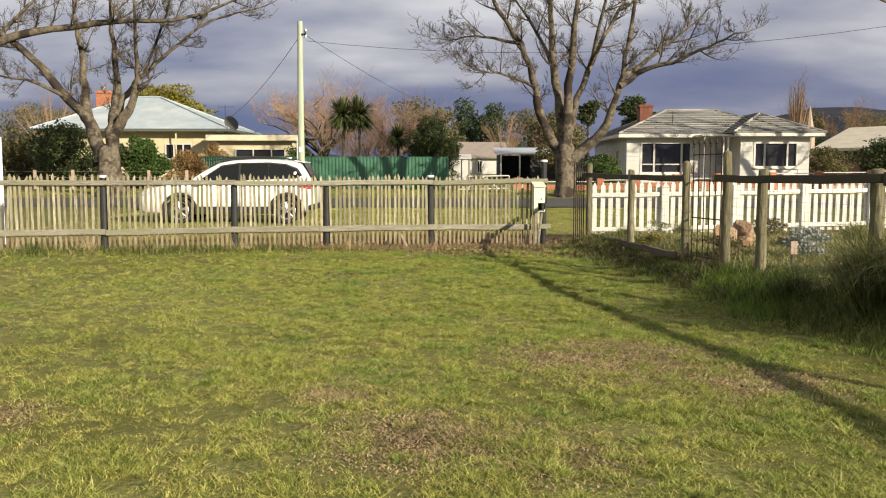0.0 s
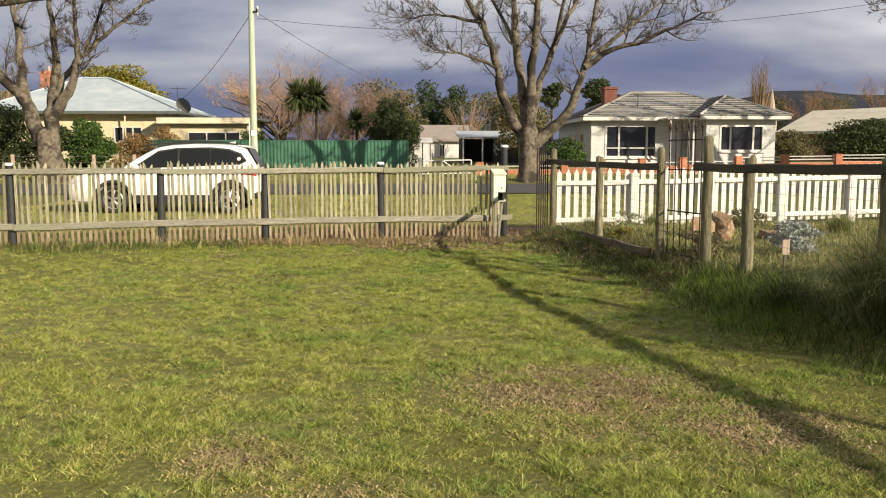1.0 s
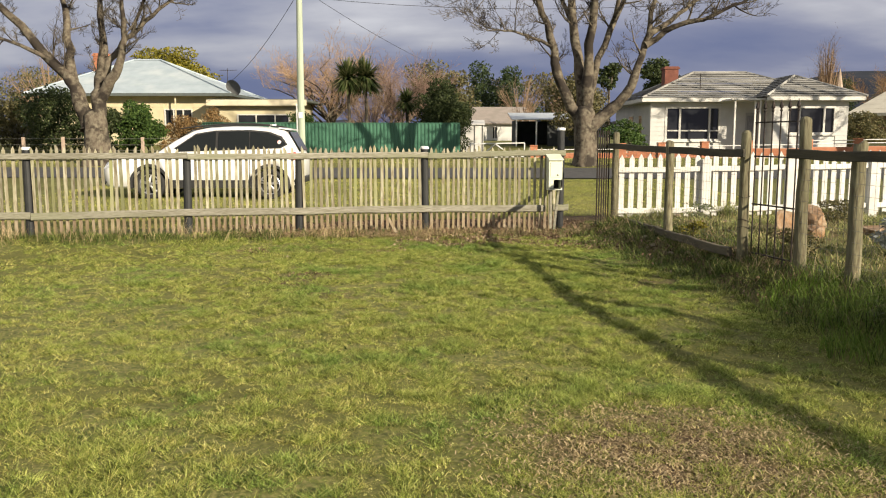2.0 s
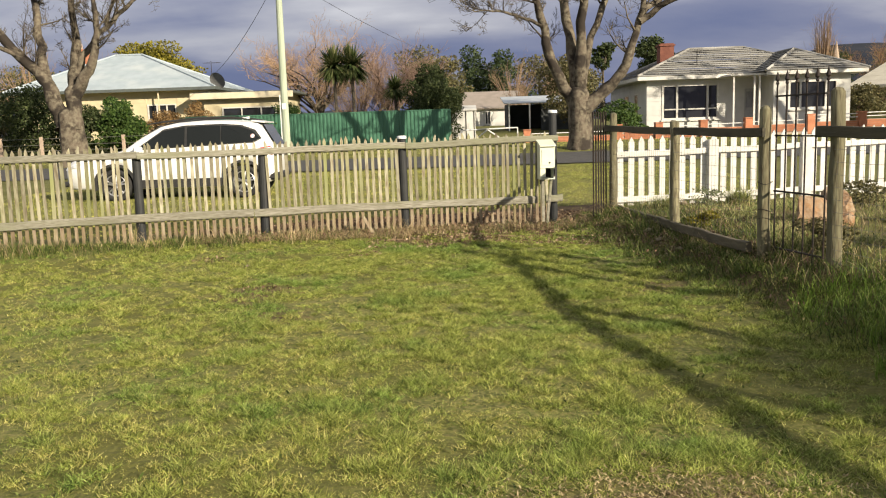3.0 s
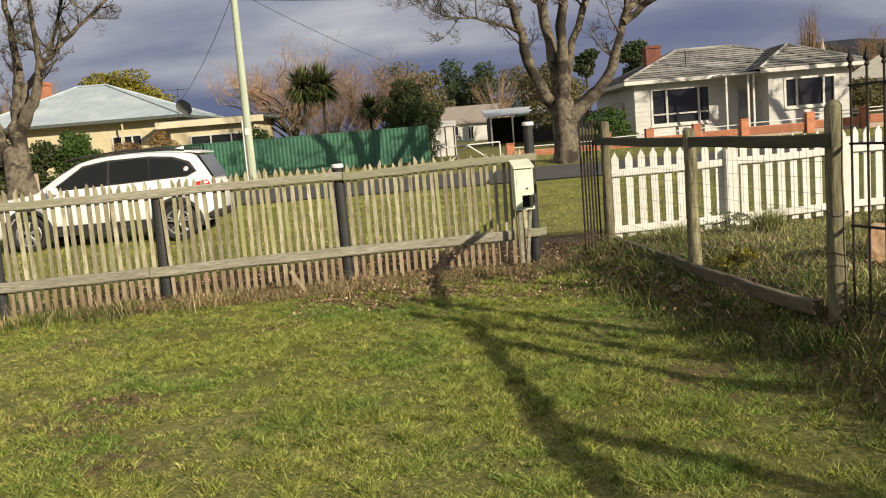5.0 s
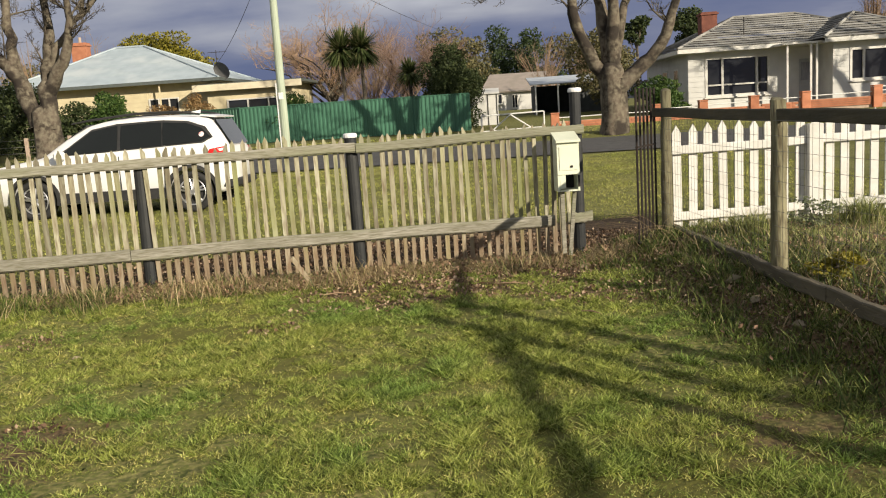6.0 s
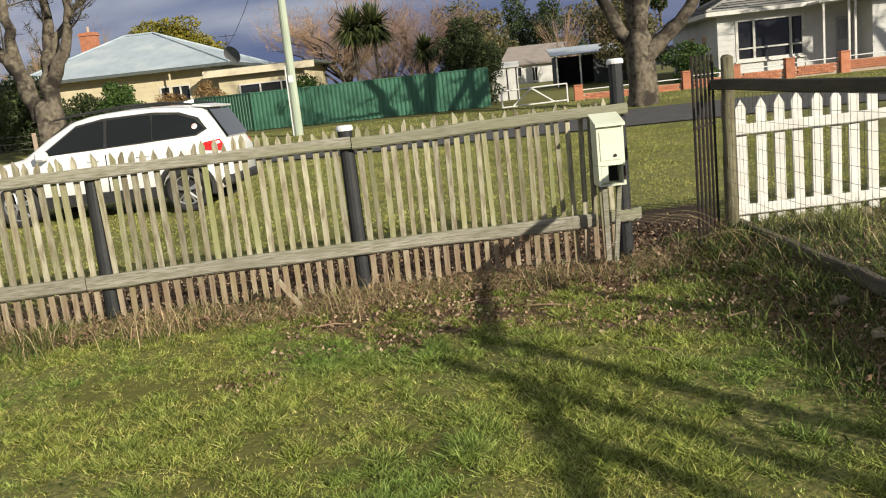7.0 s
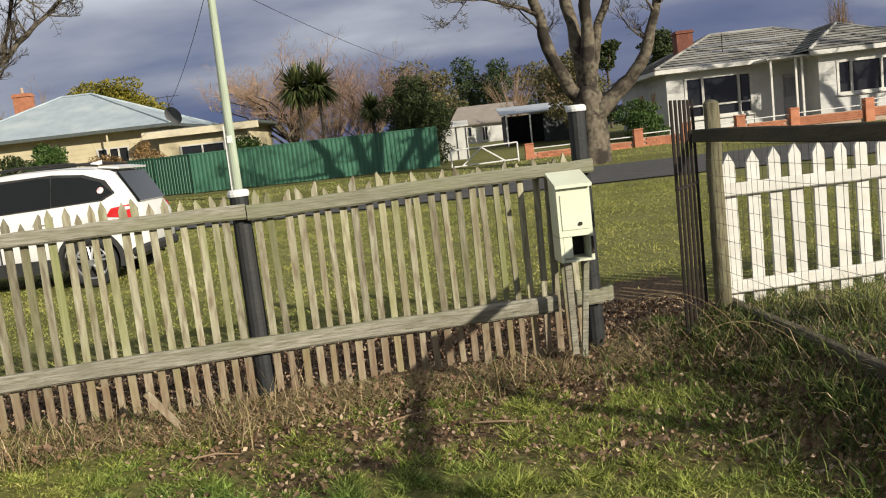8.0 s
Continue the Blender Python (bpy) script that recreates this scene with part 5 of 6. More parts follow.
# ---- foliage ----
def leaf_mat(name, c0, c1, c2, trans=0.25, rough=0.6, patch=None, patch_scale=0.6, patch_at=(0.45, 0.60), tone=(0.9, 0.50, 1.55)):
    """Leaves that vary from piece to piece and let some light through; patch is a second colour in drifts."""
    m = bpy.data.materials.new(name)
    m.use_nodes = True
    nt = m.node_tree
    nt.nodes.clear()
    out = nt.nodes.new("ShaderNodeOutputMaterial")
    rnd = nt.nodes.new("ShaderNodeNewGeometry")
    ramp = nt.nodes.new("ShaderNodeValToRGB")
    ramp.color_ramp.elements[0].color, ramp.color_ramp.elements[1].color = (*c0, 1), (*c2, 1)
    e = ramp.color_ramp.elements.new(0.5)
    e.color = (*c1, 1)
    nt.links.new(rnd.outputs["Random Per Island"], ramp.inputs[0])
    tc = nt.nodes.new("ShaderNodeTexCoord")
    big = nt.nodes.new("ShaderNodeTexNoise")
    big.inputs["Scale"].default_value = tone[0]
    big.inputs["Detail"].default_value, big.inputs["Roughness"].default_value = 7.0, 0.85
    nt.links.new(tc.outputs["Object"], big.inputs["Vector"])
    val = nt.nodes.new("ShaderNodeMapRange")
    val.inputs[1].default_value, val.inputs[2].default_value = 0.3, 0.7
    val.inputs[3].default_value, val.inputs[4].default_value = tone[1:]
    nt.links.new(big.outputs[0], val.inputs[0])
    hsv = nt.nodes.new("ShaderNodeHueSaturation")
    nt.links.new(ramp.outputs[0], hsv.inputs["Color"])
    if patch:
        drift = nt.nodes.new("ShaderNodeTexNoise")
        drift.inputs["Scale"].default_value, drift.inputs["Detail"].default_value = patch_scale, 6.0
        nt.links.new(tc.outputs["Object"], drift.inputs["Vector"])
        edge = nt.nodes.new("ShaderNodeMapRange")
        edge.inputs[1].default_value, edge.inputs[2].default_value = patch_at
        nt.links.new(drift.outputs[0], edge.inputs[0])
        both = nt.nodes.new("ShaderNodeMix")
        both.data_type, both.blend_type = "RGBA", "MULTIPLY"
        nt.links.new(edge.outputs[0], both.inputs[0])
        nt.links.new(ramp.outputs[0], both.inputs[6])
        both.inputs[7].default_value = (*patch, 1)
        nt.links.new(both.outputs[2], hsv.inputs["Color"])
    nt.links.new(val.outputs[0], hsv.inputs["Value"])
    a = nt.nodes.new("ShaderNodeBsdfPrincipled")
    a.inputs["Roughness"].default_value = rough
    a.inputs["Specular IOR Level"].default_value = 0.25
    b = nt.nodes.new("ShaderNodeBsdfTranslucent")
    nt.links.new(hsv.outputs[0], a.inputs["Base Color"])
    nt.links.new(hsv.outputs[0], b.inputs["Color"])
    mx = nt.nodes.new("ShaderNodeMixShader")
    mx.inputs[0].default_value = trans
    nt.links.new(a.outputs[0], mx.inputs[1])
    nt.links.new(b.outputs[0], mx.inputs[2])
    nt.links.new(mx.outputs[0], out.inputs[0])
    return m


M_DKGREEN = leaf_mat("dark_conifer_leaf", (0.024, 0.038, 0.014), (0.045, 0.064, 0.022), (0.080, 0.098, 0.036))
M_BROAD = leaf_mat("broad_green_leaf", (0.025, 0.055, 0.012), (0.05, 0.095, 0.02), (0.10, 0.15, 0.035))
M_OLIVE = leaf_mat("olive_leaf", (0.08, 0.08, 0.035), (0.125, 0.115, 0.05), (0.18, 0.155, 0.07))
M_YELLOWG = leaf_mat("yellow_green_leaf", (0.10, 0.10, 0.012), (0.19, 0.17, 0.02), (0.28, 0.24, 0.04))
M_RUSSET = leaf_mat("russet_leaf", (0.16, 0.09, 0.035), (0.24, 0.15, 0.06), (0.32, 0.22, 0.10))
M_PINE = leaf_mat("pine_needles", (0.026, 0.044, 0.018), (0.046, 0.070, 0.027), (0.075, 0.10, 0.04))
M_SILVER = leaf_mat("silver_leaf", (0.20, 0.23, 0.21), (0.32, 0.35, 0.33), (0.45, 0.48, 0.45))
M_CABBAGE = leaf_mat("sword_leaf", (0.03, 0.05, 0.016), (0.075, 0.105, 0.032), (0.20, 0.20, 0.09))
M_SAGE = leaf_mat("sage_leaf", (0.10, 0.125, 0.06), (0.17, 0.20, 0.10), (0.26, 0.28, 0.15))
M_PINKTWIG = mat("pinkish_twigs", (0.33, 0.225, 0.145), (0.40, 0.27, 0.17), 3, 0.9)
M_BROWNTWIG = mat("brown_twigs", (0.23, 0.155, 0.12), (0.30, 0.205, 0.155), 3, 0.9)
M_RUSTTWIG = mat("russet_twigs", (0.34, 0.20, 0.10), (0.25, 0.15, 0.08), 3, 0.9)
M_TANTWIG = mat("tan_twigs", (0.30, 0.21, 0.13), (0.22, 0.15, 0.10), 3, 0.9)


def quads_mesh(name, centres, sizes, q, tilt=1.0, aspect=0.6):
    """Many small leaf quads, folded by chance, as one mesh."""
    n = len(centres)
    a = q.normal(size=(n, 3))
    a /= np.linalg.norm(a, axis=1)[:, None]
    b = q.normal(size=(n, 3))
    b -= a * (a * b).sum(1)[:, None]
    b /= np.linalg.norm(b, axis=1)[:, None]
    s = sizes[:, None]
    v = np.stack([centres - a * s, centres + b * s * aspect, centres + a * s, centres - b * s * aspect], 1).reshape(-1, 3)
    me = bpy.data.meshes.new(name)
    me.vertices.add(4 * n)
    me.vertices.foreach_set("co", v.ravel())
    me.loops.add(4 * n)
    me.loops.foreach_set("vertex_index", np.arange(4 * n))
    me.polygons.add(n)
    me.polygons.foreach_set("loop_start", np.arange(0, 4 * n, 4))
    me.polygons.foreach_set("loop_total", np.full(n, 4))
    me.update(calc_edges=True)
    return me


def crown_points(q, lumps, n):
    """Points near the skins of uneven lumps (x, y, z, rx, ry, rz)."""
    w = np.array([l[3] * l[5] + 0.01 for l in lumps])
    pick = q.choice(len(lumps), n, p=w / w.sum())
    d = q.normal(size=(n, 3))
    d /= np.linalg.norm(d, axis=1)[:, None]
    r = 1 - np.abs(q.normal(0, 0.22, n))
    L = np.array(lumps)[pick]
    wob = 1 + 0.22 * np.sin(d[:, 0] * 7 + pick) * np.sin(d[:, 2] * 6 + pick * 2)
    return L[:, :3] + d * L[:, 3:6] * (r * wob)[:, None]


def lumps_for(q, w, d, h, z0, n, round_top=True):
    out = []
    for i in range(n):
        t = (i + q.random()) / n
        z = z0 + h * (0.12 + 0.76 * t)
        k = math.sqrt(max(0.05, 1 - (2 * t - 0.9) ** 2 * 0.8)) if round_top else (1.05 - t)
        a = q.random() * 6.28
        rr = 0.55 * k * math.sqrt(q.random())
        s = (0.34 + 0.2 * q.random()) * (0.6 + 0.4 * k)
        out.append((w / 2 * rr * math.cos(a) * 1.3, d / 2 * rr * math.sin(a) * 1.3, z, w / 2 * s * 1.2, d / 2 * s * 1.2, h * s * 0.42))
    return out


def leafy(name, label, category, x, y, w, h, material, seed, n=2600, leaf=0.11, lumps=12, z0=0.0, trunk=0.10, d=None, cone=False, group=""):
    """A bush or tree: trunk with limbs inside a crown of small leaves in uneven lumps."""
    q = np.random.default_rng(seed)
    n, leaf = round(n * 2.5), leaf * 0.54
    t = thing(name, label, category, (x, y, ground_z(x, y)), group=group)
    L = lumps_for(q, w, d or w, h - z0, z0, lumps, not cone)
    c = crown_points(q, L, n)
    c[:, 2] = np.maximum(c[:, 2], 0.02)
    me = quads_mesh("crown", c, leaf * q.uniform(0.6, 1.4, n), q)
    me.materials.append(material)
    o = new("crown", me)
    o.parent = t
    bm = bmesh.new()
    top = (0, 0, z0 + (h - z0) * 0.6)
    tube(bm, [(0, 0, -0.2), (0.02 * w, 0, z0 * 0.6 + 0.1), top], [trunk * 1.2, trunk, trunk * 0.4], 7)
    for l in L[:7]:
        tube(bm, [(0, 0, max(0.1, z0 * 0.7 + 0.15 * h)), (l[0] * 0.5, l[1] * 0.5, l[2] * 0.8), (l[0], l[1], l[2])], [trunk * 0.5, trunk * 0.35, trunk * 0.12], 5)
    part("trunk", bm, M_BARK, t)
    return t


def twiggy(name, label, x, y, w, h, material, seed, n=26, twig=1.5, base=0.15, category="tree"):
    """A leafless shrub or far tree: many stems fanning up from the base, each with fine twigs."""
    q = random.Random(seed)
    t = thing(name, label, category, (x, y, ground_z(x, y)))
    bm, stems = bmesh.new(), bmesh.new()
    for i in range(n):
        a = q.random() * 6.28
        s = math.sqrt(q.random())
        tip = Vector((w / 2 * s * math.cos(a), w / 2 * s * math.sin(a), h * (1 - 0.45 * s * s) * q.uniform(0.8, 1.0)))
        midp = Vector((tip.x * 0.35, tip.y * 0.35, tip.z * 0.5))
        tube(stems, [(0.1 * math.cos(a), 0.1 * math.sin(a), -0.1), midp, tip], [base, base * 0.5, 0.015], 4, cap=False)
        for k in range(7):
            p = midp.lerp(tip, k / 6)
            d = (tip - midp).normalized() + Vector((q.gauss(0, 0.6), q.gauss(0, 0.6), q.gauss(0.2, 0.4)))
            twig_grow(bm, p, d, twig * q.uniform(0.5, 1.0), 0.015, 2, q)
    part("trunk", stems, material, t)
    part("branchwork", bm, material, t)
    return t


def branching(name, label, x, y, w, h, material, seed, limbs=15, twig=1.9, base=0.11, fork=0.22, droop=0.0):
    """A leafless tree or shrub: bent limbs from a low fork, each with fine twigs that thicken into a haze."""
    q = random.Random(seed)
    t = thing(name, label, "tree", (x, y, ground_z(x, y)))
    bm, stems = bmesh.new(), bmesh.new()
    boughs = []
    tube(stems, [(0, 0, -0.2), (0.04, 0, h * fork * 0.5), (0, 0, h * fork)], [base * 1.9, base * 1.5, base * 1.2], 7, cap=False)
    for i in range(limbs):
        a = 6.28 * (i + q.random()) / limbs
        s = 0.25 + 0.75 * math.sqrt(q.random())
        tip = Vector((w / 2 * s * math.cos(a), w / 2 * s * math.sin(a), h * (1.0 - 0.42 * s * s) * q.uniform(0.78, 0.95)))
        root = Vector((0, 0, h * fork * q.uniform(0.4, 1.0)))
        pts = [root.lerp(tip, k / 5) + Vector((q.gauss(0, 0.03 * w * (k % 5 > 0)), q.gauss(0, 0.03 * w), h * 0.09 * math.sin(math.pi * k / 5))) for k in range(6)]
        bough = bmesh.new()
        tube(bough, pts, [base * (1 - 0.17 * k) for k in range(6)], 5, cap=False)
        boughs.append(bough)
        for k in range(11):
            j = 1 + 4 * (k + q.random()) / 11
            p = pts[int(j)].lerp(pts[min(5, int(j) + 1)], j % 1)
            d = (tip - root).normalized() + Vector((q.gauss(0, 0.7), q.gauss(0, 0.7), q.gauss(0.15, 0.4)))
            twig_grow(bm, p, d, twig * q.uniform(0.5, 1.1), 0.022, 1, q, droop)
    part("trunk", stems, M_BARK, t)
    for bough in boughs:
        part("limb", bough, M_BARK, t)
    tagged(part("branchwork", bm, material, t), kind="stuff")
    return t


# hedge and shrubs before the cream house
leafy("conifer_shrub", "dense dark green conifer shrub before the cream house", "shrub", -20.9, 47.5, 4.6, 3.7, M_DKGREEN, 1, 5000, 0.12, 14)
leafy("conifer_shrub", "dark green rounded shrub beside the low wire fence", "shrub", -17.9, 46.6, 2.6, 2.5, M_DKGREEN, 2, 2600, 0.11, 9)
leafy("olive_shrub", "olive green shrub at the corner of the cream house", "shrub", -24.6, 50.5, 3.4, 3.0, M_OLIVE, 3, 2600, 0.13, 10)
leafy("broadleaf_shrub", "glossy broad-leaved green shrub before the cream house", "shrub", -15.9, 46.4, 2.6, 2.35, M_BROAD, 4, 2800, 0.12, 11)
leafy("broadleaf_shrub", "tall glossy broad-leaved green shrub under the eaves", "shrub", -17.4, 49.0, 2.4, 3.0, M_BROAD, 5, 2400, 0.13, 9)
leafy("russet_shrub", "russet twiggy shrub before the cream house", "shrub", -14.2, 47.4, 2.9, 2.1, M_RUSSET, 6, 3400, 0.09, 11)
leafy("russet_shrub", "pale russet shrub rising against the cream wall", "shrub", -13.3, 50.5, 1.8, 2.6, M_RUSSET, 7, 1600, 0.09, 8)
leafy("low_shrub", "low green creeper spilling over the green fence", "shrub", -7.8, 48.2, 3.4, 2.35, M_BROAD, 8, 2600, 0.10, 12)
twiggy("bare_bush", "grey bare trees beyond the cream house", -30.0, 66.0, 6.0, 7.0, M_TANTWIG, 9, 24)
twiggy("bare_bush", "thin grey bare tree beyond the cream house", -27.0, 70.0, 4.0, 7.4, M_TANTWIG, 10, 20)
leafy("wattle_tree", "yellow-green wattle tree behind the cream house roof", "tree", -23.2, 72.0, 6.6, 7.6, M_YELLOWG, 12, 4200, 0.20, 14, 3.0, 0.2)
# behind the green fence
branching("willow", "large leafless pinkish willow behind the green fence", -8.6, 62.0, 9.0, 7.4, M_PINKTWIG, 13, 26, 1.9, 0.09, 0.25, 0.06)
branching("bare_bush", "dense leafless pinkish shrub behind the green fence", -3.3, 54.5, 6.2, 5.6, M_BROWNTWIG, 14, 18, 1.6, 0.05, 0.12)
twiggy("bare_bush", "fine leafless shrub beside the cabbage trees", -4.9, 52.5, 4.0, 3.6, M_TANTWIG, 15, 40, 1.2, 0.03)
leafy("conifer_shrub", "tall dark green conifer overhanging the green fence", "shrub", -0.75, 48.2, 3.0, 4.0, M_DKGREEN, 16, 15000, 0.085, 22)


def cabbage_tree(x, y, h, r, seed, n=110):
    q = random.Random(seed)
    t = thing("cabbage_tree", "cabbage tree with rosette of sword leaves behind the fence", "tree", (x, y, ground_z(x, y)), group="cabbage trees")
    bm = bmesh.new()
    tube(bm, [(0, 0, -0.2), (0.05, 0, h * 0.5), (0, 0, h)], [0.11, 0.085, 0.08], 8)
    part("trunk", bm, M_BARK, t)
    bm = bmesh.new()
    for i in range(n):
        a = q.random() * 6.28
        e = math.asin(q.uniform(-0.75, 1.0))
        d = Vector((math.cos(a) * math.cos(e), math.sin(a) * math.cos(e), math.sin(e)))
        s = Vector((-math.sin(a), math.cos(a), 0)) * 0.055
        L = r * q.uniform(0.75, 1.08)
        c = Vector((0, 0, h))
        p = [c + d * 0.05, c + d * L * 0.5 + Vector((0, 0, 0.02)), c + d * L - Vector((0, 0, 0.25 * L * (1 - abs(d.z))))]
        v = [bm.verts.new(p[0] - s * 0.6), bm.verts.new(p[0] + s * 0.6), bm.verts.new(p[1] + s), bm.verts.new(p[2]), bm.verts.new(p[1] - s)]
        bm.faces.new((v[0], v[1], v[2], v[4]))
        bm.faces.new((v[4], v[2], v[3]))
    part("leaf_rosette", bm, M_CABBAGE, t)


cabbage_tree(-5.65, 48.4, 3.95, 1.30, 1, 420)
cabbage_tree(-4.75, 48.6, 4.0, 1.35, 2, 420)
cabbage_tree(-2.65, 50.0, 2.75, 0.95, 3, 240)
leafy("garden_shrub", "green shrub at the corner of the white house", "shrub", 8.9, 46.4, 2.6, 1.9, M_BROAD, 21, 2200, 0.10, 9)
leafy("olive_tree", "brownish shrub behind the verge tree", "shrub", 7.0, 52.0, 3.6, 4.6, M_OLIVE, 22, 2400, 0.14, 10, 0.6)
leafy("hedge", "dense dark green hedge beside the neighbouring house", "hedge", 30.0, 54.0, 9.0, 2.9, M_DKGREEN, 23, 6500, 0.15, 18, d=2.5)
leafy("hedge", "olive green hedge next to the white house", "hedge", 23.3, 52.5, 3.2, 2.2, M_OLIVE, 24, 2600, 0.12, 10)
leafy("gum_tree", "dark round-headed tree behind the white house", "tree", 17.2, 77.0, 4.4, 7.0, M_DKGREEN, 25, 2600, 0.20, 10, 3.5, 0.2)
leafy("gum_tree", "small dark tree seen past the verge tree", "tree", 12.5, 74.0, 2.4, 6.4, M_DKGREEN, 26, 900, 0.18, 6, 4.2, 0.12)
# far tree line
far = [(-3.0, 92, 8, 8.2, M_OLIVE), (2.2, 96, 7, 8.6, M_PINE), (5.6, 94, 7, 7.8, M_PINE), (9.5, 96, 7, 7.2, M_OLIVE), (-1.0, 88, 6, 7.0, M_OLIVE), (13.5, 98, 6, 6.2, M_OLIVE), (53, 126, 6, 9.0, M_DKGREEN), (68, 134, 12, 9.5, M_OLIVE), (-38, 90, 9, 7, M_OLIVE), (-46, 95, 10, 8, M_OLIVE)]
for i, (x, y, w, h, m) in enumerate(far):
    leafy("pine_tree" if m is M_PINE else "far_tree", {M_PINE: "dark green pine in the distant tree line", M_OLIVE: "brownish tree in the distant tree line", M_DKGREEN: "dark tree in the distant tree line"}[m], "tree", x, y, w, h, m, 60 + i, 2200, 0.24, 12, 1.2, 0.2, cone=m is M_PINE, group="distant tree line")
for i, (x, y, w, h) in enumerate(((6.0, 84, 6, 6.4), (11.0, 86, 6, 7.0), (8.5, 70, 3.4, 3.4), (5.6, 73, 2.2, 3.4))):
    twiggy("bare_tree", "leafless brown tree in the middle distance", x, y, w, h, M_TANTWIG, 80 + i, 24, h * 0.22)
for i, (x, y, w, h) in enumerate(((47, 124, 8, 8.5), (57, 120, 10, 10.5), (66, 118, 11, 11.5))):
    branching("bare_tree", "leafless russet tree far behind the houses", x, y, w, h, M_RUSTTWIG, 85 + i, 9, h * 0.24, 0.1)
twiggy("poplar", "tall narrow russet poplar far behind the houses", 44.5, 108.0, 3.4, 11.8, M_TANTWIG, 90, 60, 2.2)
spire = thing("church_spire", "small pale pointed spire above the far trees", "spire", (49.5, 116.0, 0))
bm = bmesh.new()
tube(bm, [(0, 0, 0), (0, 0, 7.0), (0, 0, 7.2), (0, 0, 10.4)], [0.8, 0.8, 0.65, 0.05], 8)
part("spire_body", bm, M_MORTAR, spire)
# hills
M_HILL = mat("forested_hill", (0.010, 0.015, 0.028), (0.020, 0.025, 0.036), 0.02, 1.0, fine=(0.008, 0.013, 0.024), fine_scale=0.06)
bm = bmesh.new()
hx = [-900 + 25 * i for i in range(97)]
rows_h = []
for j, (y, k) in enumerate(((780, 0.0), (860, 0.75), (930, 1.0), (1100, 0.2))):
    rows_h.append([bm.verts.new((x, y, -2 + k * (curve_at([(-900, 30), (150, 20), (240, 40), (330, 60), (420, 76), (520, 70), (700, 68), (900, 85), (1500, 60)], x) + 5 * noise.noise((x * 0.012, j, 2)) + 5.0 * noise.noise((x * 0.07, j, 7)) - 2))) for x in hx])
for a, b in zip(rows_h, rows_h[1:]):
    for i in range(len(hx) - 1):
        bm.faces.new((a[i], a[i + 1], b[i + 1], b[i]))
tagged(part("backdrop", bm, M_HILL, None, smooth=True), "dark forested hills on the horizon", "hills", kind="structure")

# low wire fence before the cream house
wire_fence = thing("wire_fence", "low wire fence with grey posts before the cream house", "fence")
for i in range(9):
    x = -29.5 + i * 2.0
    gz = ground_z(x, 45.0)
    part("post", boxes((x - 0.07, 44.93, gz - 0.1, x + 0.07, 45.07, gz + 1.0), bevel=0.01), M_MORTAR, wire_fence)
for z in (0.35, 0.62, 0.92):
    bm = bmesh.new()
    tube(bm, [(-29.5, 45, 0.57 + z), (-13.5, 45, 0.57 + z)], 0.014, 4)
    part("wire", bm, M_WIRE, wire_fence)

# ---- garden bed: rocks, shrub, marker ----
M_ROCK = mat("orange_sandstone", (0.32, 0.19, 0.10), (0.10, 0.065, 0.042), 6, 0.95, bump=1.0, bump_scale=14, fine=(0.30, 0.23, 0.16), fine_scale=18, stains=(0.36, 0.28, 0.19), stain_scale=3.5)
M_FLINT = mat("pale_stone", (0.22, 0.18, 0.12), (0.15, 0.125, 0.085), 4, 0.95, bump=0.6, bump_scale=12)


def rock(label, x, y, sx, sy, sz, seed, material, group="garden rocks", sink=0.25):
    bm = bmesh.new()
    bmesh.ops.create_icosphere(bm, subdivisions=3, radius=1.0)
    q = random.Random(seed)
    cuts = [Vector((q.gauss(0, 1), q.gauss(0, 1), q.gauss(0.2, 1))).normalized() for _ in range(15)]
    for v in bm.verts:
        p = v.co.copy()
        for c in cuts:
            over = p.dot(c) - 0.46
            if over > 0:
                p -= c * over
        p *= 1.4 + 0.16 * noise.noise(p * 2 + Vector((seed, 0, 0))) + 0.10 * noise.noise(p * 6)
        v.co = Vector((p.x * sx, p.y * sy, p.z * sz))
    o = part("rock", bm, material, None)
    o.matrix_world = pose(x, y, ground_z(x, y) + sz * (0.8 - sink), 0, 0, seed * 40)
    tagged(o, label, "rock", group)


rock("large orange sandstone boulder in the garden bed", 4.40, 13.10, 0.22, 0.20, 0.22, 1, M_ROCK)
rock("orange-brown sandstone boulder leaning on its neighbour", 4.74, 13.25, 0.18, 0.18, 0.22, 2, M_ROCK)
rock("flat orange sandstone slab in the garden bed", 5.25, 12.9, 0.27, 0.17, 0.10, 3, M_ROCK)
rock("small orange rock beside the gate", 4.22, 12.65, 0.12, 0.10, 0.10, 4, M_ROCK)
rock("broken sandstone rock low in the garden bed", 4.56, 12.75, 0.16, 0.13, 0.12, 5, M_ROCK)
for i, (x, y, s) in enumerate(((2.80, 14.0, 0.09), (2.80, 13.5, 0.07), (3.3, 15.95, 0.10), (3.75, 16.05, 0.09), (4.15, 16.1, 0.11), (2.88, 12.9, 0.07), (4.6, 16.15, 0.08))):
    rock("pale buff stone at the edge of the bed", x, y, s * 0.95, s * 0.7, s * 0.5, 10 + i, M_FLINT, "edge stones")
# two shrubs added out of view, only to cast shade on the bank
for x, y, h, seed in ((6.3, 5.3, 1.35, 47), (6.2, 7.6, 1.2, 48)):
    leafy("garden_shrub", "unseen dark green shrub added to shade the bank", "shrub", x, y, 1.5, h, M_BROAD, seed, 1800, 0.07, 9, 0.05, 0.04, group="shrubs along the bed")
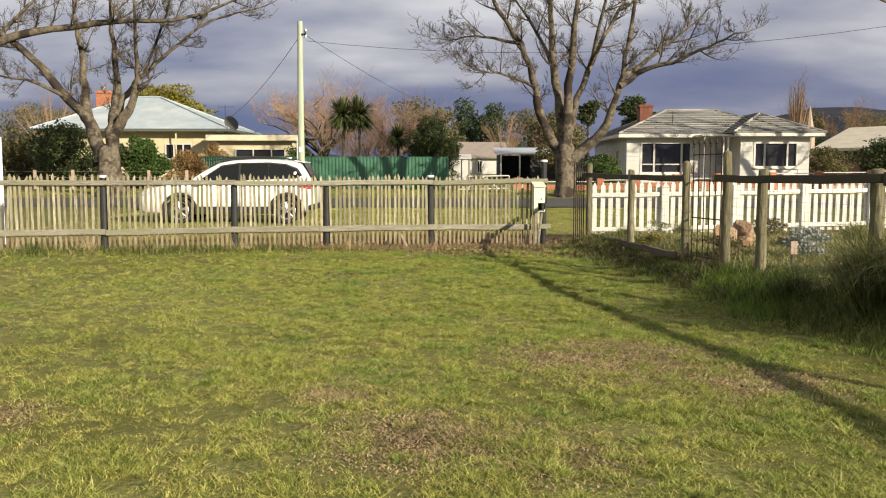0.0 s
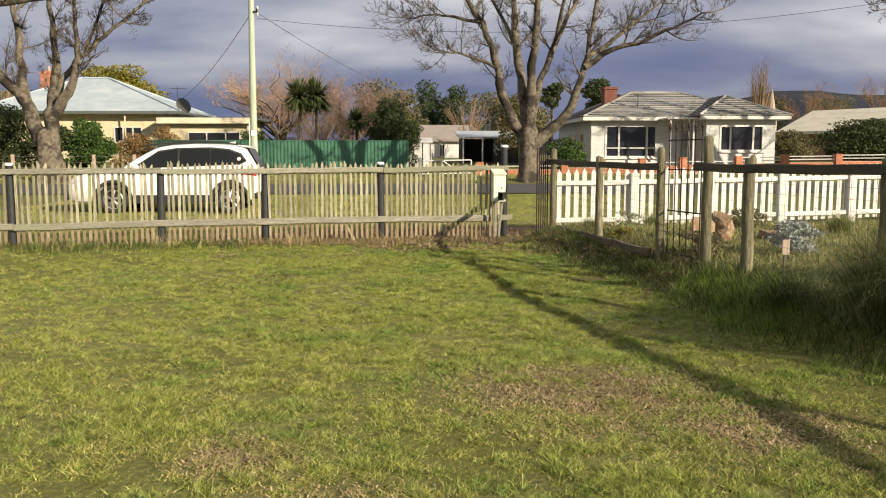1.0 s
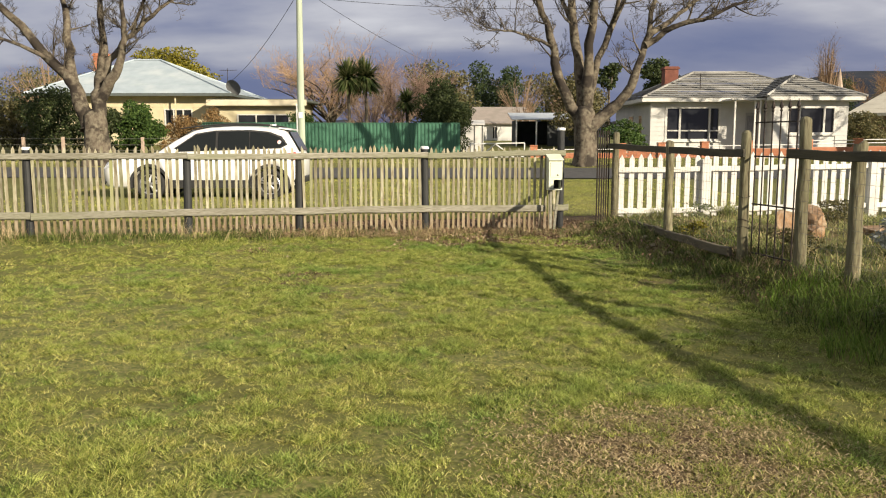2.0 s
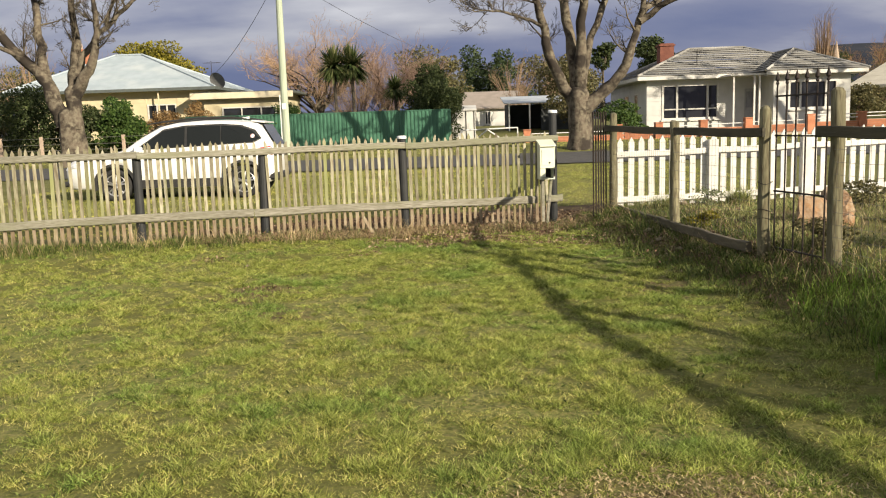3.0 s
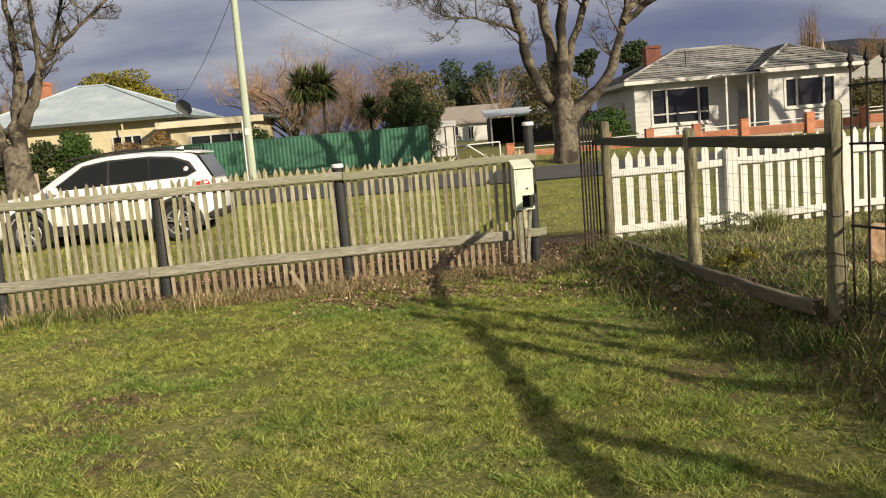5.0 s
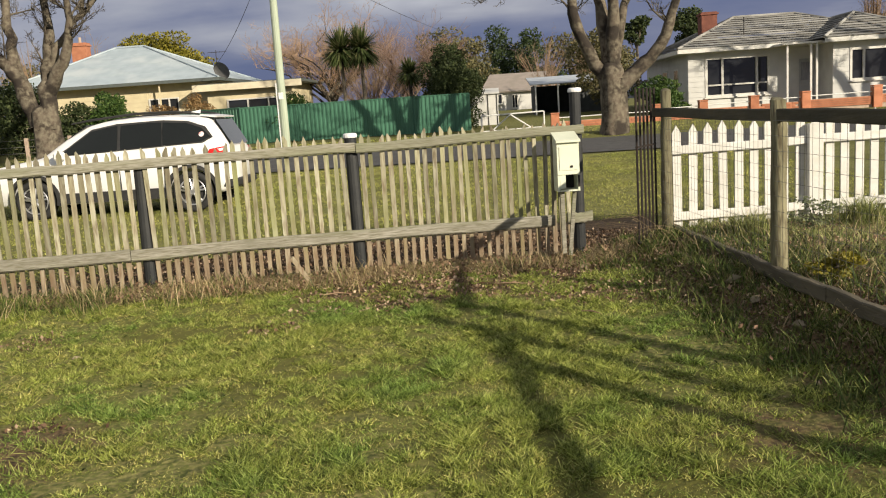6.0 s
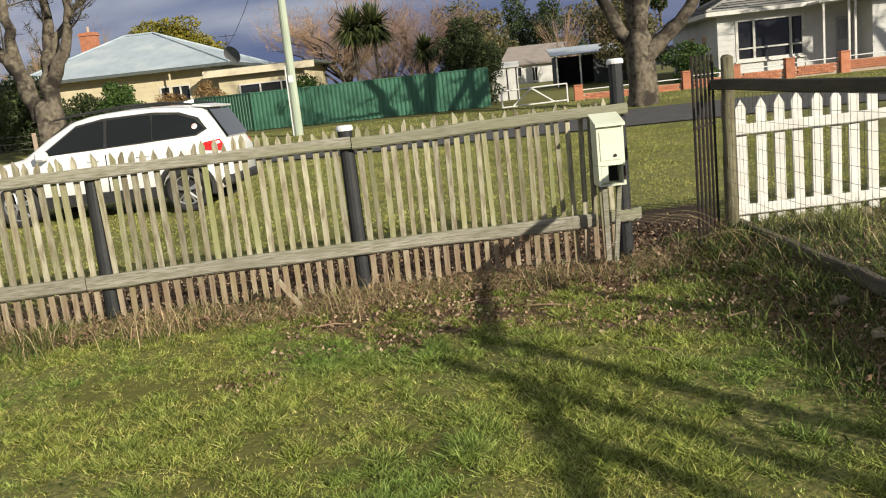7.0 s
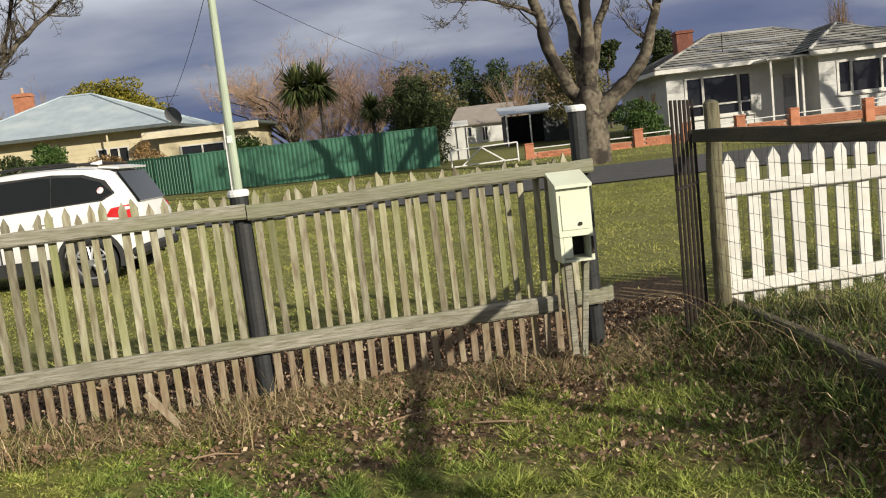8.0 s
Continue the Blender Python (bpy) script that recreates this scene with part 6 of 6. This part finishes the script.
leafy("silver_shrub", "small silver-leaved shrub in the garden bed", "shrub", 4.86, 11.2, 0.62, 0.42, M_SILVER, 41, 900, 0.035, 8, 0.02, 0.012)
marker = thing("plant_marker", "small white marker plate on a stake", "marker", (3.97, 9.6, 0.30))
part("stake", boxes((-0.012, -0.012, -0.1, 0.012, 0.012, 0.30)), M_SLEEPER, marker)
part("plate", boxes((-0.038, -0.018, 0.27, 0.038, -0.013, 0.42), bevel=0.002), M_MORTAR, marker)


# ---- grass ----
def blades(name, px, py, pz, height, width, lean, q, material, label, category="grass", kind="stuff", curl=0.35):
    """Three-triangle grass blades as one mesh."""
    n = len(px)
    base = np.stack([px, py, pz], 1)
    a = q.uniform(0, 2 * np.pi, n)
    side = np.stack([np.cos(a), np.sin(a), np.zeros(n)], 1) * (width / 2)[:, None]
    b = q.uniform(0, 2 * np.pi, n)
    out = np.stack([np.cos(b), np.sin(b), np.zeros(n)], 1) * (lean * height)[:, None]
    up = np.zeros((n, 3))
    up[:, 2] = height
    midp = base + out * curl + up * 0.55
    tip = base + out + up * np.sqrt(np.clip(1 - 0.5 * lean ** 2, 0.15, 1))[:, None]
    v = np.stack([base - side, base + side, midp + side * 0.75, midp - side * 0.75, tip], 1).reshape(-1, 3)
    k = np.arange(n)[:, None] * 5
    loops = np.concatenate([k + 0, k + 1, k + 2, k + 3, k + 3, k + 2, k + 4], 1).ravel()
    me = bpy.data.meshes.new(name)
    me.vertices.add(5 * n)
    me.vertices.foreach_set("co", v.ravel())
    me.loops.add(7 * n)
    me.loops.foreach_set("vertex_index", loops)
    me.polygons.add(2 * n)
    st = np.stack([np.arange(n) * 7, np.arange(n) * 7 + 4], 1).ravel()
    me.polygons.foreach_set("loop_start", st)
    me.polygons.foreach_set("loop_total", np.tile([4, 3], n))
    me.update(calc_edges=True)
    me.materials.append(material)
    return tagged(new(name, me), label, category, kind=kind)


def many_ground(x, y):
    return np.array([ground_z(float(a), float(b)) for a, b in zip(x, y)])


M_GRASS = leaf_mat("lawn_blade", (0.035, 0.058, 0.010), (0.245, 0.290, 0.052), (0.48, 0.50, 0.15), 0.25, patch=(0.68, 0.86, 0.80), patch_scale=1.1, patch_at=(0.48, 0.66), tone=(11.0, 0.24, 1.92))
M_PALEGRASS = leaf_mat("pale_lawn_blade", (0.075, 0.075, 0.018), (0.39, 0.37, 0.090), (0.70, 0.64, 0.25), 0.25, patch=(0.78, 0.86, 0.80), patch_scale=1.1, patch_at=(0.48, 0.66), tone=(11.0, 0.30, 1.85))
M_LUSH = leaf_mat("lush_blade", (0.025, 0.045, 0.010), (0.075, 0.110, 0.022), (0.20, 0.22, 0.065), 0.22, tone=(4.0, 0.45, 1.6))
M_BEDWEED = leaf_mat("bed_weed_blade", (0.06, 0.085, 0.022), (0.21, 0.24, 0.075), (0.48, 0.46, 0.21), 0.25, tone=(5.0, 0.45, 1.6))
M_VERGE = leaf_mat("verge_blade", (0.22, 0.22, 0.050), (0.36, 0.36, 0.090), (0.50, 0.48, 0.15), 0.25, patch=(0.80, 0.88, 0.80), patch_scale=0.5, tone=(1.6, 0.75, 1.35))
M_STRAW = leaf_mat("dry_straw", (0.22, 0.165, 0.085), (0.40, 0.31, 0.17), (0.58, 0.47, 0.28), 0.25)
M_LITTER = leaf_mat("dead_leaf", (0.055, 0.032, 0.020), (0.17, 0.105, 0.064), (0.46, 0.35, 0.24), 0.1)



def slivers(name, px, py, pz, height, width, lean, q, material, label):
    """Short one-triangle grass blades as one mesh."""
    n = len(px)
    base = np.stack([px, py, pz], 1)
    a, b = q.uniform(0, 2 * np.pi, n), q.uniform(0, 2 * np.pi, n)
    side = np.stack([np.cos(a), np.sin(a), np.zeros(n)], 1) * (width / 2)[:, None]
    tip = base + np.stack([np.cos(b) * lean * height, np.sin(b) * lean * height, height], 1)
    v = np.stack([base - side, base + side, tip], 1).reshape(-1, 3)
    me = bpy.data.meshes.new(name)
    me.vertices.add(3 * n)
    me.vertices.foreach_set("co", v.ravel())
    me.loops.add(3 * n)
    me.loops.foreach_set("vertex_index", np.arange(3 * n))
    me.polygons.add(n)
    me.polygons.foreach_set("loop_start", np.arange(0, 3 * n, 3))
    me.polygons.foreach_set("loop_total", np.full(n, 3))
    me.update(calc_edges=True)
    me.materials.append(material)
    return tagged(new(name, me), label, "grass", kind="stuff")


M_TUFT = leaf_mat("tuft_blade", (0.07, 0.12, 0.016), (0.14, 0.23, 0.03), (0.26, 0.34, 0.07), 0.3)
q = np.random.default_rng(7)
n = 175000
tx = np.where(q.random(n) < 0.6, q.normal(0.5, 2.0, n), q.uniform(-9.5, 4.2, n))
ty = 2.5 + 13.5 * q.random(n)
ok = (ty < 15.9 + FENCE_SLOPE * tx) & (tx < 3.6 + 0.155 * (10.95 - ty) - 0.2) & (np.abs(tx - 0.5) < ty * 0.60 + 1.0)
tx, ty = tx[ok], ty[ok]
# tufts on three scales, thinned between them
clump = np.array([1.1 * noise.noise((a * 7.5, b * 7.5, 2)) + 0.6 * noise.noise((a * 3.2, b * 3.2, 0)) + 0.5 * noise.noise((a * 1.1, b * 1.1, 4)) for a, b in zip(tx, ty)])
bb = np.array([bare(a, b) for a, b in zip(tx, ty)])
keep = (q.random(len(tx)) > bb * 0.9) & (q.random(len(tx)) < 0.85 + 0.9 * clump)
tx, ty, clump = tx[keep], ty[keep], clump[keep]
PER = 10
m = len(tx) * PER
ang, far_k = q.uniform(0, 6.28, m), np.repeat(np.clip(ty / 10, 0.85, 1.35), PER)
rad_ = 0.034 * np.sqrt(q.random(m))
gx_, gy_ = np.repeat(tx, PER) + rad_ * np.cos(ang), np.repeat(ty, PER) + rad_ * np.sin(ang)
gz_ = np.repeat(many_ground(tx, ty), PER)
tall = np.repeat(np.clip(0.016 + 0.040 * clump + np.abs(q.normal(0, 0.006, len(tx))), 0.008, 0.06), PER) * q.uniform(0.5, 1.35, m)
lean_ = q.uniform(0.3, 2.6, m)
pale = np.repeat(clump + q.normal(0, 0.5, len(tx)) < 0.08 - 0.055 * (ty - 4) - 0.07 * tx, PER)
for chosen, material, name, label in ((~pale, M_GRASS, "lawn_grass", "short patchy green lawn grass"), (pale, M_PALEGRASS, "pale_lawn_grass", "yellowish worn patches of short lawn grass")):
    slivers(name, gx_[chosen], gy_[chosen], gz_[chosen] - 0.004, tall[chosen], 0.0058 * far_k[chosen], lean_[chosen], q, material, label)


def scatter(n, xr, yr, accept, hfun, width, lean, material, name, label, seed, lift=-0.01, short=False):
    q = np.random.default_rng(seed)
    x, y = q.uniform(*xr, n), q.uniform(*yr, n)
    ok = np.array([q.random() < accept(a, b) for a, b in zip(x, y)])
    x, y = x[ok], y[ok]
    h = np.array([hfun(a, b) for a, b in zip(x, y)]) * q.uniform(0.5, 1.25, len(x))
    build = slivers if short else blades
    build(name, x, y, many_ground(x, y) + lift, h, np.full(len(x), width) * q.uniform(0.7, 1.3, len(x)), q.uniform(lean[0], lean[1], len(x)), q, material, label)


def near_fence(x, y):
    d = fence_y(x) - y
    return max(0.0, 1 - abs(d - 0.42) / 0.50) * (0.25 + 0.75 * (noise.noise((x * 1.7, y * 2, 9)) > -0.05)) * (1.0 if x < 2.2 else 0.0)


scatter(70000, (-9, 2.3), (13.2, 16.4), lambda x, y: near_fence(x, y) * curve_at([(-3.2, 1.0), (-1.2, 0.55), (-0.2, 0.12), (2, 0.10)], x), lambda x, y: 0.14 + 0.10 * noise.noise((x * 2, y, 1)), 0.007, (0.3, 1.2), M_LUSH, "fence_grass", "longer green grass growing along the picket fence", 3)
scatter(34000, (-9, 2.3), (13.2, 16.4), lambda x, y: near_fence(x, y) * min(1.0, max(0.08, noise.noise((x * 2.3, y, 5)) * 1.6 + 0.35)) * curve_at([(-1.2, 1.0), (0.1, 0.45), (0.5, 0.12), (1.3, 0.12), (1.7, 0.7)], x), lambda x, y: 0.22 + 0.14 * noise.noise((x * 2, y, 2)), 0.005, (0.2, 1.0), M_STRAW, "dry_grass", "dry straw-coloured grass stalks along the fence", 4)


def near_bed(x, y):
    s = x - side_x(y)
    return max(0.0, 1 - abs(s + 0.18) / 0.75) * curve_at([(5, 0.8), (12, 0.8), (15, 0.5), (16.4, 0.3)], y)


scatter(72000, (1.8, 5), (4, 16.4), near_bed, lambda x, y: 0.13 + 0.09 * noise.noise((x * 3, y * 2, 1)) + 0.05 * (y < 10), 0.007, (0.3, 1.2), M_LUSH, "bank_grass", "lush green grass on the bank below the log fence", 5)
scatter(3500, (2.2, 5), (5, 16.6), lambda x, y: near_bed(x - 0.15, y) * max(0.1, 0.5 + noise.noise((x * 2, y * 2, 8))), lambda x, y: 0.28, 0.004, (0.4, 1.5), M_STRAW, "bank_straw", "dry grass stalks tangled in the wire fence", 6)
scatter(80000, (3.0, 9.0), (7, 16.6), lambda x, y: (0.85 if noise.noise((x * 1.4, y * 1.4, 3)) > 0.0 else 0.2) * (x > side_x(y) + 0.1), lambda x, y: 0.10 + 0.07 * noise.noise((x * 2, y * 2, 5)), 0.008, (0.5, 1.4), M_BEDWEED, "bed_weeds", "low green weeds covering the garden bed", 7)
scatter(5000, (3.0, 9.0), (7, 16.6), lambda x, y: 0.7 * (x > side_x(y) + 0.1), lambda x, y: 0.2, 0.005, (0.5, 1.6), M_STRAW, "bed_stalks", "dead dry stalks among the garden weeds", 8)
# verge beyond the fence
scatter(150000, (-10, 7), (16.2, 30.5), lambda x, y: (0.95 if abs(x - 0.5) < y * 0.42 else 0.3) if bare(x, y) < 0.45 else 0.03, lambda x, y: 0.035 + 0.02 * noise.noise((x * 1.5, y * 1.5, 2)), 0.016, (0.6, 2.0), M_VERGE, "verge_grass", "mown grass on the verge beyond the fence", 9, short=True)
scatter(26000, (-20, 24), (37.3, 44.3), lambda x, y: 0.9, lambda x, y: 0.05, 0.028, (0.6, 1.8), M_VERGE, "far_verge_grass", "grass on the far verge of the street", 10, short=True)
scatter(300000, (-3.5, 3.2), (3, 9), lambda x, y: max(0.0, bare(x, y) - 0.06) * 1.4 * (y < 9), lambda x, y: 0.018, 0.0075, (1.0, 3.0), M_STRAW, "dead_grass", "dead straw-coloured grass on worn lawn patches", 11, 0.006)
scatter(60000, (-3.2, 2.4), (14.2, 16.8), lambda x, y: max(0.0, 1 - abs(fence_y(x) - y - 0.28) / 0.42) * curve_at([(-3, 0.3), (-1, 0.9), (2.3, 0.9)], x), lambda x, y: 0.07, 0.0055, (1.0, 3.2), M_STRAW, "straw_mat", "matted dead straw lying at the foot of the fence", 12, 0.015)
scatter(52000, (1.6, 3.4), (11.5, 16.6), lambda x, y: 0.5 * curve_at([(-1.0, 0.0), (-0.4, 1.0), (0.1, 0.6)], x - side_x(y)) * (0.08 + (noise.noise((x * 3, y * 3, 6)) > 0.08)), lambda x, y: 0.10 + 0.06 * noise.noise((x * 2, y * 2, 4)), 0.008, (0.4, 1.6), M_LUSH, "gate_weeds", "green weeds among leaf litter by the gateway", 13)
scatter(9000, (-6, 3.2), (2.8, 15), lambda x, y: 0.9 * (noise.noise((x * 2.2, y * 2.2, 12)) > 0.1) * (x < side_x(y) - 0.3), lambda x, y: 0.035, 0.012, (0.8, 2.2), M_LUSH, "broad_weeds", "broad-leaved weeds scattered through the lawn", 14, 0.0)
scatter(3200, (2.3, 3.6), (11.2, 16.7), lambda x, y: max(0.0, 1 - abs(x - side_x(y) + 0.22) / 0.3) * 0.8, lambda x, y: 0.16 + 0.1 * noise.noise((x * 3, y * 3, 1)), 0.005, (0.4, 1.6), M_STRAW, "edging_straw", "dry grass overhanging the timber edging", 15)
# big tussocks
for i, (x, y, r, h) in enumerate(((4.12, 7.85, 0.6, 0.95), (4.45, 7.0, 0.6, 1.05), (3.65, 8.8, 0.25, 0.45))):
    qq = np.random.default_rng(50 + i)
    m = 2300 if i < 2 else 500
    a, s = qq.uniform(0, 6.28, m), r * 0.5 * np.sqrt(qq.random(m))
    x_, y_ = x + s * np.cos(a), y + s * np.sin(a)
    blades("tussock", x_, y_, many_ground(x_, y_) - 0.02, h * qq.uniform(0.5, 1.05, m), np.full(m, 0.007), qq.uniform(0.3, 1.7, m), qq, M_LUSH if i == 2 else leaf_mat("tussock_blade", (0.05, 0.075, 0.02), (0.105, 0.13, 0.038), (0.29, 0.26, 0.12), 0.25), "large arching tussock of green grass below the log fence", "grass", "", 0.25)
for i, (x, y, h) in enumerate(((4.45, 15.75, 0.34), (5.7, 15.3, 0.30), (3.35, 15.5, 0.28), (6.6, 13.6, 0.4), (3.38, 10.2, 0.22), (3.5, 9.4, 0.24), (3.3, 8.7, 0.2))):
    qq = np.random.default_rng(150 + i)
    m = 420
    a, s = qq.uniform(0, 6.28, m), (0.16 if i < 4 else 0.34) * np.sqrt(qq.random(m))
    x_, y_ = x + s * np.cos(a), y + s * np.sin(a)
    blades("grass_tuft", x_, y_, many_ground(x_, y_) - 0.01, h * qq.uniform(0.5, 1.05, m), np.full(m, 0.007), qq.uniform(0.2, 1.2, m), qq, M_BEDWEED if i < 4 else M_TUFT, "bright green tuft of long grass beside the garden bed", "grass", "", 0.25)
# leaf litter below the fence and by the gate
q = np.random.default_rng(77)
m = 120000
lx, ly = q.uniform(-4, 4.2, m), q.uniform(12.0, 17.6, m)
ok = np.array([q.random() < max(0.0, bare(a, b) - 0.22) * 1.3 for a, b in zip(lx, ly)])
lx, ly = lx[ok], ly[ok]
c = np.stack([lx, ly, many_ground(lx, ly) + q.uniform(0.004, 0.03, len(lx))], 1)
me = quads_mesh("leaf_litter", c, q.uniform(0.005, 0.022, len(lx)), q)
me.materials.append(M_LITTER)
tagged(new("leaf_litter", me), "brown fallen leaves and bark on bare soil", "leaf litter", kind="stuff")

# larger curled dead leaves at the fence foot and on the bank
m = 18000
lx, ly = q.uniform(-2.2, 3.6, m), q.uniform(9.5, 16.6, m)
ok = np.array([q.random() < (max(0.0, 1 - abs(fence_y(a) - b - 0.35) / 0.45) if a < 2 else 0.0) + 0.3 * max(0.0, 1 - abs(a - side_x(b) + 0.55) / 0.35) * (noise.noise((a * 1.5, b * 1.5, 3)) > 0.05) for a, b in zip(lx, ly)])
lx, ly = lx[ok], ly[ok]
c = np.stack([lx, ly, many_ground(lx, ly) + q.uniform(0.02, 0.085, len(lx))], 1)
me = quads_mesh("dead_leaves", c, q.uniform(0.010, 0.024, len(lx)), q)
me.materials.append(leaf_mat("curled_dead_leaf", (0.09, 0.052, 0.034), (0.19, 0.12, 0.075), (0.30, 0.20, 0.13), 0.1))
tagged(new("dead_leaves", me), "curled tan dead leaves lying at the fence foot", "dead leaves", kind="stuff")

# ---- small things on the ground ----
rock("small white stone lying on the lawn", -1.89, 13.4, 0.035, 0.028, 0.02, 31, M_MORTAR, "lawn stones", 0.1)
rock("small pale stone lying on the lawn", 2.35, 14.1, 0.035, 0.03, 0.02, 32, M_FLINT, "lawn stones", 0.1)
broken = thing("broken_picket", "short broken picket leaning at the fence foot", "picket", (-0.62, 15.38, 0.10), 20)
bm = bmesh.new()
box(bm, -0.02, -0.008, 0, 0.02, 0.008, 0.34, m=pose(0, 0, 0, 14, -32, 0))
part("board", bm, M_PICKET, broken)
qs = random.Random(8)
for i, (x, y, a, L) in enumerate(((2.35, 14.35, 20, 0.22), (1.2, 15.0, -12, 0.30), (0.7, 15.2, 35, 0.35), (2.7, 13.2, 60, 0.4), (-0.3, 14.9, 5, 0.25), (1.75, 13.9, -40, 0.18))):
    bm = bmesh.new()
    tube(bm, [(-L / 2, 0, 0.02), (0, qs.uniform(-.02, .02), 0.03), (L / 2, qs.uniform(-.03, .03), 0.015)], [0.006, 0.007, 0.003], 5)
    o = part("twig", bm, M_TANTWIG, None)
    o.matrix_world = pose(x, y, ground_z(x, y), 0, 0, a)
    tagged(o, "dry fallen twig lying on the grass", "twig", "fallen twigs")
leafy("yellow_flowers", "low yellow-leaved plant at the edge of the bed", "plant", 3.25, 13.3, 0.32, 0.2, M_YELLOWG, 43, 260, 0.03, 6, 0.02, 0.006)
leafy("herb_clump", "grey-green herb clump beside the white fence", "plant", 3.95, 15.6, 0.55, 0.32, M_SAGE, 44, 260, 0.026, 7, 0.02, 0.008)
leafy("herb_clump", "low olive herb clump in the garden bed", "plant", 5.6, 14.6, 0.7, 0.35, M_OLIVE, 45, 700, 0.03, 8, 0.02, 0.008)
leafy("herb_clump", "tangled olive weeds around the gate posts", "plant", 3.75, 11.4, 0.6, 0.35, M_OLIVE, 46, 700, 0.028, 8, 0.02, 0.008)
# long arching dry stalks by the open gate
for i, (x, y, a, L) in enumerate(((2.62, 15.75, 200, 0.7), (2.7, 15.5, 170, 0.75), (2.72, 15.2, 215, 0.6), (2.8, 14.8, 185, 0.65), (0.0, 15.6, 80, 0.5), (1.3, 15.85, 110, 0.45))):
    bm = bmesh.new()
    d = Vector((math.cos(radians(a)), math.sin(radians(a)), 0))
    tube(bm, [d * L * 0.95 * (k / 10) ** 1.4 + Vector((0, 0, -0.02 + L * 0.52 * math.sin(2.1 * k / 10)))  for k in range(11)], [0.0026 - 0.00018 * k for k in range(11)], 4)
    o = part("grass_stalk", bm, M_STRAW, None)
    o.matrix_world = pose(x, y, ground_z(x, y))
    tagged(o, "long dry grass stalk arching near the gateway", "grass stalk", "dry stalks")
